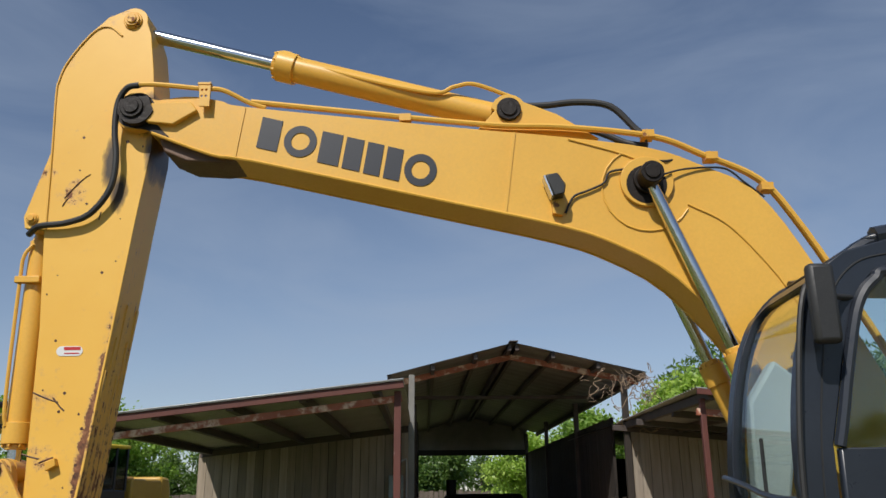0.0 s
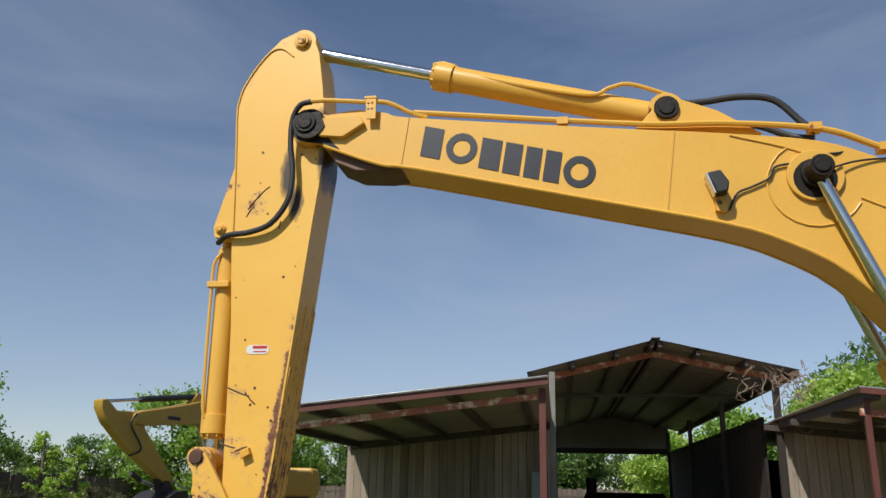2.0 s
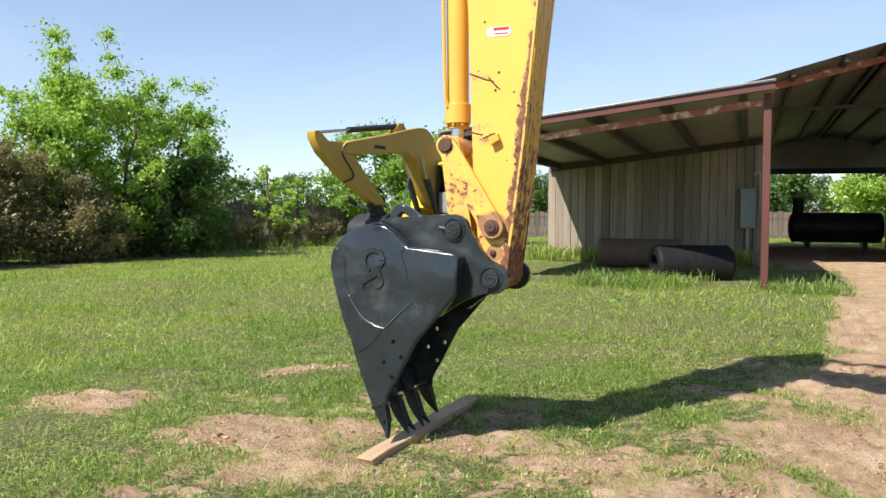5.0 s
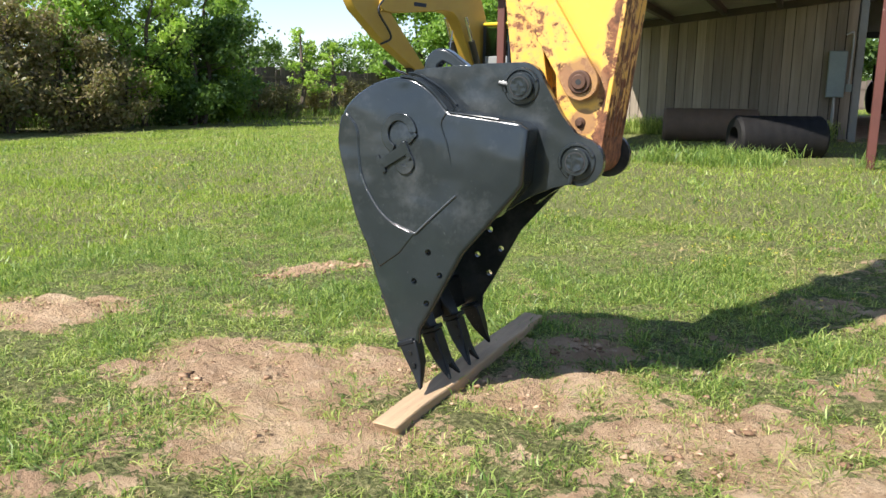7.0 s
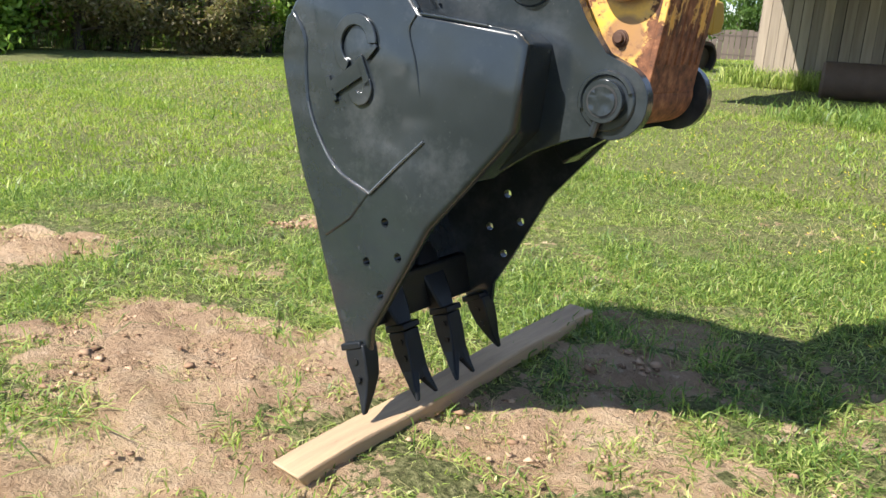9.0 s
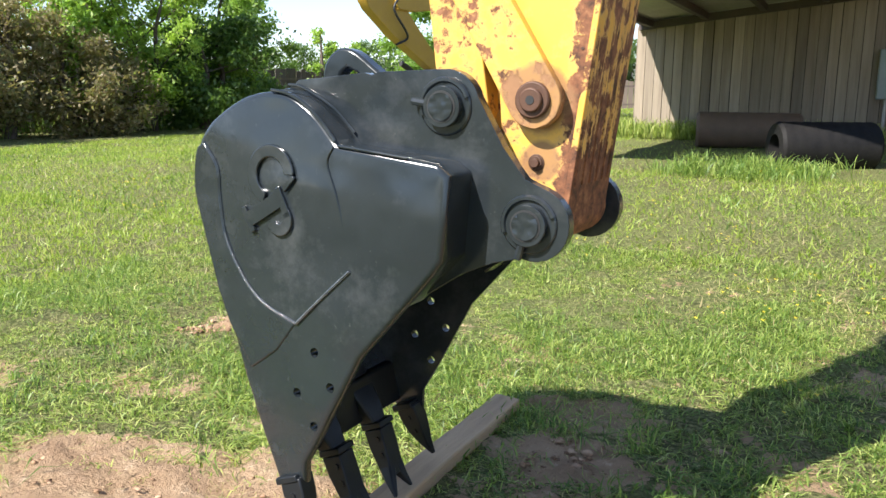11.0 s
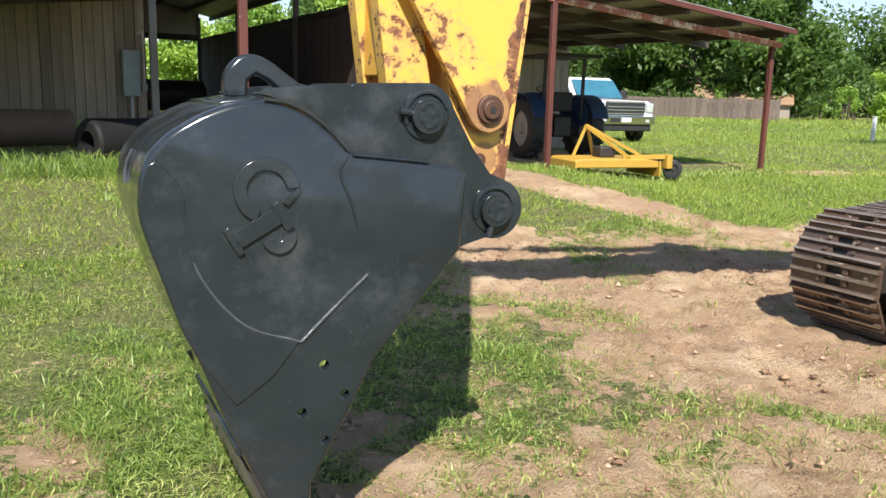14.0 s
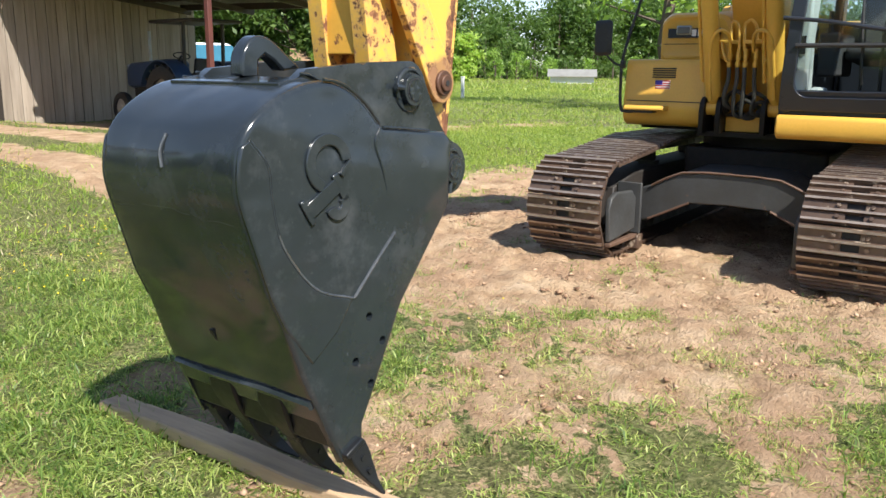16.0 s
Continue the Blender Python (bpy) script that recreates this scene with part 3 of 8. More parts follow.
def value_noise(x, y):
    xi, yi = np.floor(x).astype(int), np.floor(y).astype(int)
    u, v = smooth01(x - xi), smooth01(y - yi)
    a, b, c, d = LATTICE[xi & 255, yi & 255], LATTICE[(xi + 1) & 255, yi & 255], LATTICE[xi & 255, (yi + 1) & 255], LATTICE[(xi + 1) & 255, (yi + 1) & 255]
    return (a * (1 - u) + b * u) * (1 - v) + (c * (1 - u) + d * u) * v


def rough_noise(x, y):
    return (value_noise(x * 1.1, y * 1.1) + 0.7 * value_noise(x * 2.7 + 9, y * 2.7) + 0.55 * value_noise(x * 6.3, y * 6.3 + 5) + 0.55 * value_noise(x * 14.0, y * 14.0)) / 2.8


def bareness(x, y):
    x, y = np.asarray(x, float), np.asarray(y, float)
    b = bare_shapes(x, y)
    wild = 0.36 * (1 - smooth01((np.hypot(x + 1.5, y - 4.6) - 3.0) / 2.5))
    return np.clip(b * 0.95 + (rough_noise(x, y) - 0.5) * (2.3 * np.sqrt(np.clip(b * (1.35 - b), 0, 1)) + wild * 2.2) + wild * 0.28, 0, 1)


def bare_shapes(x, y):
    out = np.zeros_like(x)
    for cx, cy, rx, ry, turn, s in BARE:
        c, n = math.cos(radians(turn)), math.sin(radians(turn))
        u, v = ((x - cx) * c + (y - cy) * n) / rx, (-(x - cx) * n + (y - cy) * c) / ry
        out = np.maximum(out, s * smooth01(1.45 - np.hypot(u, v)))
    for line in RUTS:
        d = np.full_like(x, 99.0)
        for (ax, ay), (bx, by) in zip(line, line[1:]):
            t = np.clip(((x - ax) * (bx - ax) + (y - ay) * (by - ay)) / ((bx - ax) ** 2 + (by - ay) ** 2), 0, 1)
            d = np.minimum(d, np.hypot(x - ax - t * (bx - ax), y - ay - t * (by - ay)))
        out = np.maximum(out, 0.84 * smooth01(1.5 - d / 0.46))
    return np.clip(out, 0, 1)


def graded(lo, hi, a, b, step, grow):
    v = list(np.arange(lo, hi + step / 2, step))
    s = step
    while v[-1] < b:
        s *= grow
        v.append(v[-1] + s)
    s, left = step, []
    x = lo
    while x > a:
        s *= grow
        x -= s
        left.append(x)
    return np.array(left[::-1] + v)


gx, gy = graded(-6.5, 3.0, -1500, 1500, 0.043, 1.11), graded(2.4, 8.5, -1500, 1500, 0.043, 1.11)
GX, GY = np.meshgrid(gx, gy)
def lumps(x, y):
    """Trodden, crumbled earth: hollows, clods and crumbs, in metres before scaling."""
    n = (value_noise(x * 4.6, y * 4.6) - 0.5) * 0.8 + (value_noise(x * 11.0 + 7, y * 11.0) - 0.5) * 1.5
    crumb = value_noise(x * 25.0, y * 25.0 + 3)
    return n + np.clip(crumb - 0.55, 0, 1) * 1.5 - np.clip(0.3 - crumb, 0, 1) * 1.2


lump = lumps(GX.ravel(), GY.ravel())
g_bare = bareness(GX.ravel(), GY.ravel())
g_close = 1 - smooth01((np.hypot(GX.ravel() + 1.5, GY.ravel() - 5.5) - 6) / 6)
g_v = np.column_stack([GX.ravel(), GY.ravel(), ground_height(GX, GY).ravel() + lump * 0.036 * g_close * (0.45 + g_bare * 0.75)])
ni, nj = len(gx), len(gy)
idx = np.arange(ni * nj).reshape(nj, ni)
g_f = np.column_stack([idx[:-1, :-1].ravel(), idx[:-1, 1:].ravel(), idx[1:, 1:].ravel(), idx[1:, :-1].ravel()])
g_me = mesh_from_arrays("ground", g_v, g_f, GROUND)
g_me.attributes.new("bare", "FLOAT", "POINT").data.foreach_set("value", g_bare.astype(np.float32))
g_me.shade_smooth()
ground = tagged(new("ground", g_me), "green pasture with bare reddish dirt patches and wheel ruts", "ground", kind="structure")


# ---- the barn: a middle bay with a gable, an open lean-to at each side ----
FL = 0.30  # ground level at the barn


def board_wall(name, x0, x1, y, zb, top, material, label, face=-1, width=0.205, axis="x", skip=()):
    """A wall of upright boards, each a piece of its own, on a plain backing."""
    bk = bmesh.new()
    if axis == "x":
        vs = [(x0, zb), (x1, zb), (x1, top(x1) - 0.02), (x0, top(x0) - 0.02)]
        plate(bk, vs, y, y + 0.05)
    else:
        plate(bk, [(x0, zb), (x1, zb), (x1, top(x1) - 0.02), (x0, top(x0) - 0.02)], 0, 0.05)
        bmesh.ops.transform(bk, matrix=Matrix(((0, 1, 0, y), (1, 0, 0, 0), (0, 0, 1, 0), (0, 0, 0, 1))), verts=bk.verts)
    wall = tagged(part(name, bk, SHADED_BOARD, None), label, "wall", kind="structure")
    rnd = random.Random(int(abs(x0 * 10 + y * 7)) + 3)
    n = max(1, round((x1 - x0) / width))
    w = (x1 - x0) / n
    for i in range(n):
        a, b = x0 + i * w + rnd.uniform(0.002, 0.010), x0 + (i + 1) * w - rnd.uniform(0.002, 0.012)
        zt = top((a + b) / 2) - rnd.uniform(0, 0.03)
        z0 = zb + rnd.uniform(-0.02, 0.05)
        d0, d1 = rnd.uniform(0.016, 0.030), rnd.uniform(0.016, 0.030)
        bm = bmesh.new()
        if axis == "x":
            co = [(a, y, z0), (b, y, z0), (b, y, zt), (a, y, zt), (a, y - d0, z0), (b, y - d1, z0), (b, y - d1, zt), (a, y - d0, zt)]
        else:
            co = [(y, a, z0), (y, b, z0), (y, b, zt), (y, a, zt), (y + face * d0, a, z0), (y + face * d1, b, z0), (y + face * d1, b, zt), (y + face * d0, a, zt)]
        v = [bm.verts.new(c) for c in co]
        for f in ((0, 1, 2, 3), (4, 5, 6, 7), (0, 1, 5, 4), (1, 2, 6, 5), (2, 3, 7, 6), (3, 0, 4, 7)):
            bm.faces.new([v[k] for k in f])
        part("board", bm, material, wall, smooth=False)
    return wall


def tin_sheet(name, c00, c10, c11, c01, ribs, material, label, category="ceiling"):
    """A ribbed roof sheet over four corners; the ribs run from the first edge to the last."""
    bm = bmesh.new()
    a, b, c, d = (Vector(p) for p in (c00, c10, c11, c01))
    n = ribs * 4
    rows = []
    for i in range(n + 1):
        u = i / n
        h = (0.0, 0.022, 0.022, 0.0)[i % 4]
        p, q = a.lerp(b, u), d.lerp(c, u)
        rows.append([bm.verts.new(p + Vector((0, 0, h))), bm.verts.new(q + Vector((0, 0, h))), bm.verts.new(p + Vector((0, 0, h - 0.006))), bm.verts.new(q + Vector((0, 0, h - 0.006)))])
    for r, s in zip(rows, rows[1:]):
        bm.faces.new((r[0], s[0], s[1], r[1]))
        bm.faces.new((r[3], s[3], s[2], r[2]))
        bm.faces.new((r[2], s[2], s[0], r[0]))
        bm.faces.new((r[1], s[1], s[3], r[3]))
    return tagged(part(name, bm, material, None, smooth=False), label, category, kind="structure")


# left lean-to
def left_roof(x):
    return 3.44 + 0.115 * (x + 0.52)


tin_sheet("ceiling_left", (-5.75, 12.95, left_roof(-5.75)), (-5.75, 21.6, left_roof(-5.75)), (-0.45, 21.6, left_roof(-0.45)), (-0.45, 12.95, left_roof(-0.45)), 42, TIN_LIT, "weathered tin lean-to roof, lightened as if lit from the ground")
board_wall("wall_left", -5.80, -0.50, 21.2, FL - 0.05, lambda x: left_roof(x) - 0.09, BOARD, "weathered grey upright board wall of the lean-to")
board_wall("wall_left_end", 21.25, 29.0, -5.80, FL - 0.05, lambda x: 2.7, BOARD, "weathered board end wall", face=-1, axis="y", width=0.4)


def trim_beam(name, p, q, w, h, material, label, category="beam"):
    return tagged(part(name, beam(bmesh.new(), p, q, w, h), material, None, bevel=0.006), label, category, kind="structure")


trim_beam("trim_fascia_left", (-5.75, 12.96, left_roof(-5.75) - 0.07), (-0.45, 12.96, left_roof(-0.45) - 0.07), 0.06, 0.11, RED_STEEL, "dark red steel fascia of the lean-to")
trim_beam("trim_drip_edge", (-5.75, 12.91, left_roof(-5.75) + 0.012), (-0.45, 12.91, left_roof(-0.45) + 0.012), 0.05, 0.022, LIGHT_STEEL, "bright galvanised roof edge")
trim_beam("trim_beam_left", (-5.62, 13.2, left_roof(-5.62) - 0.32), (-0.48, 13.2, left_roof(-0.48) - 0.26), 0.07, 0.11, PEELED_STEEL, "steel beam with peeling red paint")
for i, x in enumerate(np.linspace(-5.5, -0.9, 5)):
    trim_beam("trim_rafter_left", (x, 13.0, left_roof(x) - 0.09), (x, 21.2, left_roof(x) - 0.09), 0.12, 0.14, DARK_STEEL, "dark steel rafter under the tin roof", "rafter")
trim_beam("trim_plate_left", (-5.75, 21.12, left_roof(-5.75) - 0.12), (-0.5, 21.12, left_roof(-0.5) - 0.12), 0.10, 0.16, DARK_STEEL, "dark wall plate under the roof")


def steel_post(x, y, ztop, label="rusty red steel post", r=0.055, material=RED_STEEL):
    z = gz(x, y)
    bm = bmesh.new()
    box(bm, x - r, x + r, y - r, y + r, z - 0.15, ztop)
    ob = part("post", bm, material, None, bevel=0.008)
    return tagged(ob, label, "post", "steel posts of the barn")


steel_post(-0.55, 13.2, left_roof(-0.55) - 0.14)
steel_post(-5.60, 13.2, left_roof(-5.60) - 0.14)

# middle bay
PEAK, EAVE_L, EAVE_R = (2.18, 5.43), (-1.06, 4.60), (5.57, 4.66)
Y0, Y1 = 20.45, 41.0
tin_sheet("ceiling_gable_left", (EAVE_L[0], Y0, EAVE_L[1]), (EAVE_L[0], Y1, EAVE_L[1]), (PEAK[0], Y1, PEAK[1]), (PEAK[0], Y0, PEAK[1]), 28, TIN, "weathered tin gable roof slope")
tin_sheet("ceiling_gable_right", (EAVE_R[0], Y0, EAVE_R[1]), (EAVE_R[0], Y1, EAVE_R[1]), (PEAK[0], Y1, PEAK[1]), (PEAK[0], Y0, PEAK[1]), 28, TIN, "weathered tin gable roof slope")
trim_beam("trim_gable_beam", (EAVE_L[0], Y0 + 0.95, EAVE_L[1] - 0.13), (PEAK[0], Y0 + 0.95, PEAK[1] - 0.22), 0.08, 0.15, PEELED_STEEL, "gable beam with peeling rusty red paint")
trim_beam("trim_gable_beam", (PEAK[0], Y0 + 0.95, PEAK[1] - 0.22), (EAVE_R[0], Y0 + 0.95, EAVE_R[1] - 0.13), 0.08, 0.15, PEELED_STEEL, "gable beam with peeling rusty red paint")
trim_beam("trim_ridge_cap", (PEAK[0], Y0 - 0.03, PEAK[1] + 0.03), (PEAK[0], Y1, PEAK[1] + 0.03), 0.22, 0.03, DARK_STEEL, "bent tin ridge cap")
for u in (0.02, 0.36, 0.70, 0.97):
    for e in (EAVE_L, EAVE_R):
        x, z = e[0] + (PEAK[0] - e[0]) * u, e[1] + (PEAK[1] - e[1]) * u
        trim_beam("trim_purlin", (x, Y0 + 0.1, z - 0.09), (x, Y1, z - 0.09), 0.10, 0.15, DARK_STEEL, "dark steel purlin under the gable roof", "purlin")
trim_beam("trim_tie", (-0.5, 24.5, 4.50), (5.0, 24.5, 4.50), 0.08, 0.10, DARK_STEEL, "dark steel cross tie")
for x in (-0.43, 4.97):
    for y in (20.6, 27.4, 34.2, 40.9):
        tagged(part("post", boxed(x - 0.075, x + 0.075, y - 0.075, y + 0.075, 0.1, 4.62), DARK_STEEL if y > 21 else TIN if x < 0 else SHADED_BOARD, None, bevel=0.008), "weathered grey corner post of the middle bay", "post", "posts of the middle bay")
# back gable over the far opening
bg = bmesh.new()
plate(bg, [(-0.5, 3.72), (5.0, 3.72), (5.0, 4.80), (PEAK[0], PEAK[1] - 0.01), (-0.5, 4.75)], Y1 - 0.05, Y1)
tagged(part("wall_back_gable", bg, TIN, None, smooth=False), "grey tin gable panel over the back opening", "wall", kind="structure")
trim_beam("trim_back_header", (-0.5, Y1 - 0.09, 3.72), (5.0, Y1 - 0.09, 3.72), 0.10, 0.26, SHADED_BOARD, "dark header beam over the back opening")
# bay and stall walls: interior shade is put into the board colour
board_wall("wall_bay_left", 21.3, 41.0, -0.52, FL - 0.05, lambda x: 3.72, SHADED_BOARD, "old board wall along the drive bay, darkened for the shade inside", face=1, axis="y", width=0.30)
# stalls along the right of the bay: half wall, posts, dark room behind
board_wall("wall_stall", 22.4, 41.0, 5.02, FL - 0.05, lambda x: 3.72, SHADED_BOARD, "old board stall wall, darkened for the shade inside", face=-1, axis="y", width=0.30)
board_wall("wall_stall_low", 20.75, 22.4, 5.05, FL - 0.05, lambda x: 1.05, SHADED_BOARD, "low board stall front, darkened for the shade inside", face=-1, axis="y", width=0.30)
gate = empty("stall_gate", pose(4.85, 20.75, FL), "worn plywood stall gate in a timber frame", "gate")
part("panel", boxed(-0.02, 0.02, 0.0, 1.35, 0.08, 1.22), PLY, gate, "scuffed plywood panel", bevel=0.004)
for y in (0.03, 1.32):
    part("stile", boxed(-0.05, 0.03, y - 0.04, y + 0.04, 0.0, 1.32), SHADED_BOARD, gate, bevel=0.004)
board_wall("wall_back_right", 5.05, 10.4, 28.9, FL - 0.2, lambda x: 2.9, SHADED_BOARD, "back wall of the right lean-to, darkened for the shade there", width=0.4)


# right lean-to
def right_roof(x, y=13.2):
    return 3.30 - 0.095 * (x - 4.4) + 0.028 * (y - 13.2)


tin_sheet("ceiling_right", (4.25, 12.95, right_roof(4.25, 12.95)), (4.95, 21.6, right_roof(4.95, 21.6)), (10.6, 21.6, right_roof(10.6, 21.6)), (9.78, 12.95, right_roof(9.78, 12.95)), 42, TIN_LIT, "weathered tin roof of the open lean-to")
tin_sheet("ceiling_right_back", (4.95, 21.6, right_roof(4.95, 21.6)), (10.6, 21.6, right_roof(10.6, 21.6)), (10.6, 29.0, right_roof(10.6, 23)), (4.95, 29.0, right_roof(4.95, 23)), 18, TIN, "weathered tin roof over the stalls")
board_wall("wall_right", 5.04, 10.4, 20.62, FL - 0.25, lambda x: right_roof(x, 20.6) - 0.10, PALE_BOARD, "sun-bleached grey upright board wall of the open lean-to", width=0.24)
board_wall("wall_right_end", 20.65, 28.9, 10.4, FL - 0.25, lambda x: 2.7, BOARD, "weathered board end wall", face=1, axis="y", width=0.4)
trim_beam("trim_fascia_right", (4.25, 12.93, right_roof(4.25) - 0.065), (9.78, 12.93, right_roof(9.78) - 0.065), 0.05, 0.09, RED_STEEL, "dark red steel fascia of the lean-to")
trim_beam("trim_beam_right", (4.3, 13.2, right_roof(4.3) - 0.36), (9.72, 13.2, right_roof(9.72) - 0.30), 0.07, 0.11, PEELED_STEEL, "steel beam with peeling red paint")
for x in np.linspace(4.5, 9.6, 5):
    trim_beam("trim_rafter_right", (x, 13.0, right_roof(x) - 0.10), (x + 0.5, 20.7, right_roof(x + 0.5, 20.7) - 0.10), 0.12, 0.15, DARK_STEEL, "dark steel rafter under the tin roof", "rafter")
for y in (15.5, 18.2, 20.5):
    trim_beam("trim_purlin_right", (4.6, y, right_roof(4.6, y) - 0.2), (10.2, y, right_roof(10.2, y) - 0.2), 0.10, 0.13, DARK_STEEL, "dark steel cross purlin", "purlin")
steel_post(4.40, 13.2, right_roof(4.40) - 0.14, r=0.044)
steel_post(9.66, 13.35, right_roof(9.66) - 0.14, r=0.044)

# electric box and conduit on the left wall
eb = empty("electric_box", pose(-0.82, 21.15, 1.21), "grey-green electric box on the board wall", "electric box")
part("housing", boxed(-0.18, 0.18, -0.16, 0.03, 0.0, 0.97), GREY_BOX, eb, bevel=0.012)
part("cover", boxed(-0.165, 0.165, -0.175, -0.158, 0.02, 0.95), GREY_BOX, eb, bevel=0.006)
part("conduit", rod(bmesh.new(), (0.0, -0.06, -0.95), (0.0, -0.06, 0.0), 0.035, n=12), LIGHT_STEEL, eb, "grey conduit pipe")
part("conduit", tube(bmesh.new(), [(0.26, -0.03, 0.25), (0.26, -0.03, 1.25), (0.22, -0.06, 1.35), (0.12, -0.08, 1.30)], 0.022, 8, 4), LIGHT_STEEL, eb, "thin grey conduit")
part("junction_box", boxed(0.20, 0.32, -0.12, 0.0, 0.12, 0.28), GREY_BOX, eb, bevel=0.006)


# pipes, tank
def culvert(p, q, r, material, label, ribs=9):
    p, q = Vector(p), Vector(q)
    d = (q - p).normalized()
    root = empty("pipe", Matrix.Translation((p + q) / 2 - Vector((0, 0, r))), label, "pipe")
    o = (p + q) / 2 - Vector((0, 0, r))
    bm = bmesh.new()
    L, n = (q - p).length, 32
    m = d.to_track_quat("Z", "Y").to_matrix()
    prof = []
    for k in range(ribs * 4 + 1):
        prof.append((L * k / (ribs * 4), r - (0.006 if k % 4 == 0 else 0.0)))
    prof = [(z_, r_ - (0.03 if z_ in (0, L) else 0.0)) for z_, r_ in prof]
    prof += [(L, r * 0.5), (L * 0.5, r * 0.5), (0, r * 0.5)]
    rings = [[bm.verts.new(p - o + m @ Vector((rr * math.cos(2 * math.pi * k / n), rr * math.sin(2 * math.pi * k / n), z))) for k in range(n)] for z, rr in prof]
    for a, b in zip(rings, rings[1:] + rings[:1]):
        for k in range(n):
            bm.faces.new((a[k], a[(k + 1) % n], b[(k + 1) % n], b[k]))
    part("wall", bm, material, root)
    return root


culvert((-2.34, 14.75, FL + 0.31), (-1.12, 15.35, FL + 0.31), 0.34, PLASTIC_PIPE, "short thick black plastic pipe lying in tall grass", 8)
culvert((-4.0, 18.6, FL + 0.34), (-2.2, 18.9, FL + 0.34), 0.33, RUST_TANK, "brown rusted pipe lying by the board wall")
tank = empty("tank", pose(2.5, 36.8, FL - 0.1) @ Matrix.Scale(1.17, 4), "black horizontal tank smoker with a stack in the barn bay", "tank")
tb = bmesh.new()
rod(tb, (-1.35, 0, 0.82), (1.35, 0, 0.82), 0.53, n=36)
bmesh.ops.create_uvsphere(tb, u_segments=24, v_segments=12, radius=0.53, matrix=Matrix.Translation((-1.35, 0, 0.82)) @ Matrix.Diagonal((0.35, 1, 1, 1)))
bmesh.ops.create_uvsphere(tb, u_segments=24, v_segments=12, radius=0.53, matrix=Matrix.Translation((1.35, 0, 0.82)) @ Matrix.Diagonal((0.35, 1, 1, 1)))
part("shell", tb, DARK_METAL, tank)
part("stack", rod(bmesh.new(), (-1.2, 0, 1.2), (-1.2, 0, 1.85), 0.19, n=20), DARK_METAL, tank)
for x in (-0.9, 0.9):
    part("cradle", boxed(x - 0.08, x + 0.08, -0.42, 0.42, -0.1, 0.42), DARK_METAL, tank)

# plank under the bucket teeth
pl = bmesh.new()
plate(pl, [(-0.07, 0.0), (0.07, 0.0), (0.072, 0.055), (-0.068, 0.06)], -0.93, 0.85)
bmesh.ops.subdivide_edges(pl, edges=[e for e in pl.edges if abs(e.verts[0].co.y - e.verts[1].co.y) > 1], cuts=14)
for v in pl.verts:
    if v.co.y < -0.92:
        v.co.y += 0.05 * abs(noise.noise(v.co * 17.0)) + (0.035 if v.co.z < 0.03 else 0.0)
    v.co += Vector((noise.noise(v.co * 3.0), noise.noise(v.co * 3.0 + Vector((9, 0, 0))) * 0.6, noise.noise(v.co * 2.0 + Vector((0, 7, 0))))) * 0.012
plank = part("plank", pl, PLANK_WOOD, None, bevel=0.008)
plank.matrix_basis = pose(-2.72, 4.95, gz(-2.7, 5.0) + 0.002, 0, 0, -1.2) @ Matrix.Diagonal((0.80, 1, 1, 1))
tagged(plank, "rough sawn timber plank lying on the ground under the teeth", "plank")

# white marker post far out in the field
mk = empty("marker_post", pose(26.5, 22.2, gz(26.5, 22.2)), "short white marker post in the field", "post")
part("shaft", boxed(-0.06, 0.06, -0.06, 0.06, -0.1, 0.95), WHITE, mk, bevel=0.01)
part("cap", boxed(-0.075, 0.075, -0.075, 0.075, 0.95, 0.99), WHITE, mk, bevel=0.01)


def fence(name, pts, height, label, board=0.145, gap=0.012, material=FENCE_WOOD):
    """A picket fence: posts and rails, each picket a part of its own."""
    root = empty(name, pose(pts[0][0], pts[0][1], 0), label, "fence")
    inv = Matrix.Translation((-pts[0][0], -pts[0][1], 0))
    rnd = random.Random(len(pts) + int(pts[0][0]))
    base = bmesh.new()
    bmesh.ops.create_cube(base, size=1.0)
    me = bpy.data.meshes.new("picket")
    base.to_mesh(me)
    base.free()
    me.materials.append(material)
    for (ax, ay), (bx, by) in zip(pts, pts[1:]):
        L = math.hypot(bx - ax, by - ay)
        turn = math.atan2(by - ay, bx - ax)
        n = int(L / (board + gap))
        for i in range(n):
            u = (i + 0.5) / n
            x, y = ax + (bx - ax) * u, ay + (by - ay) * u
            h = height + rnd.uniform(-0.06, 0.06)
            pk = new("picket", me)
            pk.parent = root
            pk.matrix_basis = inv @ Matrix.Translation((x, y, gz(x, y) + h / 2 - 0.03)) @ Matrix.Rotation(turn, 4, "Z") @ Matrix.Rotation(rnd.uniform(-0.015, 0.015), 4, "Y") @ Matrix.Diagonal((board, 0.02, h, 1))
        for z in (0.35, height - 0.3):
            part("rail", beam(bmesh.new(), Vector((ax - pts[0][0], ay - pts[0][1], z + gz(ax, ay))) , Vector((bx - pts[0][0], by - pts[0][1], z + gz(bx, by))), 0.05, 0.09), material, root)
    return root


fence("fence", [(-20.5, 9.0), (-20.5, 52.0)], 1.85, "weathered grey wooden picket fence along the pasture", 0.30, 0.02)
fence("fence", [(-20.5, 52.0), (9.0, 58.0)], 1.75, "weathered wooden picket fence behind the barn", 0.30, 0.03)
fence("fence", [(43.5, 65.0), (51.0, 60.5), (58.0, 52.0)], 1.9, "weathered wooden privacy fence across the field", 0.45, 0.02)


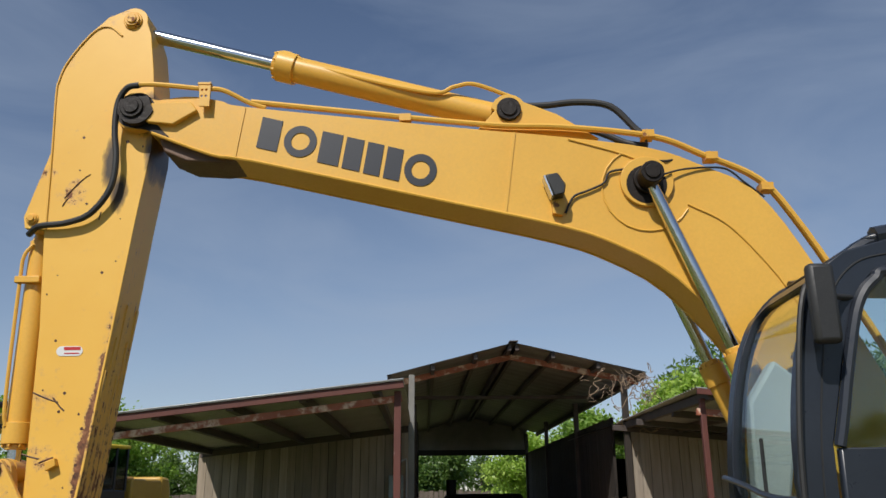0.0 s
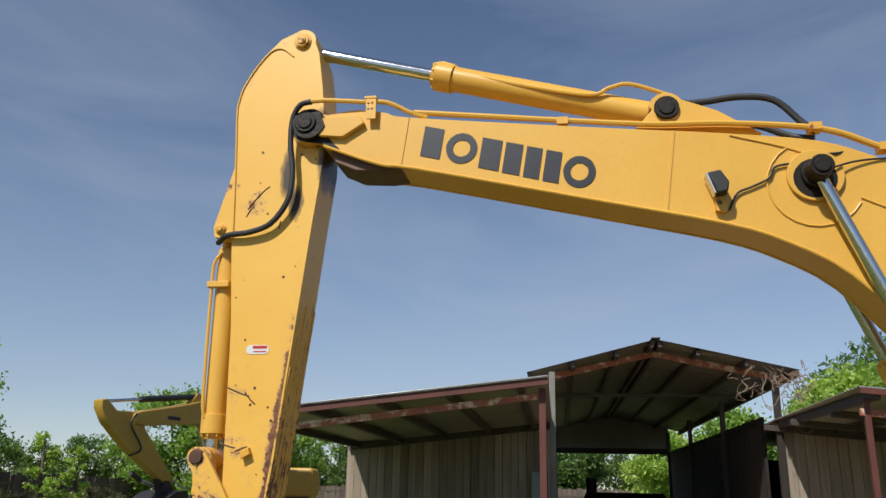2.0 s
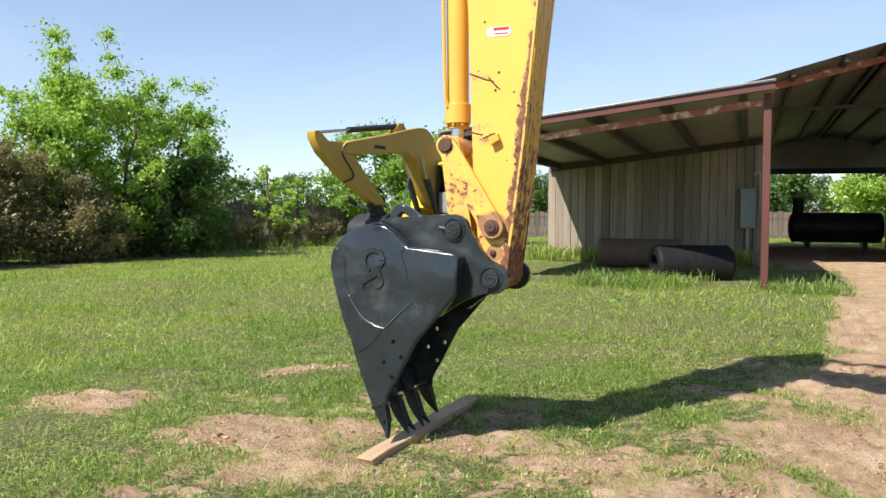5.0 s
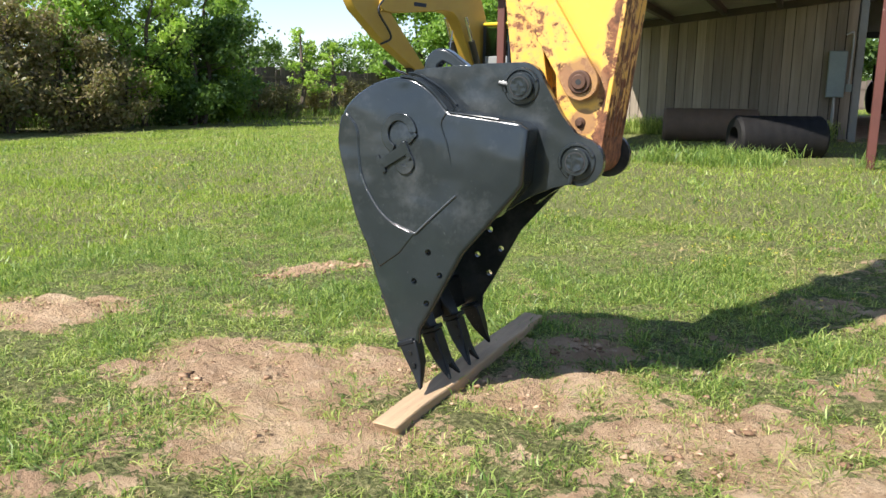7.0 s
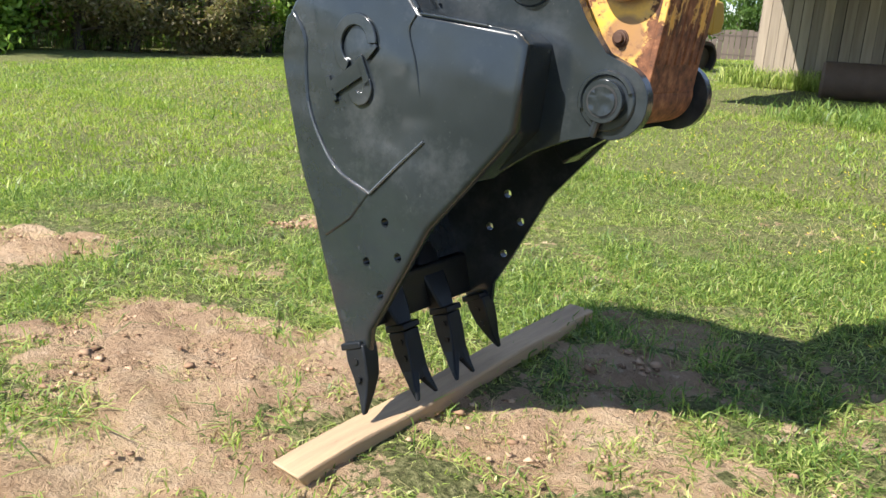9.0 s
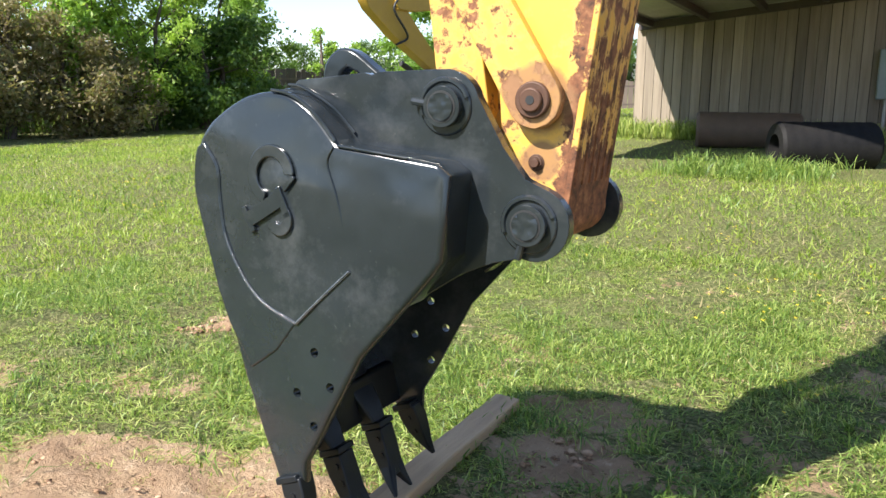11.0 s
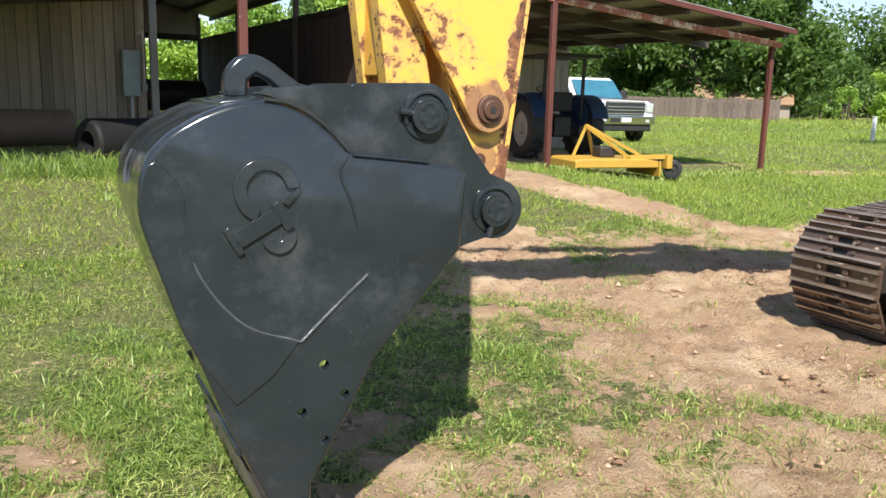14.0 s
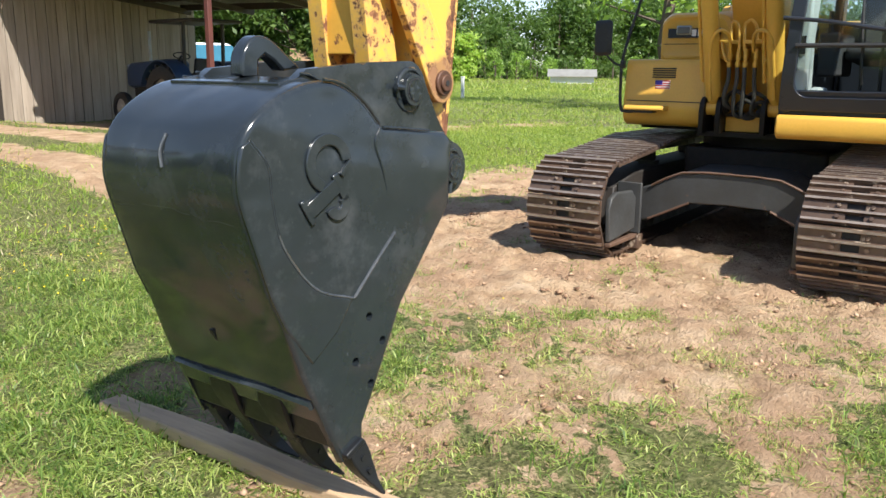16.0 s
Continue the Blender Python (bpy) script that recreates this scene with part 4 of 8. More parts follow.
# ---- parked things ----
def wheel(parent, c, axis, r, w, rim_material, rim=0.55, lugs=0, name="wheel"):
    """A tyre with tread lugs, and a dished rim."""
    c, a = Vector(c), Vector(axis).normalized()
    q = a.to_track_quat("Z", "Y").to_matrix()
    bm = bmesh.new()
    n, prof = 32, [(-0.5, rim), (-0.5, 0.80), (-0.42, 0.95), (-0.2, 1.0), (0.2, 1.0), (0.42, 0.95), (0.5, 0.80), (0.5, rim)]
    rings = [[bm.verts.new(c + q @ Vector((r * k * math.cos(2 * math.pi * i / n), r * k * math.sin(2 * math.pi * i / n), w * z))) for i in range(n)] for z, k in prof]
    for s_, t_ in zip(rings, rings[1:] + rings[:1]):
        for i in range(n):
            bm.faces.new((s_[i], s_[(i + 1) % n], t_[(i + 1) % n], t_[i]))
    ty = part(name, bm, RUBBER, parent, "black rubber tyre")
    for i in range(lugs):
        for sd in (-1, 1):
            an = 2 * math.pi * (i + 0.25 * sd) / lugs
            part("tread_lug", beam(bmesh.new(), c + q @ Vector((r * 1.0 * math.cos(an), r * 1.0 * math.sin(an), sd * w * 0.45)), c + q @ Vector((r * 1.0 * math.cos(an + 0.14), r * 1.0 * math.sin(an + 0.14), sd * w * 0.03)), r * 0.06, r * 0.07), RUBBER, ty)
    rm = bmesh.new()
    rod(rm, c - a * w * 0.30, c + a * w * 0.30, r * rim * 1.02, n=28)
    for sd in (-1, 1):
        rod(rm, c + a * sd * w * 0.28, c + a * sd * w * 0.46, r * rim * 0.35, r * rim * 0.25, 16)
        for i in range(6):
            an = math.pi * i / 3
            o = q @ Vector((r * rim * 0.5 * math.cos(an), r * rim * 0.5 * math.sin(an), 0))
            rod(rm, c + o + a * sd * w * 0.29, c + o + a * sd * w * 0.33, r * 0.03, n=6)
    part("rim", rm, rim_material, ty, bevel=0.004)
    return ty


YELLOW_OLD = surface("sun_faded_yellow_paint", (0.52, 0.32, 0.05), (0.45, 0.26, 0.045), 0.45, 0.0, 40, 2.0, wear=(0.25, 0.12, 0.05), wear_at=0.70)
YELLOW_NEW = surface("bright_yellow_paint", (0.80, 0.58, 0.04), (0.74, 0.50, 0.04), 0.4, 0.0, 40, 2.0)


def parked_excavator():
    x0, y0 = -10.05, 25.4
    fx = empty("excavator", pose(x0, y0, gz(x0, y0), 0, 0, 254), "older faded yellow crawler excavator parked beyond the barn", "excavator")
    for y in (-1.05, 1.05):
        core = bmesh.new()
        plate(core, [(-1.5, 0.15), (-1.5, 0.6), (1.5, 0.6), (1.5, 0.15)], y - 0.2, y + 0.2)
        tk = part("track", core, FRAME_STEEL, fx, "rusty crawler track")
        tr = bmesh.new()
        loop = arc(-1.55, 0.42, 0.42, 270, 90, 12) + arc(1.55, 0.42, 0.42, 90, -90, 12)
        skin(tr, loop + [loop[0]], y - 0.28, y + 0.28, 0.05)
        part("belt", tr, FRAME_STEEL, tk)
        P = [Vector(p) for p in loop] + [Vector(loop[0])]
        for a, b in zip(P, P[1:]):
            m = max(1, round((b - a).length / 0.17))
            for k in range(m):
                p = a.lerp(b, (k + 0.5) / m)
                d = (b - a).normalized()
                bm = bmesh.new()
                box(bm, -0.075, 0.075, -0.28, 0.28, 0.0, 0.02)
                box(bm, -0.012, 0.012, -0.28, 0.28, 0.02, 0.05)
                sh = part("track_shoe", bm, TRACK_STEEL, tk, smooth=False)
                sh.matrix_basis = Matrix.Translation((p.x, y, p.y)) @ Matrix.Rotation(-math.atan2(d.y, d.x), 4, "Y")
        part("drive_wheel", rod(bmesh.new(), (1.55, y - 0.12, 0.42), (1.55, y + 0.12, 0.42), 0.3, n=24), FRAME_STEEL, tk)
        part("idler_wheel", rod(bmesh.new(), (-1.55, y - 0.12, 0.42), (-1.55, y + 0.12, 0.42), 0.3, n=24), FRAME_STEEL, tk)
    part("carbody", boxed(-0.9, 0.9, -0.9, 0.9, 0.4, 0.95), FRAME_STEEL, fx, bevel=0.03)
    part("upper_frame", boxed(-1.6, 1.3, -1.2, 1.2, 0.98, 1.12), DARK_METAL, fx, bevel=0.02)
    part("engine_house", boxed(-1.75, 0.1, -1.22, 0.25, 1.12, 2.05), YELLOW_OLD, fx, "faded yellow engine housing", bevel=0.06)
    part("left_house", boxed(-1.75, -0.25, 0.27, 1.22, 1.12, 1.95), YELLOW_OLD, fx, bevel=0.06)
    part("counterweight", plated([(-1.7, 1.05), (-2.25, 1.15), (-2.35, 1.5), (-2.2, 2.0), (-1.7, 2.05)], -1.22, 1.22), YELLOW_OLD, fx, bevel=0.08)
    part("toolbox", plated([(0.1, 1.12), (1.25, 1.12), (1.25, 1.45), (0.75, 1.5), (0.7, 1.85), (0.1, 1.9)], -1.2, -0.45), YELLOW_NEW, fx, "bright yellow stepped toolbox", bevel=0.03)
    part("front_plate", boxed(0.15, 1.32, 0.2, 1.22, 1.10, 1.24), YELLOW_NEW, fx, bevel=0.02)
    cabx = part("cab", boxed(0.0, 1.15, 0.25, 1.18, 1.24, 1.62), CAB_PAINT, fx, "cab with grey lower panels and yellow roof", bevel=0.03)
    part("roof", boxed(-0.05, 1.18, 0.22, 1.21, 2.80, 2.90), YELLOW_NEW, cabx, bevel=0.04)
    part("lower_front_panel", boxed(1.12, 1.17, 0.32, 1.11, 1.30, 1.95), LIGHT_STEEL, cabx, bevel=0.02)
    for px, py in ((1.12, 0.27), (1.12, 1.16), (0.03, 0.27), (0.03, 1.16), (0.55, 1.16)):
        part("pillar", boxed(px - 0.035, px + 0.035, py - 0.03, py + 0.03, 1.6, 2.82), CAB_PAINT, cabx)
    part("windscreen", boxed(1.125, 1.135, 0.3, 1.13, 1.95, 2.78), GLASS, cabx)
    part("side_glass", boxed(0.06, 1.09, 1.16, 1.17, 1.66, 2.78), DARK_GLASS, cabx)
    part("far_glass", boxed(0.06, 1.09, 0.265, 0.275, 1.66, 2.78), DARK_GLASS, cabx)
    part("rear_glass", boxed(0.02, 0.03, 0.3, 1.13, 1.8, 2.78), GLASS, cabx)
    part("seat", plated([(0.25, 1.6), (0.2, 2.4), (0.32, 2.4), (0.4, 1.8), (0.75, 1.78), (0.75, 1.6)], 0.48, 0.95), SEAT, cabx, bevel=0.03)
    top = curve2([(0.35, 1.75), (0.70, 2.6), (0.98, 3.3), (1.28, 3.75), (1.7, 3.95), (2.4, 3.85), (3.6, 3.56), (5.15, 3.25)], 4)
    low = curve2([(5.28, 2.92), (4.65, 2.92), (3.4, 3.05), (2.6, 3.10), (2.2, 2.95), (1.8, 2.3), (1.3, 1.55), (0.85, 1.40)], 4)
    bo = part("boom", plated(top + low, -0.30, 0.12), YELLOW_OLD, fx, "faded yellow bent boom", bevel=0.02)
    part("logo_shape", boxed(3.55, 4.05, -0.304, 0.124, 3.14, 3.24), DECAL, bo, "small plain dark mark", smooth=False)
    part("arm_joint", rod(bmesh.new(), (5.2, -0.33, 3.08), (5.2, 0.15, 3.08), 0.13, n=20), YELLOW_OLD, bo)
    part("arm", plated([(6.40, 3.44), (6.22, 3.48), (5.85, 3.22), (5.30, 3.24), (5.02, 3.12), (4.85, 2.90), (3.50, 1.56), (3.52, 1.40), (3.68, 1.36), (5.35, 2.30), (6.12, 2.88), (6.38, 3.24)], -0.24, 0.06), YELLOW_OLD, fx, "faded yellow arm", bevel=0.02)
    part("hose", tube(bmesh.new(), [(5.25, 0.16, 3.2), (5.45, 0.18, 2.9), (5.05, 0.16, 2.45), (4.95, 0.12, 2.25), (5.3, 0.1, 2.10)], 0.028, 8, 6), RUBBER, fx)
    part("hose", tube(bmesh.new(), [(3.6, 0.10, 1.55), (3.3, 0.2, 1.35), (2.9, 0.2, 1.35), (2.6, 0.15, 2.0), (2.4, 0.1, 2.6)], 0.018, 8, 6), LIGHT_STEEL, fx, "pale hose hanging from the boom")
    for y in (-0.46, 0.28):
        cy = part("boom_cylinder", rod(bmesh.new(), (1.22, y, 1.25), (1.76, y, 2.35), 0.095, n=18), DARK_METAL, fx, "black boom cylinder")
        part("rod", rod(bmesh.new(), (1.76, y, 2.35), (2.05, y, 3.0), 0.05, n=14), CHROME, cy)
    ac = part("arm_cylinder", rod(bmesh.new(), (2.7, -0.09, 3.92), (4.95, -0.09, 3.60), 0.085, n=18), RUBBER, fx, "black arm cylinder")
    part("rod", rod(bmesh.new(), (4.95, -0.09, 3.60), (6.35, -0.09, 3.40), 0.045, n=14), CHROME, ac)
    part("cylinder_mount", plated([(2.45, 3.82), (2.6, 4.0), (2.8, 4.0), (3.1, 3.68)], -0.2, 0.02), YELLOW_OLD, bo)
    bc = part("bucket_cylinder", rod(bmesh.new(), (4.95, -0.09, 1.67), (4.6, -0.09, 1.50), 0.07, n=16), DARK_METAL, fx, "dark bucket cylinder")
    part("rod", rod(bmesh.new(), (4.6, -0.09, 1.50), (4.0, -0.09, 1.36), 0.04, n=12), CHROME, bc)
    dx, dz = 0.90, -0.20
    bk_line = [(x + dx, z + dz) for x, z in curve2([(2.55, 1.45), (2.95, 1.40), (3.35, 1.15), (3.42, 0.75), (3.15, 0.40), (2.65, 0.24), (2.25, 0.24)], 4)]
    bk = part("bucket", skin(bmesh.new(), bk_line, -0.72, 0.54, 0.03), RUBBER, fx, "worn black bucket resting on the ground")
    for y in (-0.72, 0.51):
        part("side_plate", plated(bk_line + [(2.2 + dx, 0.32 + dz), (2.6 + dx, 1.0 + dz), (2.45 + dx, 1.3 + dz)], y, y + 0.03), RUBBER, bk)
    for y in np.linspace(-0.65, 0.45, 5):
        part("tooth", plated([(2.28 + dx, 0.22 + dz), (2.28 + dx, 0.30 + dz), (2.05 + dx, 0.25 + dz)], y - 0.04, y + 0.04), DARK_METAL, bk)
    part("bucket_link", beam(bmesh.new(), (4.0, -0.09, 1.55), (3.86, -0.09, 1.18), 0.2, 0.10), DARK_METAL, fx)
    part("bucket_ear", plated([(2.55 + dx, 1.40 + dz), (2.75 + dx, 1.70 + dz), (2.95 + dx, 1.70 + dz), (3.05 + dx, 1.38 + dz)], -0.26, 0.08), DARK_METAL, bk)


parked_excavator()


def tractor():
    x0, y0 = 7.42, 17.1
    t = empty("tractor", pose(x0, y0, gz(x0, y0), 0, 0, 84), "old faded blue farm tractor parked in the open lean-to", "tractor")
    for s_ in (-1, 1):
        wheel(t, (0, s_ * 0.72, 0.66), (0, 1, 0), 0.66, 0.34, PALE_WHEEL, 0.58, 18, "rear_wheel")
        wheel(t, (1.95, s_ * 0.62, 0.36), (0, 1, 0), 0.36, 0.17, PALE_WHEEL, 0.60, 0, "front_wheel")
        fd = bmesh.new()
        skin(fd, arc(0, 0.66, 0.76, 160, 20, 14), s_ * 0.72 - 0.20, s_ * 0.72 + 0.20, 0.02)
        part("fender", fd, BLUE, t, "faded blue fender")
        part("fender_side", plated([(-0.55, 1.10), (0, 1.42), (0.6, 1.10), (0.5, 0.75), (-0.45, 0.75)], s_ * 0.50, s_ * 0.525), BLUE, t)
        part("front_axle", beam(bmesh.new(), (1.95, 0, 0.5), (1.95, s_ * 0.56, 0.38), 0.09, 0.10), DARK_METAL, t)
        part("roll_post", tube(bmesh.new(), [(-0.28, s_ * 0.48, 0.9), (-0.30, s_ * 0.48, 1.6), (-0.32, s_ * 0.48, 2.20)], 0.04, 8, 3), DARK_METAL, t)
    part("rear_housing", rod(bmesh.new(), (0, -0.55, 0.66), (0, 0.55, 0.66), 0.15, n=18), DARK_METAL, t)
    part("gearbox", plated([(-0.35, 0.5), (-0.35, 0.95), (0.5, 1.0), (1.0, 0.9), (1.0, 0.5)], -0.22, 0.22), DARK_METAL, t, bevel=0.04)
    part("engine", boxed(0.95, 2.2, -0.19, 0.19, 0.50, 0.92), DARK_METAL, t, bevel=0.03)
    hd = part("hood", plated([(0.65, 0.95), (0.62, 1.38), (0.75, 1.45), (2.2, 1.36), (2.36, 1.26), (2.36, 0.85), (2.2, 0.80), (0.9, 0.90)], -0.26, 0.26), BLUE, t, "faded blue hood", bevel=0.05)
    part("grille", boxed(2.355, 2.375, -0.20, 0.20, 0.90, 1.24), DARK_METAL, hd)
    for y in (-0.16, 0.16):
        part("headlamp", rod(bmesh.new(), (2.36, y, 1.28), (2.41, y, 1.28), 0.06, n=16), LAMP_GLASS, hd)
    part("exhaust", tube(bmesh.new(), [(1.55, 0.12, 1.35), (1.55, 0.12, 1.6), (1.55, 0.12, 2.05)], 0.035, 10, 3), LIGHT_STEEL, t, "pale exhaust pipe")
    part("seat", plated([(-0.30, 1.05), (-0.34, 1.45), (-0.26, 1.47), (-0.18, 1.16), (0.18, 1.14), (0.18, 1.05)], -0.22, 0.22), SEAT, t, bevel=0.03)
    sw = part("steering_wheel", tube(bmesh.new(), [(0.52 + 0.07 * math.cos(a), 0.2 * math.sin(a), 1.52 - 0.07 * math.cos(a) + 0.14 * math.cos(a)) for a in np.linspace(0, 2 * math.pi, 17)], 0.014, 6, 1), RUBBER, t)
    part("steering_column", rod(bmesh.new(), (0.75, 0, 1.35), (0.53, 0, 1.52), 0.025, n=8), DARK_METAL, sw)
    part("canopy", boxed(-0.85, 0.75, -0.62, 0.62, 2.18, 2.25), DARK_METAL, t, "dark sun canopy", bevel=0.03)


tractor()


def mower():
    x0, y0 = 5.5, 13.1
    m = empty("mower", pose(x0, y0, gz(x0, y0), 0, 0, -10) @ Matrix.Diagonal((0.78, 0.85, 0.82, 1)), "yellow tow-behind rotary mower in the grass", "mower")
    part("deck", plated([(-1.0, 0.22), (-1.0, 0.36), (-0.9, 0.40), (0.9, 0.40), (1.0, 0.36), (1.0, 0.22)], -0.55, 0.55), YELLOW_OLD, m, "yellow steel mower deck", bevel=0.02)
    part("side_skid", boxed(-1.02, -0.98, -0.6, 0.6, 0.05, 0.36), YELLOW_OLD, m, bevel=0.01)
    part("side_skid", boxed(0.98, 1.02, -0.6, 0.6, 0.05, 0.36), YELLOW_OLD, m, bevel=0.01)
    for p, q in (((-0.45, 0.5, 0.40), (-0.20, 0.45, 1.02)), ((0.05, 0.5, 0.40), (-0.18, 0.45, 1.02)), ((-0.18, 0.45, 1.02), (0.75, -0.35, 0.42)), ((-0.22, 0.45, 1.02), (0.30, -0.50, 0.42))):
        part("frame_bar", beam(bmesh.new(), p, q, 0.05, 0.06), YELLOW_OLD, m)
    part("gearbox", boxed(-0.18, 0.18, -0.15, 0.2, 0.40, 0.62), DARK_METAL, m, bevel=0.03)
    part("tail_arm", beam(bmesh.new(), (0.2, -0.4, 0.42), (1.15, -0.60, 0.46), 0.07, 0.09), YELLOW_OLD, m)
    part("tail_bracket", boxed(1.08, 1.22, -0.70, -0.52, 0.22, 0.50), YELLOW_OLD, m, bevel=0.008)
    wheel(m, (1.28, -0.62, 0.20), (0.25, 1, 0), 0.205, 0.12, DARK_METAL, 0.5, 0, "tail_wheel")


mower()


def pickup():
    x0, y0 = 14.75, 25.3
    t = empty("pickup_truck", pose(x0, y0, gz(x0, y0), 0, 0, -101) @ Matrix.Scale(1.06, 4), "white heavy-duty pickup truck with chrome grille parked on grass", "truck")
    part("body", plated([(-3.1, 0.62), (-3.1, 1.25), (0.9, 1.28), (2.35, 1.26), (2.55, 1.18), (2.62, 0.85), (2.6, 0.62)], -1.0, 1.0), WHITE, t, "white truck body", bevel=0.08)
    cb = part("cabin", plated([(-1.25, 1.25), (-1.12, 1.88), (-0.9, 1.96), (0.1, 1.98), (0.35, 1.90), (1.05, 1.27)], -0.86, 0.86), WHITE, t, bevel=0.09)
    ws = bmesh.new()
    v = [ws.verts.new(c) for c in ((0.42, -0.74, 1.865), (0.42, 0.74, 1.865), (1.035, 0.80, 1.31), (1.035, -0.80, 1.31))]
    ws.faces.new(v)
    ext = bmesh.ops.extrude_face_region(ws, geom=ws.faces[:])["geom"]
    bmesh.ops.translate(ws, vec=(0.03, 0, 0.035), verts=[g for g in ext if isinstance(g, bmesh.types.BMVert)])
    part("windscreen", ws, SUNSHADE, cb, "windscreen with a bright blue sun shade behind it")
    for y in (-0.875, 0.875):
        part("side_window", plated([(-1.0, 1.35), (-0.95, 1.82), (-0.2, 1.85), (-0.2, 1.35)], y - 0.01, y + 0.01), DARK_GLASS_BODY, cb)
        part("side_window", plated([(-0.12, 1.35), (-0.12, 1.85), (0.18, 1.86), (0.68, 1.38)], y - 0.01, y + 0.01), DARK_GLASS_BODY, cb)
        s_ = 1 if y > 0 else -1
        part("mirror", boxed(0.62, 0.72, min(y + s_ * 0.06, y + s_ * 0.28), max(y + s_ * 0.06, y + s_ * 0.28), 1.33, 1.60), RUBBER, t, bevel=0.03)
        part("headlamp", boxed(2.50, 2.66, min(s_ * 0.70, s_ * 0.96), max(s_ * 0.70, s_ * 0.96), 0.92, 1.20), LAMP_GLASS, t, bevel=0.03)
        part("fog_lamp", boxed(2.70, 2.735, min(s_ * 0.66, s_ * 0.80), max(s_ * 0.66, s_ * 0.80), 0.62, 0.72), LAMP_GLASS, t, bevel=0.01)
        for x in (1.75, -1.95):
            wheel(t, (x, s_ * 0.88, 0.41), (0, 1, 0), 0.41, 0.28, LIGHT_STEEL, 0.58)
            part("wheel_arch", plated(arc(x, 0.45, 0.50, 0, 180, 12), s_ * 0.99, s_ * 1.012), RUBBER, t)
    gr = part("grille", boxed(2.58, 2.67, -0.66, 0.66, 0.84, 1.24), RUBBER, t, "black grille with chrome bars", bevel=0.03)
    for z in (0.865, 0.965, 1.065, 1.195):
        part("grille_bar", boxed(2.662, 2.682, -0.62, 0.62, z, z + 0.032), CHROME, gr, "chrome bar", bevel=0.006)
    part("bumper", plated([(2.55, 0.55), (2.72, 0.56), (2.74, 0.80), (2.58, 0.82)], -1.0, 1.0), CHROME, t, "chrome front bumper", bevel=0.03)
    part("valance", boxed(2.45, 2.66, -0.9, 0.9, 0.36, 0.57), RUBBER, t, bevel=0.03)
    part("plate_blank", boxed(2.735, 2.75, -0.16, 0.16, 0.63, 0.76), WHITE, t)
    part("air_intake", boxed(2.735, 2.745, -0.52, -0.22, 0.62, 0.75), RUBBER, t)
    part("chassis", boxed(-3.0, 2.4, -0.6, 0.6, 0.35, 0.65), DARK_METAL, t)


SUNSHADE = surface("blue_sun_shade_glass", (0.045, 0.17, 0.24), (0.03, 0.10, 0.15), 0.08, 0.0, 20, 2.0, bump_strength=0.0)
DARK_GLASS_BODY = surface("dark_truck_glass", (0.02, 0.025, 0.028), (0.03, 0.035, 0.04), 0.05, 0.0, 20, 2.0, bump_strength=0.0)
pickup()

# dry vines on the gable's corner
vine = empty("vines", pose(5.3, 20.45, 3.2), "dry brown vines hanging from the gable corner", "vines", kind="stuff")
rv = random.Random(8)
vb = bmesh.new()
for _ in range(46):
    a = Vector((rv.uniform(-1.3, 0.45), rv.uniform(-0.15, 0.1), rv.uniform(0.9, 1.55)))
    if rv.random() < 0.45:
        a = Vector((rv.uniform(-0.35, 0.1), rv.uniform(-0.2, 0.0), rv.uniform(-0.4, 1.3)))
    pts = [a]
    for k in range(4):
        pts.append(pts[-1] + Vector((rv.uniform(-0.22, 0.22), rv.uniform(-0.12, 0.08), rv.uniform(-0.28, 0.16))))
    tube(vb, pts, rv.uniform(0.005, 0.011), 5, 4)
part("stems", vb, VINE, vine)["kind"] = "stuff"


def far_house(x, y, turn, w, d, h, wall_material, roof_material, label, name="house", windows=(-0.25, 0.25)):
    hs = empty(name, pose(x, y, gz(x, y), 0, 0, turn), label, "house")
    part("wall", boxed(-w / 2, w / 2, -d / 2, d / 2, -0.2, h), wall_material, hs)
    rf = bmesh.new()
    plate(rf, [(-d / 2 - 0.4, h - 0.1), (0, h + d * 0.28), (d / 2 + 0.4, h - 0.1), (d / 2 + 0.4, h), (0, h + d * 0.28 + 0.12), (-d / 2 - 0.4, h)], -w / 2 - 0.3, w / 2 + 0.3)
    bmesh.ops.transform(rf, matrix=Matrix.Rotation(math.pi / 2, 4, "Z"), verts=rf.verts)
    part("roof", rf, roof_material, hs)
    for k in windows:
        part("window", boxed(w * k - 0.5, w * k + 0.5, -d / 2 - 0.03, -d / 2 + 0.02, 0.9, 2.0), DARK_GLASS_BODY, hs)


far_house(64.6, 62.1, -49, 9, 6, 1.5, PALE_BOARD, PLY, "low tan house behind the far fence")
far_house(74, 38.4, -65, 4.4, 2.0, 0.75, WHITE, TIN_LIT, "pale metal shed at the field's far edge", "shed", ())


# ---- the yellow excavator ----
# local frame: x back along the boom from the bucket pin, y across, z up from the ground
MACHINE = pose(-2.16, 4.72, 0, 0, 0, -2.65)
ex = empty("excavator", MACHINE, "yellow crawler excavator with freshly painted black bucket", "excavator")
PIN1, PIN2, LINK, ELBOW = (-0.218, 1.309), (0.015, 1.031), (0.005, 1.328), (-0.29, 1.81)
ARM_PIN, ARM_TOP, CYL_PIN, BOOM_CYL, FOOT = (0.27, 3.923), (0.16, 4.60), (2.555, 3.93), (3.337, 3.404), (4.78, 1.70)


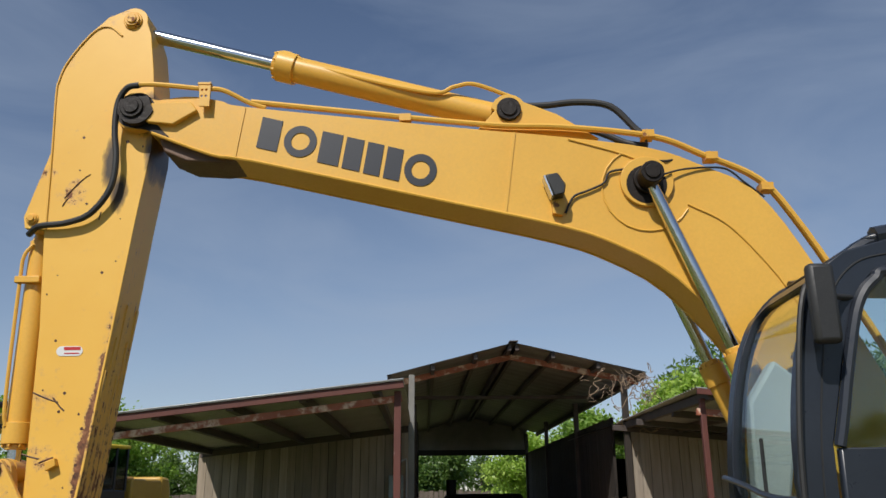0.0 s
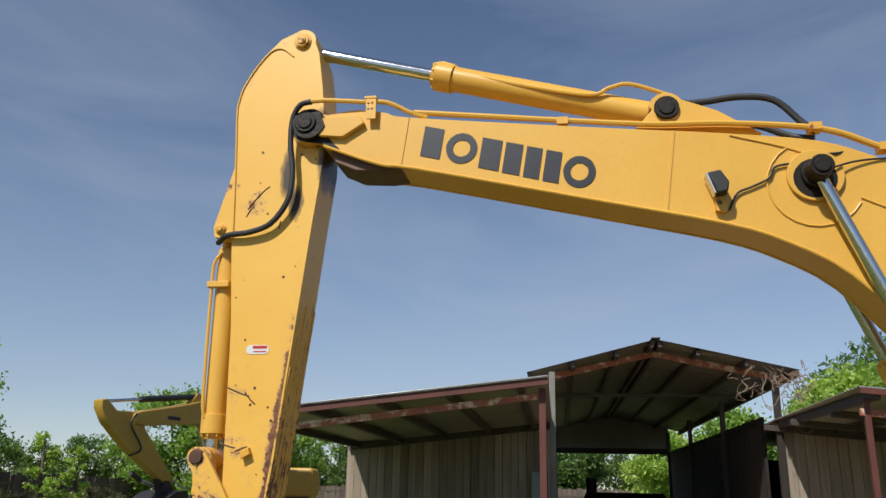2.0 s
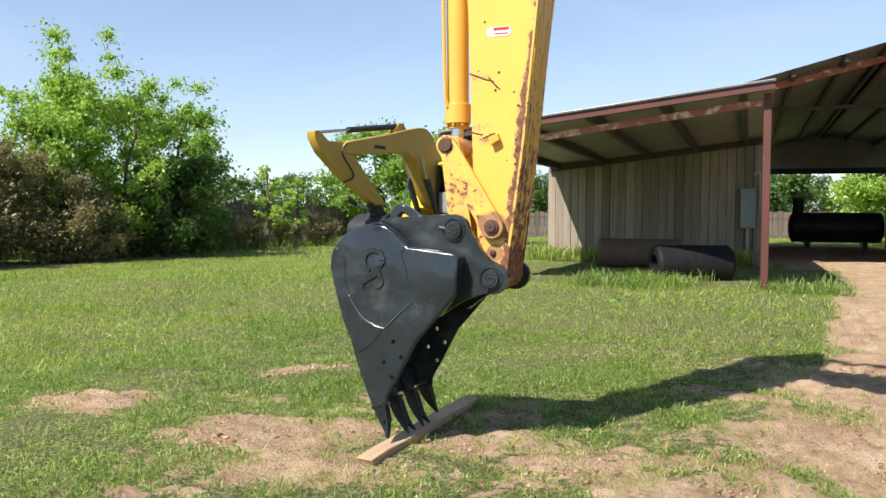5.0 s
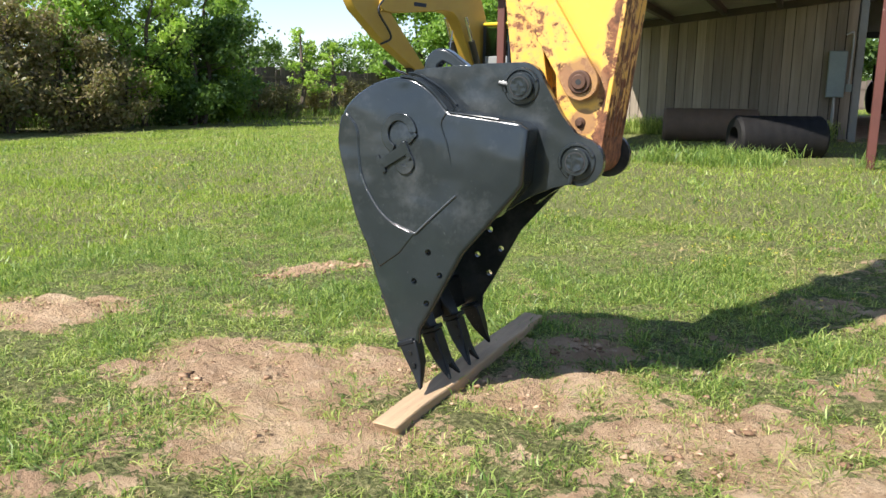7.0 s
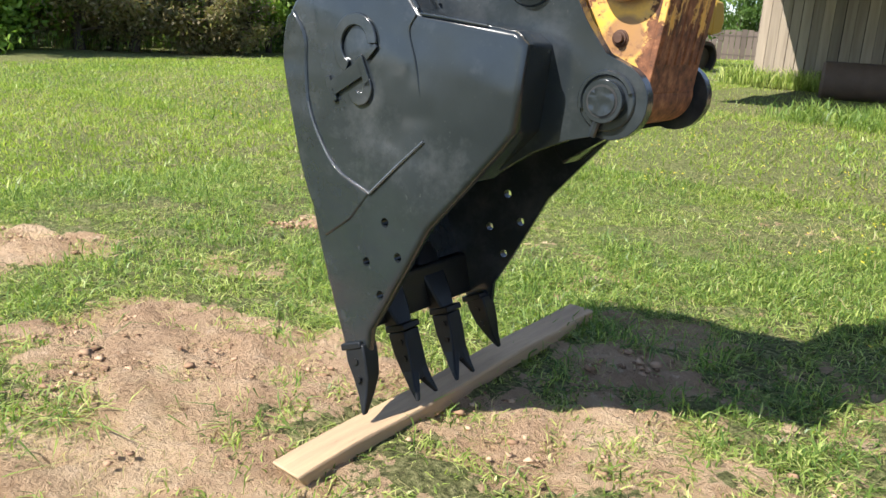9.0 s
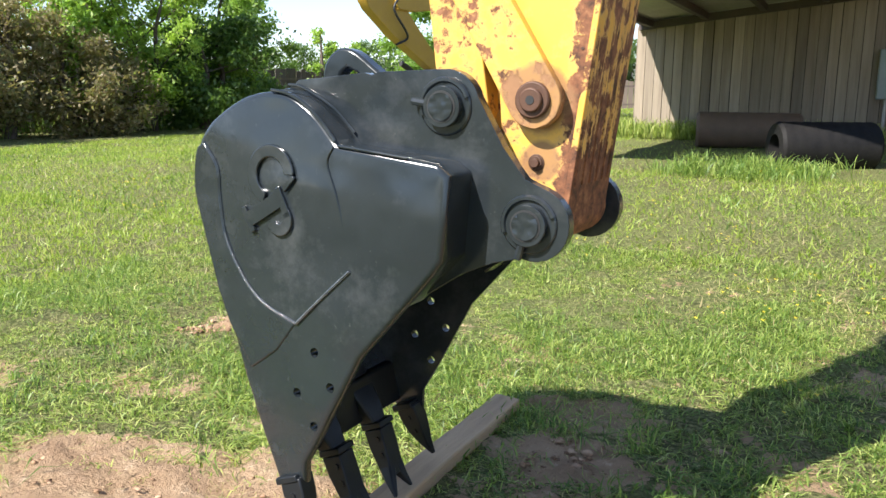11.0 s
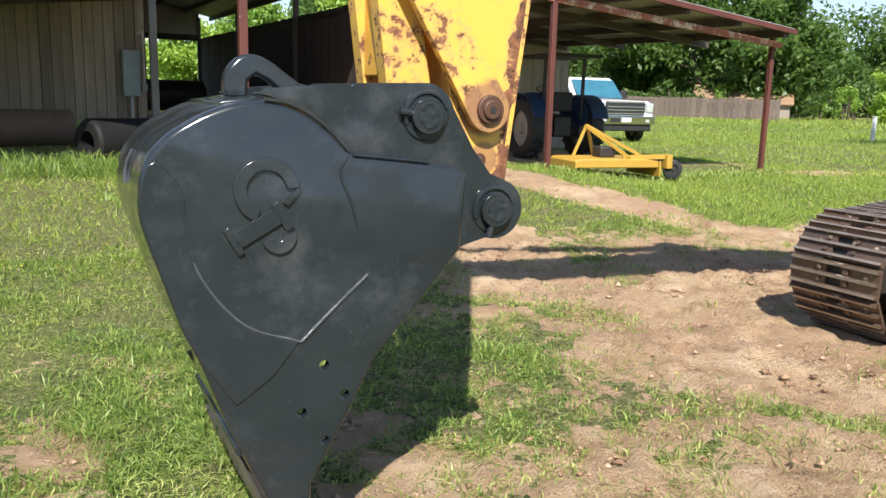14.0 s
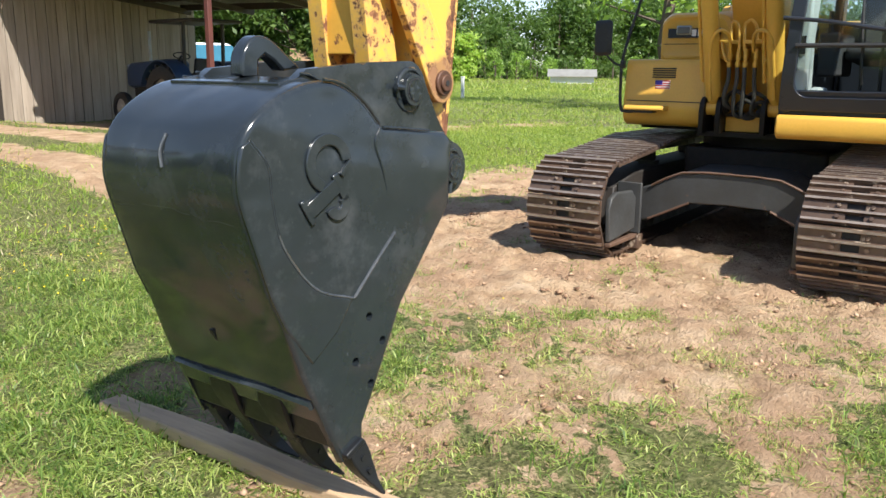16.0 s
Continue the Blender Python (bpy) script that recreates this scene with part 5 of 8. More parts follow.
def boss(parent, c, y0, y1, r, material, name="pin", label="", core=None):
    """A round pin end with a collar and a countersunk cap."""
    s = 1 if y1 > y0 else -1
    bm = bmesh.new()
    rod(bm, (c[0], y0, c[1]), (c[0], y0 + (y1 - y0) * 0.45, c[1]), r * 1.25, n=28)
    rod(bm, (c[0], y0, c[1]), (c[0], y1, c[1]), r, n=28)
    rod(bm, (c[0], y1 - s * 0.004, c[1]), (c[0], y1 + s * 0.010, c[1]), r * 0.66, n=24)
    return part(name, bm, material, parent, label, bevel=0.004)


# boom
boom_top = [(0.604, 4.013), (0.796, 3.979), (0.957, 3.935), (1.922, 3.814), (2.431, 3.753), (2.800, 3.711), (3.366, 3.626), (3.680, 3.503), (3.973, 3.333), (4.235, 2.906), (4.506, 2.319), (4.765, 1.774)]
boom_low = [(4.543, 1.564), (4.319, 1.621), (4.076, 1.967), (3.812, 2.411), (3.471, 2.821), (3.156, 3.019), (2.838, 3.140), (2.187, 3.298), (1.017, 3.576), (0.766, 3.621), (0.39, 3.77)]
boom_side = arc(ARM_PIN[0], ARM_PIN[1], 0.125, 300, 80, 8) + curve2([(0.40, 3.99)] + boom_top, 4) + curve2(boom_low, 4)
boom = part("boom", plated(boom_side, -0.225, 0.085), YELLOW, ex, "yellow box-section boom", bevel=0.012)
lip = bmesh.new()
for y in (-0.228, 0.153):
    tube(lip, [(x, min(y, 0.090), z) for x, z in boom_low[2:]], 0.010, 6, 3)
part("weld_seam", lip, YELLOW, boom)
part("grease_stain", plated(curve2([(0.20, 4.02), (0.31, 4.04), (0.385, 3.97), (0.37, 3.90), (0.44, 3.80), (0.50, 3.735), (0.43, 3.745), (0.36, 3.79), (0.27, 3.805), (0.19, 3.84), (0.155, 3.92)], 4), -0.2275, -0.2235), GREASE_SHADE, boom, "black grease run down round the arm pin")
part("seam_plate", plated([(2.567, 3.736), (2.586, 3.735), (2.518, 3.229), (2.499, 3.234)], -0.231, -0.224), YELLOW, boom)
part("seam_plate", plated([(0.927, 3.931), (0.952, 3.930), (0.912, 3.608), (0.886, 3.609)], -0.231, -0.224), YELLOW, boom)
part("stiffener_plate", plated([(0.38, 3.955), (0.624, 3.958), (0.665, 3.902), (0.523, 3.811), (0.36, 3.83)], -0.262, -0.226), YELLOW, boom, bevel=0.006)
part("wear_plate", plated([(0.42, 3.755), (0.46, 3.665), (0.60, 3.60), (0.80, 3.585), (0.92, 3.60), (0.76, 3.64)], -0.19, 0.08), RUST_EDGE, boom, bevel=0.01)
ring = bmesh.new()
tube(ring, [(x, -0.229, z) for x, z in curve2([(2.896, 3.685), (3.165, 3.601), (3.318, 3.539)], 3)], 0.006, 6, 2)
tube(ring, [(x, -0.229, z) for x, z in arc(3.337, 3.364, 0.26, 120, 330, 14)], 0.006, 6, 1)
tube(ring, [(x, -0.229, z) for x, z in curve2([(3.566, 3.264), (3.784, 3.135), (4.001, 2.871), (4.113, 2.678)], 4)], 0.006, 6, 2)
part("weld_seam", ring, YELLOW, boom)
part("cylinder_boss_plate", rod(bmesh.new(), (3.337, -0.226, 3.403), (3.337, -0.250, 3.403), 0.155, n=36), YELLOW, boom, bevel=0.004)
part("grease_stain", rod(bmesh.new(), (3.333, -0.249, 3.384), (3.333, -0.2525, 3.384), 0.118, n=24), GREASE_SHADE, boom, "black grease round the cylinder pin")

# the maker's word on the boom: plain shapes


def word_shape(k, w, kind):
    x0 = 1.045 + k * 0.985
    z0 = 3.765 - 0.268 * k
    bm = bmesh.new()
    if kind == "ring":
        n = 32
        for i in range(n):
            a0, a1 = 2 * math.pi * i / n, 2 * math.pi * (i + 1) / n
            vs = [bm.verts.new((x0 + w / 2 + r * math.cos(a) * w / 0.21, -0.2275, z0 - 0.255 * w / 2 + r * math.sin(a))) for r, a in ((0.102, a0), (0.102, a1), (0.057, a1), (0.057, a0))]
            bm.faces.new(vs)
        bmesh.ops.remove_doubles(bm, verts=bm.verts, dist=0.0005)
    else:
        lean = 0.03
        for u0, u1, v0, v1 in kind:
            q = []
            for u, v in ((u0, v0), (u1, v0), (u1, v1), (u0, v1)):
                q.append(bm.verts.new((x0 + u * w + lean * (v - 0.5), -0.2275, z0 - 0.255 * u * w + (v - 0.5) * 0.20)))
            bm.faces.new(q)
    ext = bmesh.ops.extrude_face_region(bm, geom=bm.faces[:])["geom"]
    bmesh.ops.translate(bm, vec=(0, -0.0025, 0), verts=[g for g in ext if isinstance(g, bmesh.types.BMVert)])
    part("logo_shape", bm, DECAL, boom, "dark blue plain shape of the painted maker's mark", smooth=False)


BLOCK = [(0.0, 1.0, 0.0, 1.0)]
word_shape(0.000, 0.125, BLOCK)
word_shape(0.150, 0.205, "ring")
word_shape(0.375, 0.125, BLOCK)
word_shape(0.525, 0.105, BLOCK)
word_shape(0.655, 0.095, BLOCK)
word_shape(0.775, 0.095, BLOCK)
word_shape(0.885, 0.200, "ring")

# pipes and hoses along the boom's top
pipes = bmesh.new()
for y, dz in ((-0.205, 0.035), (-0.165, 0.05)):
    tube(pipes, [(0.977, y, 3.984 + dz - 0.04), (1.407, y, 3.890 + dz), (2.392, y, 3.769 + dz), (2.877, y, 3.743 + dz), (3.404, y, 3.673 + dz), (3.689, y, 3.551 + dz), (4.001, y, 3.391 + dz), (4.188, y, 3.137 + dz), (4.440, y, 2.655 + dz), (4.673, y, 2.175 + dz)], 0.017, 8, 5)
part("hydraulic_pipe", pipes, YELLOW, boom)
part("hydraulic_pipe", tube(bmesh.new(), [(0.30, -0.27, 4.075), (0.42, -0.27, 4.072), (0.665, -0.25, 4.052), (0.806, -0.24, 4.043), (0.957, -0.21, 3.975), (1.067, -0.2, 3.938)], 0.016, 8, 6), YELLOW, boom)
clip = bmesh.new()
plate(clip, [(0.670, 4.062), (0.740, 4.060), (0.740, 3.920), (0.680, 3.922)], -0.275, -0.262, [(0.69, 4.03, 0.008), (0.715, 4.03, 0.008), (0.69, 3.99, 0.008), (0.715, 3.99, 0.008)])
box(clip, 0.66, 0.74, -0.275, -0.225, 4.068, 4.082)
part("pipe_clip", clip, YELLOW, boom)
for cx, cz in ((1.922, 3.839), (3.737, 3.560), (4.038, 3.361), (3.376, 3.708)):
    b_ = bmesh.new()
    box(b_, cx - 0.035, cx + 0.035, -0.226, -0.14, cz - 0.01, cz + 0.035)
    rod(b_, (cx, -0.183, cz + 0.03), (cx, -0.183, cz + 0.052), 0.011, n=6)
    part("pipe_clip", b_, YELLOW_WORN, boom)
part("hose", tube(bmesh.new(), [(2.606, -0.10, 3.974), (2.780, -0.10, 3.975), (2.992, -0.10, 3.994), (3.184, -0.12, 3.950), (3.318, -0.14, 3.791), (3.385, -0.17, 3.703)], 0.021, 10, 6), RUBBER, boom, "black rubber hydraulic hose")
part("hose", tube(bmesh.new(), [(2.664, 0.06, 3.875), (2.877, 0.05, 3.875), (3.088, 0.0, 3.845), (3.280, -0.05, 3.734), (3.395, -0.1, 3.693)], 0.021, 10, 6), RUBBER, boom, "black rubber hydraulic hose")
part("wire", tube(bmesh.new(), [(2.857, -0.235, 3.218), (2.906, -0.24, 3.314), (2.992, -0.24, 3.352), (3.088, -0.24, 3.399), (3.127, -0.24, 3.466), (3.242, -0.24, 3.488), (3.357, -0.24, 3.529), (3.471, -0.23, 3.536), (3.547, -0.2, 3.564)], 0.007, 6, 6), RUBBER, boom, "black lamp wire")
part("wire", tube(bmesh.new(), [(3.414, -0.27, 3.431), (3.547, -0.25, 3.472), (3.699, -0.235, 3.488), (3.812, -0.232, 3.476), (3.907, -0.23, 3.392), (4.020, -0.2, 3.313)], 0.006, 6, 6), RUBBER, boom)

# work lamp on the boom
lampb = bmesh.new()
plate(lampb, [(2.737, 3.415), (2.809, 3.428), (2.853, 3.354), (2.843, 3.301), (2.780, 3.287)], -0.345, -0.235)
lamp = part("work_lamp", lampb, RUBBER, boom, "black boom work lamp", bevel=0.008)
part("lamp_lens", plated([(2.727, 3.410), (2.739, 3.415), (2.780, 3.292), (2.771, 3.290)], -0.335, -0.245), LAMP_GLASS, lamp)
part("lamp_bracket", plated([(2.780, 3.292), (2.838, 3.301), (2.857, 3.257), (2.838, 3.199), (2.780, 3.210)], -0.262, -0.226), YELLOW_WORN, lamp)

# arm
arm_out = arc(0.0, 1.045, 0.078, 190, 340, 8) + [(0.17, 1.80), (0.27, 2.83), (0.365, 3.70), (0.36, 3.95), (0.325, 4.25), (0.285, 4.50)] + arc(ARM_TOP[0], ARM_TOP[1], 0.095, -10, 110, 8) \
    + [(0.00, 4.63), (-0.085, 4.54)] + curve2([(-0.16, 4.44), (-0.245, 4.29), (-0.275, 4.18), (-0.28, 4.08)], 3) + [(-0.245, 3.72), (-0.275, 3.60), (-0.36, 3.27), (-0.345, 3.20), (-0.225, 3.18), (-0.17, 2.59), (-0.13, 1.65), (-0.10, 1.28), (-0.085, 1.12)]
arm = part("arm", plated(arm_out, -0.15, 0.15), ARM_PAINT, ex, "yellow box-section arm with scraped rusty lower end", bevel=0.010)
edge = bmesh.new()
plate(edge, [(0.066, 1.05), (0.165, 1.80), (0.265, 2.83), (0.312, 3.30), (0.320, 3.30), (0.277, 2.83), (0.18, 1.80), (0.086, 1.05)], -0.151, 0.151)
scraped = part("scraped_front_plate", edge, ARM_EDGE, arm, "yellow front plate scraped to rust", bevel=0.003)
for k, y in enumerate((-0.128, -0.075, -0.02, 0.03, 0.08, 0.125)):
    part("wear_bar", beam(bmesh.new(), (0.094, y, 1.12), (0.235 + 0.02 * (k % 3), y, 2.35 + 0.2 * (k % 3)), 0.026, 0.010), ARM_EDGE, scraped, "scraped raised strip", bevel=0.003)
part("end_casting", rod(bmesh.new(), (PIN2[0] - 0.01, -0.165, 1.042), (PIN2[0] - 0.01, 0.165, 1.042), 0.080, n=32), ARM_EDGE, arm, "rusty arm end tube", bevel=0.006)
rim = bmesh.new()
tube(rim, [(-0.215, -0.153, 3.2), (-0.245, -0.153, 3.7), (-0.272, -0.153, 4.08), (-0.265, -0.153, 4.18), (-0.235, -0.153, 4.29), (-0.15, -0.153, 4.44), (-0.06, -0.153, 4.545), (0.02, -0.153, 4.555), (0.10, -0.153, 4.49)], 0.007, 6, 4)
part("weld_seam", rim, YELLOW, arm)
for sx, sz, w, turn in ((-0.09, 3.43, 0.12, 50), (-0.03, 3.50, 0.11, 42), (-0.12, 3.36, 0.06, 60), (0.10, 3.27, 0.05, 80), (-0.08, 2.20, 0.16, -20), (0.0, 2.16, 0.10, -45), (-0.12, 1.88, 0.10, -15), (-0.03, 1.86, 0.08, 20)):
    c, n = math.cos(radians(turn)) * w / 2, math.sin(radians(turn)) * w / 2
    part("paint_scratch", tube(bmesh.new(), [(sx - c, -0.150, sz - n), (sx - 0.3 * c, -0.1505, sz - 0.2 * n), (sx + 0.3 * c, -0.150, sz + 0.45 * n), (sx + c, -0.150, sz + n)], 0.0045, 5, 4), RUST_PIN, arm, "rusty scratch in the paint")
rb = random.Random(5)
chips = bmesh.new()
for _ in range(26):
    z = rb.uniform(1.3, 3.9)
    x = rb.uniform(-0.16, 0.10 + 0.1 * (z - 1.3))
    r = rb.uniform(0.004, 0.011)
    rod(chips, (x, -0.148, z), (x, -0.1515, z), r, n=7)
part("paint_chips", chips, RUST_PIN, arm, "small rusty paint chips")["kind"] = "stuff"
part("hose", tube(bmesh.new(), [(0.30, -0.265, 4.075), (0.22, -0.255, 4.06), (0.165, -0.235, 3.97), (0.16, -0.225, 3.80), (0.185, -0.215, 3.60), (0.165, -0.205, 3.42), (0.06, -0.195, 3.27), (-0.08, -0.19, 3.215), (-0.24, -0.18, 3.20), (-0.33, -0.12, 3.17)], 0.019, 10, 8), RUBBER, arm, "black rubber hydraulic hose with spiral guard")
part("arm_lug", plated([(-0.02, 1.845), (0.03, 1.87), (0.045, 1.83), (-0.01, 1.80)], -0.19, -0.15), YELLOW_WORN, arm, bevel=0.004)
boss(arm, ARM_TOP, -0.15, -0.178, 0.048, YELLOW_WORN)
boss(arm, (-0.305, 3.255), -0.15, -0.168, 0.030, YELLOW_WORN)
boss(arm, ARM_PIN, -0.15, -0.285, 0.070, GREASE_SHADE, "arm_pin", "greasy black pin joint")
part("grease_plate", plated(arc(ARM_PIN[0] + 0.02, ARM_PIN[1], 0.11, 150, 330, 10) + [(0.40, 3.90), (0.36, 4.0)], -0.272, -0.226), GREASE_SHADE, arm, "black greasy cover")
boss(arm, LINK, -0.15, -0.207, 0.044, RUST_PIN, "link_pin", "rusty link pin")
boss(arm, (0.0, 1.175), -0.15, -0.157, 0.017, RUST_PIN, "grease_plug")
part("pin_hole", rod(bmesh.new(), (LINK[0], -0.216, LINK[1]), (LINK[0], -0.2185, LINK[1]), 0.011, n=10), RUBBER, arm, "dark centre hole of the pin")

# warning decal
dec = part("warning_decal", plated(arc(0.07, 2.459, 0.028, -90, 90, 8) + arc(-0.025, 2.459, 0.028, 90, 270, 8), -0.153, -0.150), WHITE, arm, "white and red warning decal")
part("decal_bar", boxed(-0.010, 0.085, -0.1545, -0.1525, 2.464, 2.482), RED, dec)
part("decal_bar", boxed(-0.005, 0.08, -0.1545, -0.1525, 2.442, 2.449), RED, dec)

# cylinders


def ram(name, top, bottom, y, r, gland, rod_r, material=YELLOW, label=""):
    """A hydraulic cylinder: barrel from top to the gland, chrome rod on to bottom."""
    p, q = Vector((top[0], y, top[1])), Vector((bottom[0], y, bottom[1]))
    d = (q - p).normalized()
    g = p + (q - p) * gland
    barrel = bmesh.new()
    rod(barrel, p + d * 0.10, g - d * 0.02, r, n=28)
    rod(barrel, p + d * 0.02, p + d * 0.14, r * 0.55, r * 0.98, n=24)
    ram_ob = part(name, barrel, material, ex, label, bevel=0.004)
    head = bmesh.new()
    rod(head, g - d * 0.12, g, r * 1.18, n=28)
    rod(head, g, g + d * 0.03, r * 0.85, n=28)
    for k in range(8):
        side = d.cross(Vector((0, 1, 0)))
        o = (side * math.cos(k * math.pi / 4) + Vector((0, 1, 0)) * math.sin(k * math.pi / 4)) * r * 1.02
        rod(head, g + o, g + o + d * 0.018, r * 0.13, n=6)
    part("gland", head, material, ram_ob, bevel=0.003)
    part("rod", rod(bmesh.new(), g - d * 0.05, q - d * 0.03, rod_r, n=24), CHROME, ram_ob, "chrome piston rod")
    for e in (p, q):
        part("eye", rod(bmesh.new(), e + Vector((0, -0.075, 0)), e + Vector((0, 0.075, 0)), r * 0.95, n=28), material, ram_ob, bevel=0.004)
    return ram_ob


acyl = ram("arm_cylinder", CYL_PIN, ARM_TOP, 0.0, 0.085, 0.615, 0.044, YELLOW, "yellow arm cylinder with chrome rod")
part("oil_pipe", tube(bmesh.new(), [(2.60, -0.06, 4.05), (2.35, -0.1, 4.13), (2.22, -0.1, 4.115), (2.05, -0.1, 4.08), (1.4, -0.07, 4.27), (1.16, -0.05, 4.40), (1.06, -0.02, 4.42)], 0.014, 8, 6), YELLOW, acyl)
boss(boom, CYL_PIN, -0.09, -0.16, 0.075, GREASE_SHADE, "cylinder_pin", "greasy black pin")
for y in (-0.135, 0.10):
    part("cylinder_bracket", plated([(2.36, 3.80), (2.47, 3.93)] + arc(2.555, 3.93, 0.11, 170, 30, 8) + [(2.85, 3.90), (3.10, 3.73), (2.8, 3.70)], y, y + 0.035), YELLOW, boom, bevel=0.006)
for y in (-0.285, 0.185):
    bc = ram("boom_cylinder", (4.22, 1.10), BOOM_CYL, y, 0.062, 0.56, 0.036, YELLOW, "yellow boom cylinder with chrome rod")
    part("oil_pipe", tube(bmesh.new(), [(4.12, y + 0.075, 1.30), (4.02, y + 0.08, 1.60), (3.83, y + 0.08, 2.20), (3.78, y + 0.05, 2.35)], 0.013, 8, 4), YELLOW, bc)
    s = 1 if y > 0 else -1
    boss(boom, BOOM_CYL, y - s * 0.1, y + s * 0.115, 0.066, GREASE_SHADE, "cylinder_pin", "greasy black pin")
bucket_cyl = ram("bucket_cylinder", (-0.305, 3.255), ELBOW, 0.0, 0.068, 0.90, 0.040, YELLOW, "yellow bucket cylinder")
part("oil_pipe", tube(bmesh.new(), [(-0.32, -0.07, 3.12), (-0.36, -0.08, 3.05), (-0.365, -0.08, 2.9), (-0.345, -0.08, 2.2), (-0.33, -0.07, 2.05)], 0.011, 8, 5), YELLOW, bucket_cyl)
part("pipe_clip", boxed(-0.39, -0.24, -0.1, -0.06, 2.88, 2.92), YELLOW, bucket_cyl, bevel=0.004)


def link_bar(p, q, y0, y1, w, material, name="link"):
    a = math.degrees(math.atan2(q[1] - p[1], q[0] - p[0]))
    out = arc(p[0], p[1], w, a + 90, a + 270, 10) + arc(q[0], q[1], w * 1.15, a - 90, a + 90, 10)
    return part(name, plated(out, y0, y1), material, ex, "worn yellow bucket link", bevel=0.005)


for s in (-1, 1):
    link_bar(ELBOW, LINK, s * 0.165, s * 0.195, 0.060, LINK_PAINT, "side_link")
link_bar(ELBOW, PIN1, -0.125, -0.06, 0.062, LINK_PAINT, "bucket_link")
link_bar(ELBOW, PIN1, 0.06, 0.125, 0.062, LINK_PAINT, "bucket_link")
part("link_web", boxed(-0.30, -0.235, -0.07, 0.07, 1.42, 1.66), YELLOW_WORN, ex, bevel=0.004)
part("elbow_pin", rod(bmesh.new(), (ELBOW[0], -0.21, ELBOW[1]), (ELBOW[0], 0.21, ELBOW[1]), 0.042, n=24), RUST_PIN, ex, "rusty pin", bevel=0.004)

# bucket
W = 0.306
BX = 0.99  # the shell stands a little closer to the pins
back = curve2([(-0.487, 1.212), (-0.535, 1.262), (-0.59, 1.305), (-0.65, 1.333), (-0.71, 1.342), (-0.80, 1.33), (-0.89, 1.292), (-0.965, 1.24), (-1.005, 1.18), (-1.02, 1.09), (-1.01, 1.02), (-0.975, 0.91), (-0.93, 0.77)], 3) + [(-0.888, 0.68), (-0.83, 0.52), (-0.762, 0.36)]
side_out = back + [(-0.692, 0.21), (-0.604, 0.225), (-0.60, 0.31), (-0.54, 0.41), (-0.41, 0.65), (-0.19, 0.90), (-0.16, 0.94), (-0.142, 1.15), (-0.18, 1.178), (-0.47, 1.2065)]
HOLES = [(-0.563, 0.643, 0.014), (-0.627, 0.516, 0.014), (-0.507, 0.554, 0.014), (-0.565, 0.43, 0.014)]
back = [(x * BX, z) for x, z in back]
side_out = [(x * BX, z) for x, z in side_out]
HOLES = [(x * BX, z, r) for x, z, r in HOLES]
bucket = part("bucket", skin(bmesh.new(), back, -W + 0.03, W - 0.03, -0.028), BUCKET, ex, "freshly painted black digging bucket with four teeth", bevel=0.0)
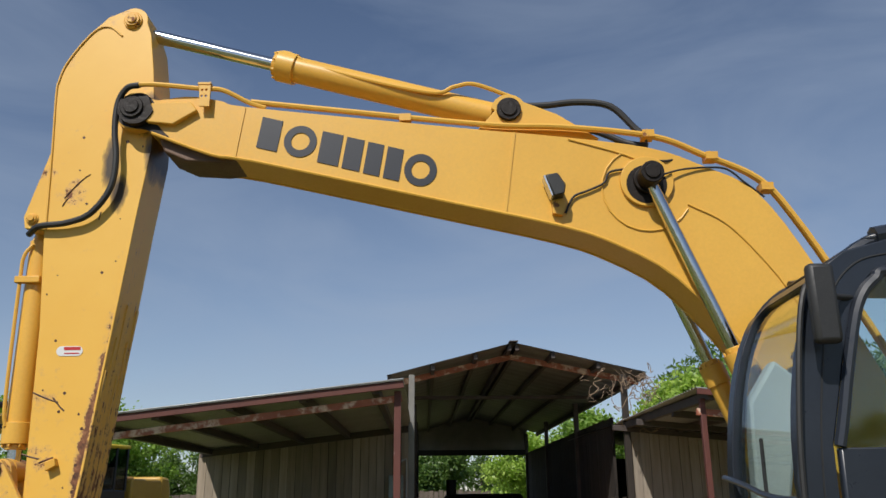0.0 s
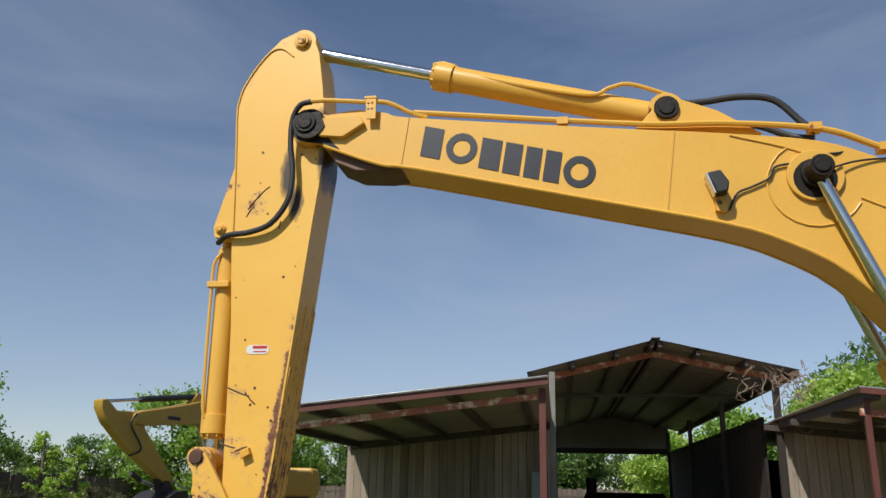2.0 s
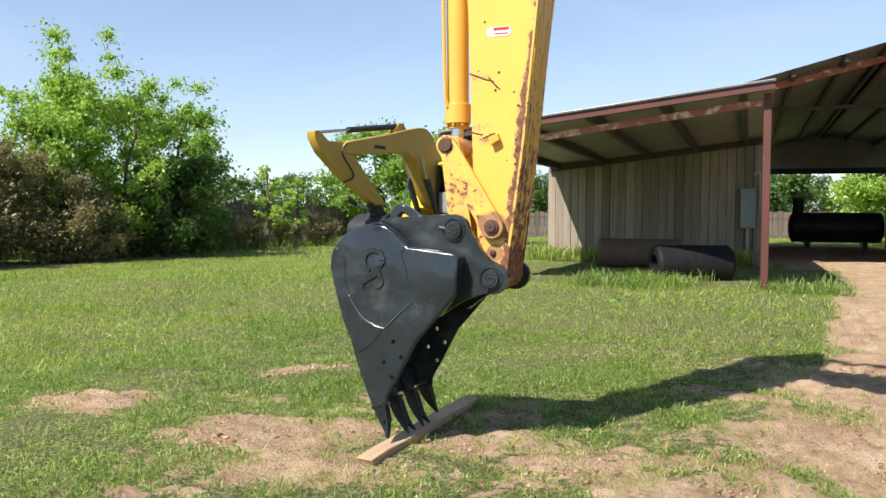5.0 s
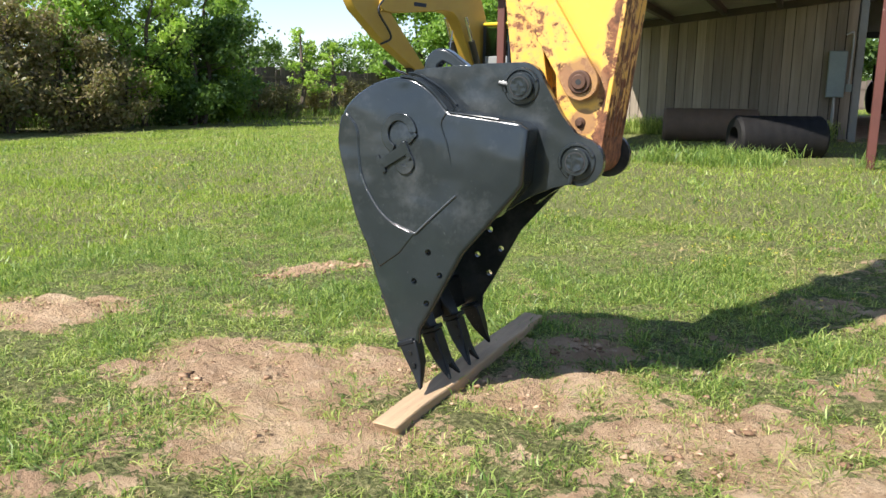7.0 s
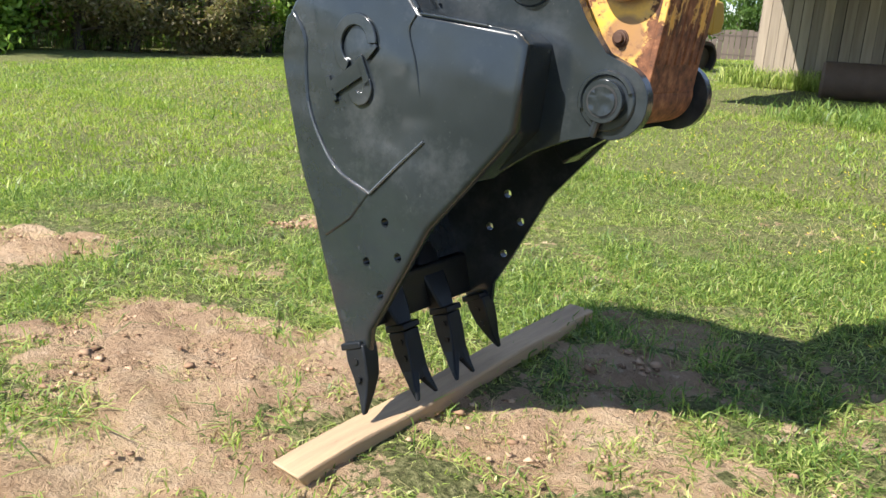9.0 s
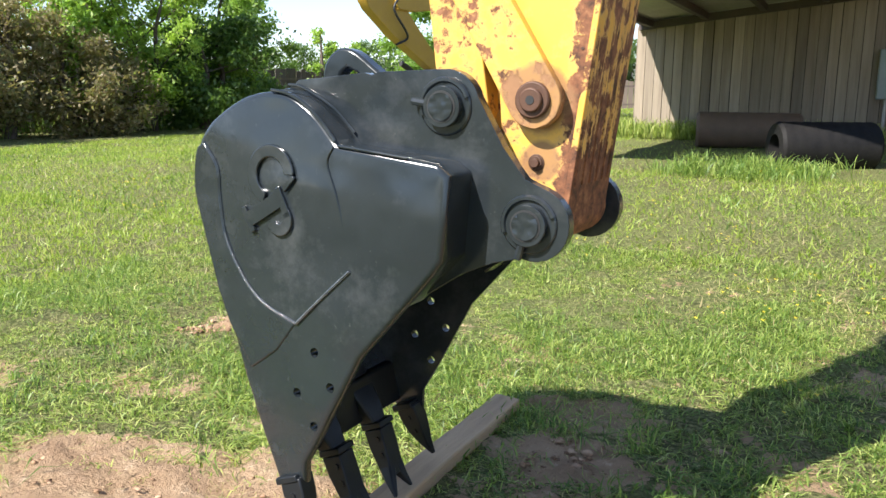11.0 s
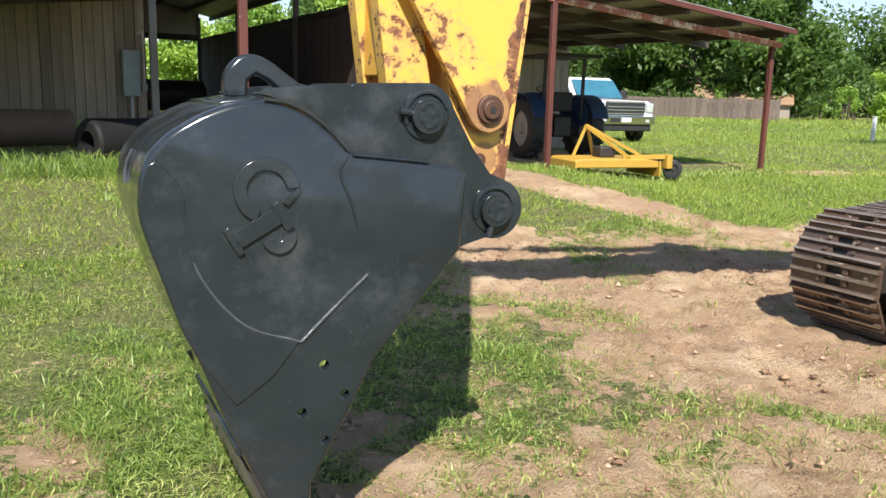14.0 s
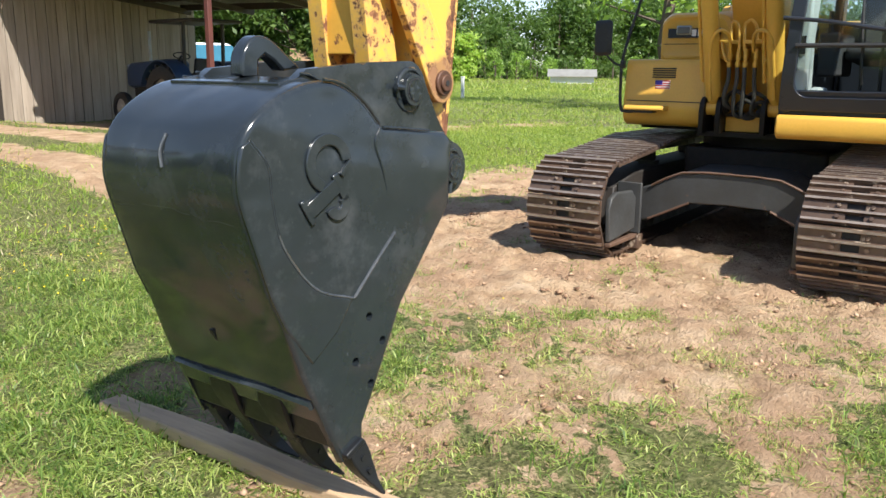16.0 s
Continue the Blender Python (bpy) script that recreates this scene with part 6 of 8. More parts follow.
for s in (-1, 1):
    side_bm = plated(side_out, s * (W - 0.03), s * W, HOLES)
    rim_edges = [e for e in side_bm.edges if all(abs(v.co.y - s * W) < 1e-5 for v in e.verts) and e.is_manifold and e.calc_face_angle() > 1.0 and min(math.hypot(e.verts[0].co.x - hx, e.verts[0].co.z - hz) for hx, hz, hr in HOLES) > 0.02]
    bmesh.ops.bevel(side_bm, geom=rim_edges, offset=0.017, segments=4, profile=0.5, affect="EDGES")
    part("side_plate", side_bm, BUCKET, bucket)
    # a crescent wear plate over the round back corner, welded along its inner edge
    inner_line = [(-0.974, 1.197), (-0.920, 1.128), (-0.912, 1.04), (-0.883, 0.909), (-0.775, 0.773), (-0.628, 0.715)]
    outer_line = [p for p in back if 0.56 < p[1] < 1.19 and p[0] < -0.84]
    crescent = [(x * BX, z) for x, z in curve2(inner_line, 4) + [(-0.70, 0.625), (-0.80, 0.555)]] + [(x + 0.001, z) for x, z in outer_line[::-1]]
    part("wear_plate", plated(crescent, s * (W - 0.012), s * (W + 0.004)), BUCKET, bucket, "raised black wear plate", bevel=0.006)
    wear_in = curve2(inner_line, 4)
    wear_in = [(x * BX, z) for x, z in wear_in]
    bead = bmesh.new()
    tube(bead, [(x, s * (W + 0.002), z) for x, z in wear_in if z < 0.95], 0.004, 7, 2)
    part("weld_bead", bead, WELD, bucket, "bright weld bead along the wear plate")
    part("weld_bead", tube(bmesh.new(), [(x, s * W, z) for x, z in wear_in if z > 0.92], 0.004, 7, 2), BUCKET, bucket)
    part("weld_bead", tube(bmesh.new(), [(-0.62, s * (W + 0.003), 0.715), (-0.53, s * (W + 0.002), 0.80), (-0.435, s * (W + 0.001), 0.885)], 0.005, 7, 4), WELD, bucket)
    part("weld_bead", tube(bmesh.new(), [(-0.49, s * (W + 0.001), 1.203), (-0.51, s * (W + 0.001), 1.16), (-0.48, s * (W + 0.001), 1.08), (-0.455, s * (W - 0.004), 0.98)], 0.0035, 7, 4), BUCKET, bucket)
    # the cheek: a box from the side plate in to the ear
    cheek = [(-0.60, 1.300), (-0.555, 1.272), (-0.51, 1.236), (-0.472, 1.2065), (-0.18, 1.176), (-0.142, 1.15), (-0.16, 0.94), (-0.19, 0.905), (-0.30, 0.79), (-0.42, 0.95), (-0.60, 1.20)]
    part("cheek_box", plated(cheek, s * 0.19, s * (W - 0.004)), BUCKET, bucket, bevel=0.008)
    top_bead = bmesh.new()
    tube(top_bead, [(-0.475, s * (W + 0.0), 1.2065), (-0.40, s * W, 1.200), (-0.26, s * W, 1.186)], 0.0038, 7, 4)
    tube(top_bead, [(-0.49, s * 0.226, 1.235), (-0.56, s * 0.226, 1.30), (-0.66, s * 0.226, 1.352), (-0.71, s * 0.226, 1.36)], 0.004, 7, 4)
    tube(top_bead, [(x * BX, s * (W - 0.002), z + 0.003) for x, z in ((-0.49, 1.215), (-0.535, 1.262), (-0.59, 1.305), (-0.65, 1.333), (-0.71, 1.342))], 0.005, 7, 3)
    part("weld_bead", top_bead, BUCKET, bucket)
    ear = [(-0.78, 1.325), (-0.71, 1.352), (-0.68, 1.372), (-0.46, 1.392), (-0.44, 1.385), (-0.42, 1.394)] + arc(PIN1[0], PIN1[1], 0.092, 95, 15, 8) + [(-0.06, 1.215), (0.0, 1.14)] \
        + arc(PIN2[0] + 0.01, PIN2[1], 0.092, 60, -110, 12) + [(-0.08, 0.925), (-0.17, 0.885), (-0.30, 0.80), (-0.5, 1.1), (-0.66, 1.28)]
    part("ear_plate", plated(ear, s * 0.185, s * 0.220), BUCKET, bucket, bevel=0.006)
    for c, lug_at in ((PIN1, 172), (PIN2, 255)):
        fl = bmesh.new()
        rod(fl, (c[0], s * 0.215, c[1]), (c[0], s * 0.226, c[1]), 0.073, n=32)
        part("pin_flange", fl, BUCKET, bucket, "welded black pin flange", bevel=0.005)
        ring_bm = bmesh.new()
        tube(ring_bm, [(x, s * 0.226, z) for x, z in arc(c[0], c[1], 0.066, 20, 200, 18)], 0.008, 7, 1)
        part("weld_bead", ring_bm, BUCKET, bucket)
        collar = bmesh.new()
        plate(collar, arc(c[0], c[1], 0.051, 0, 348, 29), s * 0.222, s * 0.247)
        col_ob = part("pin_collar", collar, BUCKET, bucket, "black collar round the pin end", bevel=0.004)
        part("collar_groove", rod(bmesh.new(), (c[0], s * 0.2475, c[1]), (c[0], s * 0.2485, c[1]), 0.0395, n=32), RUBBER, col_ob, "dark groove round the pin end")
        cap = bmesh.new()
        bmesh.ops.create_grid(cap, x_segments=9, y_segments=9, size=0.034)
        for v_ in cap.verts:
            u_, w_ = v_.co.x / 0.034, v_.co.y / 0.034
            f_ = 1.0 / max(1.0, math.hypot(u_, w_) / max(abs(u_), abs(w_), 1e-6))
            v_.co = Vector((c[0] + v_.co.x * f_, s * (0.2515 + 0.0035 * noise.noise(Vector((u_ * 3.1, w_ * 3.1, c[0] * 40)))), c[1] + v_.co.y * f_))
        ext = bmesh.ops.extrude_face_region(cap, geom=cap.faces[:])["geom"]
        bmesh.ops.translate(cap, vec=(0, -s * 0.006, 0), verts=[g for g in ext if isinstance(g, bmesh.types.BMVert)])
        part("bucket_pin", cap, BUCKET, bucket, "rough black painted pin end")
        a_ = radians(lug_at)
        part("keeper_bolt", rod(bmesh.new(), (c[0] + 0.045 * math.cos(a_), s * 0.236, c[1] + 0.045 * math.sin(a_)), (c[0] + 0.088 * math.cos(a_), s * 0.236, c[1] + 0.088 * math.sin(a_)), 0.010, n=8), BUCKET, bucket)
part("torque_tube", skin(bmesh.new(), curve2([(-0.75, 1.31), (-0.55, 1.245), (-0.42, 1.15), (-0.34, 1.0), (-0.30, 0.86)], 4), -0.19, 0.19, 0.03), BUCKET, bucket)
part("back_strip", skin(bmesh.new(), [(-0.80, 1.336), (-0.71, 1.350), (-0.62, 1.325)], -0.235, 0.235, 0.016), BUCKET, bucket, bevel=0.003)
# lifting eye
eye_line = curve2([(-0.745, 1.35), (-0.738, 1.415), (-0.695, 1.462), (-0.635, 1.46), (-0.56, 1.41), (-0.51, 1.375)], 4)
part("lifting_eye", plated(eye_line + [(-0.585, 1.365), (-0.62, 1.395), (-0.655, 1.412), (-0.678, 1.395), (-0.68, 1.35)], -0.028, 0.028), BUCKET, bucket, bevel=0.014)
# lip and teeth
lipb = bmesh.new()
plate(lipb, [(-0.756, 0.40), (-0.708, 0.262), (-0.684, 0.258), (-0.712, 0.40)], -W + 0.01, W - 0.01)
# the lip plate takes the darkened black too, as shade
part("lip_plate", lipb, TOOTH, bucket, bevel=0.008)
bead_x = -0.782
part("cross_bead", tube(bmesh.new(), [(bead_x, -W + 0.02, 0.425), (bead_x - 0.003, -0.1, 0.43), (bead_x, 0.12, 0.424), (bead_x, W - 0.02, 0.428)], 0.015, 8, 4), BUCKET, bucket, "thick black weld across the back")


def taper(bm, rows):
    """Joins boxes given by (x, y, z, half width, half thickness, lean) into one tapering bar."""
    vs = []
    for x, y, z, hw, ht, lean in rows:
        vs.append([bm.verts.new((x + a * ht, y + b * hw, z + a * lean * ht)) for a, b in ((-1, -1), (1, -1), (1, 1), (-1, 1))])
    for a, b in zip(vs, vs[1:]):
        for k in range(4):
            bm.faces.new((a[k], a[(k + 1) % 4], b[(k + 1) % 4], b[k]))
    bm.faces.new(vs[0]), bm.faces.new(vs[-1])
    return bm


for y, tip_y in ((-0.325, -0.388), (-0.117, -0.137), (0.112, 0.070), (0.300, 0.335)):
    inner_ad = abs(y) < 0.2
    w_ = 0.036 if inner_ad else 0.031
    dy = tip_y - y
    if inner_ad:
        ad = taper(bmesh.new(), [(-0.775, y, 0.46, 0.052, 0.010, 0.1), (-0.738, y, 0.37, 0.060, 0.028, 0.15), (-0.698, y, 0.30, 0.048, 0.034, 0.25), (-0.660, y, 0.245, 0.031, 0.028, 0.35), (-0.630, y, 0.195, 0.028, 0.022, 0.35)])
        part("tooth_adapter", ad, TOOTH, bucket, "black tooth adapter", bevel=0.008)
        # a forked tooth: a square socket with two splayed points
        th = taper(bmesh.new(), [(-0.648, y, 0.240, w_, 0.033, 0.4), (-0.622, y + 0.15 * dy, 0.185, w_ * 1.02, 0.031, 0.4), (-0.590, y + 0.4 * dy, 0.132, w_ * 1.05, 0.023, 0.4), (-0.566, y + 0.6 * dy, 0.100, w_ * 1.15, 0.016, 0.4)])
        for k in (-1, 1):
            taper(th, [(-0.588, y + 0.4 * dy + k * 0.019, 0.132, 0.019, 0.021, 0.4), (-0.558, y + 0.7 * dy + k * 0.031, 0.094, 0.015, 0.014, 0.4), (-0.520, tip_y + k * 0.047, 0.058, 0.007, 0.005, 0.4)])
    else:
        # a single bladed corner tooth with a curved inner edge
        th = taper(bmesh.new(), [(-0.642, y, 0.258, w_, 0.036, 0.3), (-0.624, y + 0.1 * dy, 0.214, w_, 0.036, 0.3), (-0.602, y + 0.2 * dy, 0.166, w_ * 0.9, 0.028, 0.3), (-0.582, y + 0.5 * dy, 0.122, w_ * 0.65, 0.016, 0.3), (-0.559, tip_y, 0.074, w_ * 0.3, 0.005, 0.3)])
    tooth = part("tooth", th, TOOTH, bucket, "black forked tooth with worn tips" if inner_ad else "black corner tooth with worn tip", bevel=0.005)
    part("socket_rim", taper(bmesh.new(), [(-0.655, y, 0.262, w_ + 0.003, 0.037, 0.4), (-0.647, y, 0.243, w_ + 0.005, 0.038, 0.4)]), TOOTH, tooth, bevel=0.004)
    for px_, pz_, u_ in ((-0.624, 0.214, 0.1), (-0.602, 0.166, 0.25)):
        part("tooth_pin", rod(bmesh.new(), (px_, y + u_ * dy - w_ - 0.005, pz_), (px_, y + u_ * dy + w_ + 0.005, pz_), 0.010, n=8), TOOTH, tooth)
# welded emblem: plain raised plates, an open ring, a bar and a half ring


def ring_plate(cx, cz, r0, r1, a0, a1):
    return plated(arc(cx, cz, r1, a0, a1, 22) + arc(cx, cz, r0, a1, a0, 18), -W - 0.010, -W + 0.002)


def bar_plate(p, q, w):
    d = (Vector(q) - Vector(p)).normalized()
    n = Vector((-d.y, d.x)) * w / 2
    return plated([tuple(Vector(p) + n), tuple(Vector(q) + n), tuple(Vector(q) - n), tuple(Vector(p) - n)], -W - 0.010, -W + 0.002)


for bm_ in (ring_plate(-0.703, 1.118, 0.050, 0.084, 4, 250), bar_plate((-0.658, 1.080), (-0.620, 1.120), 0.014), bar_plate((-0.786, 0.990), (-0.672, 1.056), 0.044),
            bar_plate((-0.808, 1.024), (-0.768, 0.956), 0.018), bar_plate((-0.684, 1.086), (-0.640, 1.006), 0.024), ring_plate(-0.674, 1.000, 0.012, 0.046, 40, -160)):
    part("emblem_shape", bm_, BUCKET, bucket, "raised black welded emblem plate", bevel=0.003)
for x, z, l in ((-0.868, 0.70, 0.07), (-0.836, 0.585, 0.045)):
    part("gouge", beam(bmesh.new(), (x - 0.020, 0.03, z + l / 2), (x + 0.006, 0.03, z - l / 2), 0.012, 0.010), RUBBER, bucket, "dark gouge in the back plate")
# old weld repairs across the back: a ragged crack and a short scar
rw = random.Random(12)
crack = [(y_, 0.985 + 0.010 * math.sin(9 * y_ + 1) + rw.uniform(-0.006, 0.006)) for y_ in np.linspace(-0.255, 0.27, 16)]
for piece in (crack[:4], crack[5:12], crack[12:]):
    part("weld_scar", tube(bmesh.new(), [(float(np.interp(z_, [p[1] for p in back[::-1]], [p[0] for p in back[::-1]])) + 0.002, y_, z_) for y_, z_ in piece], 0.0022, 6, 3), TOOTH, bucket, "ragged weld scar on the back plate")
part("weld_scar", tube(bmesh.new(), [(-0.988, 0.005, 1.20), (-1.006, 0.012, 1.155), (-1.010, 0.004, 1.11)], 0.005, 6, 4), WELD, bucket, "bright short scar on the back plate")

# the shell widens towards its mouth
for ob_ in [bucket, *bucket.children]:
    if ob_.name.split(".")[0] in ("tooth", "socket_rim", "weld_scar", "gouge", "tooth_adapter", "bucket_pin", "pin_collar", "pin_flange", "keeper_bolt", "ear_plate", "torque_tube", "back_strip"):
        continue
    for v_ in ob_.data.vertices:
        if abs(v_.co.y) > 0.24:
            dist = ((v_.co.x + 0.142) * 0.891 - (v_.co.z - 1.15) * 0.4535) * -1.0
            v_.co.y += (0.038 - 0.060 * dist if v_.co.y < 0 else 0.040 - 0.075 * dist) * math.copysign(1.0, v_.co.y)

# undercarriage
SHOE = bmesh.new()
box(SHOE, -0.088, 0.088, -0.30, -0.052, -0.012, 0.006)
box(SHOE, -0.088, 0.088, 0.052, 0.30, -0.012, 0.006)
for x_, w_ in ((-0.075, 0.013), (0.0, 0.014), (0.075, 0.013)):
    box(SHOE, x_ - w_, x_ + w_, -0.053, 0.053, -0.012, 0.006)
for gx_ in (-0.072, 0.0, 0.072):
    plate(SHOE, [(gx_ - 0.013, 0.004), (gx_ + 0.013, 0.004), (gx_ + 0.008, 0.028), (gx_ - 0.008, 0.028)], -0.295, 0.295)
for bx_ in (-0.036, 0.036):
    for by_ in (-0.095, 0.095):
        rod(SHOE, (bx_, by_, 0.004), (bx_, by_, 0.020), 0.014, n=6)
bmesh.ops.recalc_face_normals(SHOE, faces=SHOE.faces)
for f in SHOE.faces:
    f.material_index = 1 if f.calc_center_median().z > 0.0265 else 0
shoe_me = bpy.data.meshes.new("track_shoe")
SHOE.to_mesh(shoe_me)
SHOE.free()
shoe_me.materials.append(TRACK_STEEL)
shoe_me.materials.append(SHOE_EDGE)
LINKB = bmesh.new()
box(LINKB, -0.085, 0.085, -0.107, 0.107, -0.10, -0.012)
link_me = bpy.data.meshes.new("chain_link")
LINKB.to_mesh(link_me)
LINKB.free()
link_me.materials.append(FRAME_STEEL)


def track_loop(x0, x1, r0, r1, zc0, zc1, mid):
    pts = arc(x0, zc0, r0, 270, 115, 16) + [(mid, zc1 + r1 + 0.02)] + arc(x1, zc1, r1, 90, -90, 16)
    P = [Vector(p) for p in pts] + [Vector(pts[0])]
    length = sum((b - a).length for a, b in zip(P, P[1:]))
    n = round(length / 0.182)
    out, i, used = [], 0, 0.0
    for k in range(n):
        s_ = length * k / n
        while used + (P[i + 1] - P[i]).length < s_:
            used += (P[i + 1] - P[i]).length
            i += 1
        d = (P[i + 1] - P[i]).normalized()
        out.append((P[i] + d * (s_ - used), math.atan2(d.y, d.x)))
    return out


for yc in (0.836, -1.094):
    s = 1 if yc > 0 else -1
    fr = bmesh.new()
    plate(fr, [(3.42, 0.20), (3.50, 0.50), (3.9, 0.58), (6.2, 0.60), (6.6, 0.50), (6.6, 0.22), (6.2, 0.14), (3.6, 0.12)], yc - 0.16, yc + 0.16)
    track = part("track", fr, FRAME_STEEL, ex, "crawler track with rusty worn steel shoes", bevel=0.012)
    for p, a in track_loop(3.31, 6.75, 0.345, 0.375, 0.375, 0.415, 4.45):
        sh = new("track_shoe", shoe_me)
        sh.parent = track
        sh.matrix_basis = Matrix.Translation((p.x, yc, p.y)) @ Matrix.Rotation(-a, 4, "Y")
        ln = new("chain_link", link_me)
        ln.parent = track
        ln.matrix_basis = sh.matrix_basis
    part("idler_wheel", rod(bmesh.new(), (3.31, yc - 0.10, 0.375), (3.31, yc + 0.10, 0.375), 0.235, n=32), FRAME_STEEL, track, bevel=0.02)
    part("sprocket", rod(bmesh.new(), (6.75, yc - 0.05, 0.415), (6.75, yc + 0.05, 0.415), 0.265, n=22), FRAME_STEEL, track, bevel=0.02)
    for rx in (3.95, 4.4, 4.85, 5.3, 5.75, 6.2):
        part("track_roller", rod(bmesh.new(), (rx, yc - 0.13, 0.205), (rx, yc + 0.13, 0.205), 0.085, n=20), FRAME_STEEL, track)
    for rx in (4.45, 5.6):
        part("carrier_roller", rod(bmesh.new(), (rx, yc - 0.09, 0.655), (rx, yc + 0.09, 0.655), 0.06, n=18), FRAME_STEEL, track)
        part("roller_bracket", boxed(rx - 0.06, rx + 0.06, yc - 0.12, yc + 0.02, 0.52, 0.62), FRAME_STEEL, track)
    inner = yc - s * 0.318
    part("idler_guard", plated([(3.06, 0.15), (3.035, 0.40), (3.07, 0.48), (3.16, 0.51), (3.44, 0.495), (3.52, 0.43), (3.52, 0.19)], inner - s * 0.02, inner + s * 0.02), GUARD_STEEL, track, "worn grey steel guard plate", bevel=0.012)
    part("guard_flange", boxed(3.545, 3.575, min(inner - s * 0.045, inner + s * 0.15), max(inner - s * 0.045, inner + s * 0.15), 0.15, 0.54), GUARD_STEEL, track, "worn steel flange", bevel=0.006)
    part("guide_lug", boxed(3.06, 3.60, min(inner - s * 0.03, inner + s * 0.02), max(inner - s * 0.03, inner + s * 0.02), 0.115, 0.145), RUST_EDGE, track, bevel=0.006)
    part("guide_block", boxed(3.52, 3.62, min(inner - s * 0.05, inner + s * 0.1), max(inner - s * 0.05, inner + s * 0.1), 0.03, 0.14), TRACK_STEEL, track, bevel=0.008)
YC = -0.129


def cross_beam(x0, x1, name):
    """A bridge-shaped beam between the track frames."""
    half = [(0.72, 0.20), (0.72, 0.47), (0.60, 0.50), (0.36, 0.62), (0.0, 0.635)]
    low = [(0.0, 0.40), (0.30, 0.39), (0.62, 0.235)]
    line = half + [(-y, z) for y, z in half[-2::-1]] + [(-y, z) for y, z in low[::-1]] + low[1:]
    bm = bmesh.new()
    a = [bm.verts.new((x0 + 0.05 * (0.62 - z), YC + y, z)) for y, z in line]
    b = [bm.verts.new((x1, YC + y * 0.9, z + 0.03)) for y, z in line]
    n = len(line)
    for k in range(n):
        bm.faces.new((a[k], a[(k + 1) % n], b[(k + 1) % n], b[k]))
    bm.faces.new(a), bm.faces.new(b)
    return part(name, bm, GUARD_STEEL, ex, "grimy steel beam between the tracks", bevel=0.010)


front_beam = cross_beam(3.74, 4.6, "cross_beam")
cross_beam(6.2, 5.4, "cross_beam")
for sy in (1, -1):
    part("beam_edge", tube(bmesh.new(), [(3.738, YC + sy * 0.60, 0.503), (3.735, YC + sy * 0.36, 0.622), (3.735, YC, 0.637)], 0.010, 6, 2), RUST_EDGE, front_beam, "rusty worn edge")
    part("beam_edge", tube(bmesh.new(), [(3.755, YC + sy * 0.62, 0.235), (3.748, YC + sy * 0.30, 0.392)], 0.010, 6, 2), RUST_EDGE, front_beam, "rusty worn edge")
# black colour stands in for the deep shade under the upper body
part("carbody", boxed(4.3, 5.7, -0.68, 0.42, 0.44, 0.78), GREASE_SHADE, ex, "steel car body between the tracks, blackened for the shade there", bevel=0.02)
part("swing_bearing", rod(bmesh.new(), (5.0, -0.13, 0.76), (5.0, -0.13, 0.93), 0.60, n=40), GREASE_SHADE, ex, bevel=0.01)

# upper body


def loft(rows, r, n=5):
    """Rounded boxes: each row is (x, y0, y1, z0, z1), joined front to back."""
    bm = bmesh.new()
    rings = []
    for x, y0, y1, z0, z1 in rows:
        ring_pts = []
        for cy, cz, a0 in ((y1 - r, z1 - r, 0), (y0 + r, z1 - r, 90), (y0 + r * 0.4, z0 + r * 0.4, 180), (y1 - r * 0.4, z0 + r * 0.4, 270)):
            rr = r if a0 < 180 else r * 0.4
            ring_pts += [(cy + rr * math.cos(radians(a0 + 90 * k / n)), cz + rr * math.sin(radians(a0 + 90 * k / n))) for k in range(n + 1)]
        rings.append([bm.verts.new((x, y, z)) for y, z in ring_pts])
    m_ = len(rings[0])
    for a, b in zip(rings, rings[1:]):
        for k in range(m_):
            bm.faces.new((a[k], a[(k + 1) % m_], b[(k + 1) % m_], b[k]))
    bm.faces.new(rings[0]), bm.faces.new(rings[-1])
    return bm


# the deck is blackened the same way, for the shade beneath it
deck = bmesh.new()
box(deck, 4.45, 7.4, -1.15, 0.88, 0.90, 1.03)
part("upper_frame", deck, GREASE_SHADE, ex, bevel=0.015)
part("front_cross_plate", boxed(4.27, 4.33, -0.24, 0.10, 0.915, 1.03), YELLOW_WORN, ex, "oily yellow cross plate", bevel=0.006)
part("front_sill", boxed(4.20, 4.60, -0.40, 0.30, 0.875, 0.912), GREASE_SHADE, ex, "greasy black sill")
tool = bmesh.new()
plate(tool, curve2([(4.46, 0.925), (4.34, 0.93), (4.27, 0.955), (4.235, 1.0), (4.225, 1.06), (4.225, 1.10)], 3) + [(4.233, 1.135), (4.262, 1.42)] + curve2([(4.268, 1.44), (4.285, 1.465), (4.32, 1.475)], 3) + [(5.2, 1.485), (5.2, 0.925)], 0.262, 0.955)
toolbox = part("toolbox", tool, YELLOW, ex, "yellow front toolbox with a vent and a small flag sticker", bevel=0.035)
part("lid_seam", tube(bmesh.new(), [(4.231, 0.93, 1.137), (4.231, 0.60, 1.135), (4.231, 0.29, 1.133)], 0.004, 6, 2), DARK_METAL, toolbox)
part("step", plated([(4.10, 1.062), (4.10, 1.085), (4.12, 1.102), (4.24, 1.102), (4.24, 1.062)], 0.56, 0.90), YELLOW, toolbox, bevel=0.010)
part("step_shadow_plate", boxed(4.13, 4.24, 0.66, 0.93, 1.040, 1.060), DARK_METAL, toolbox)
for k in range(5):
    zz = 1.325 + 0.0175 * k
    part("vent_slot", boxed(4.2475 - 0.004 + (zz - 1.325) * 0.10, 4.275, 0.525, 0.72, zz, zz + 0.009), RUBBER, toolbox)
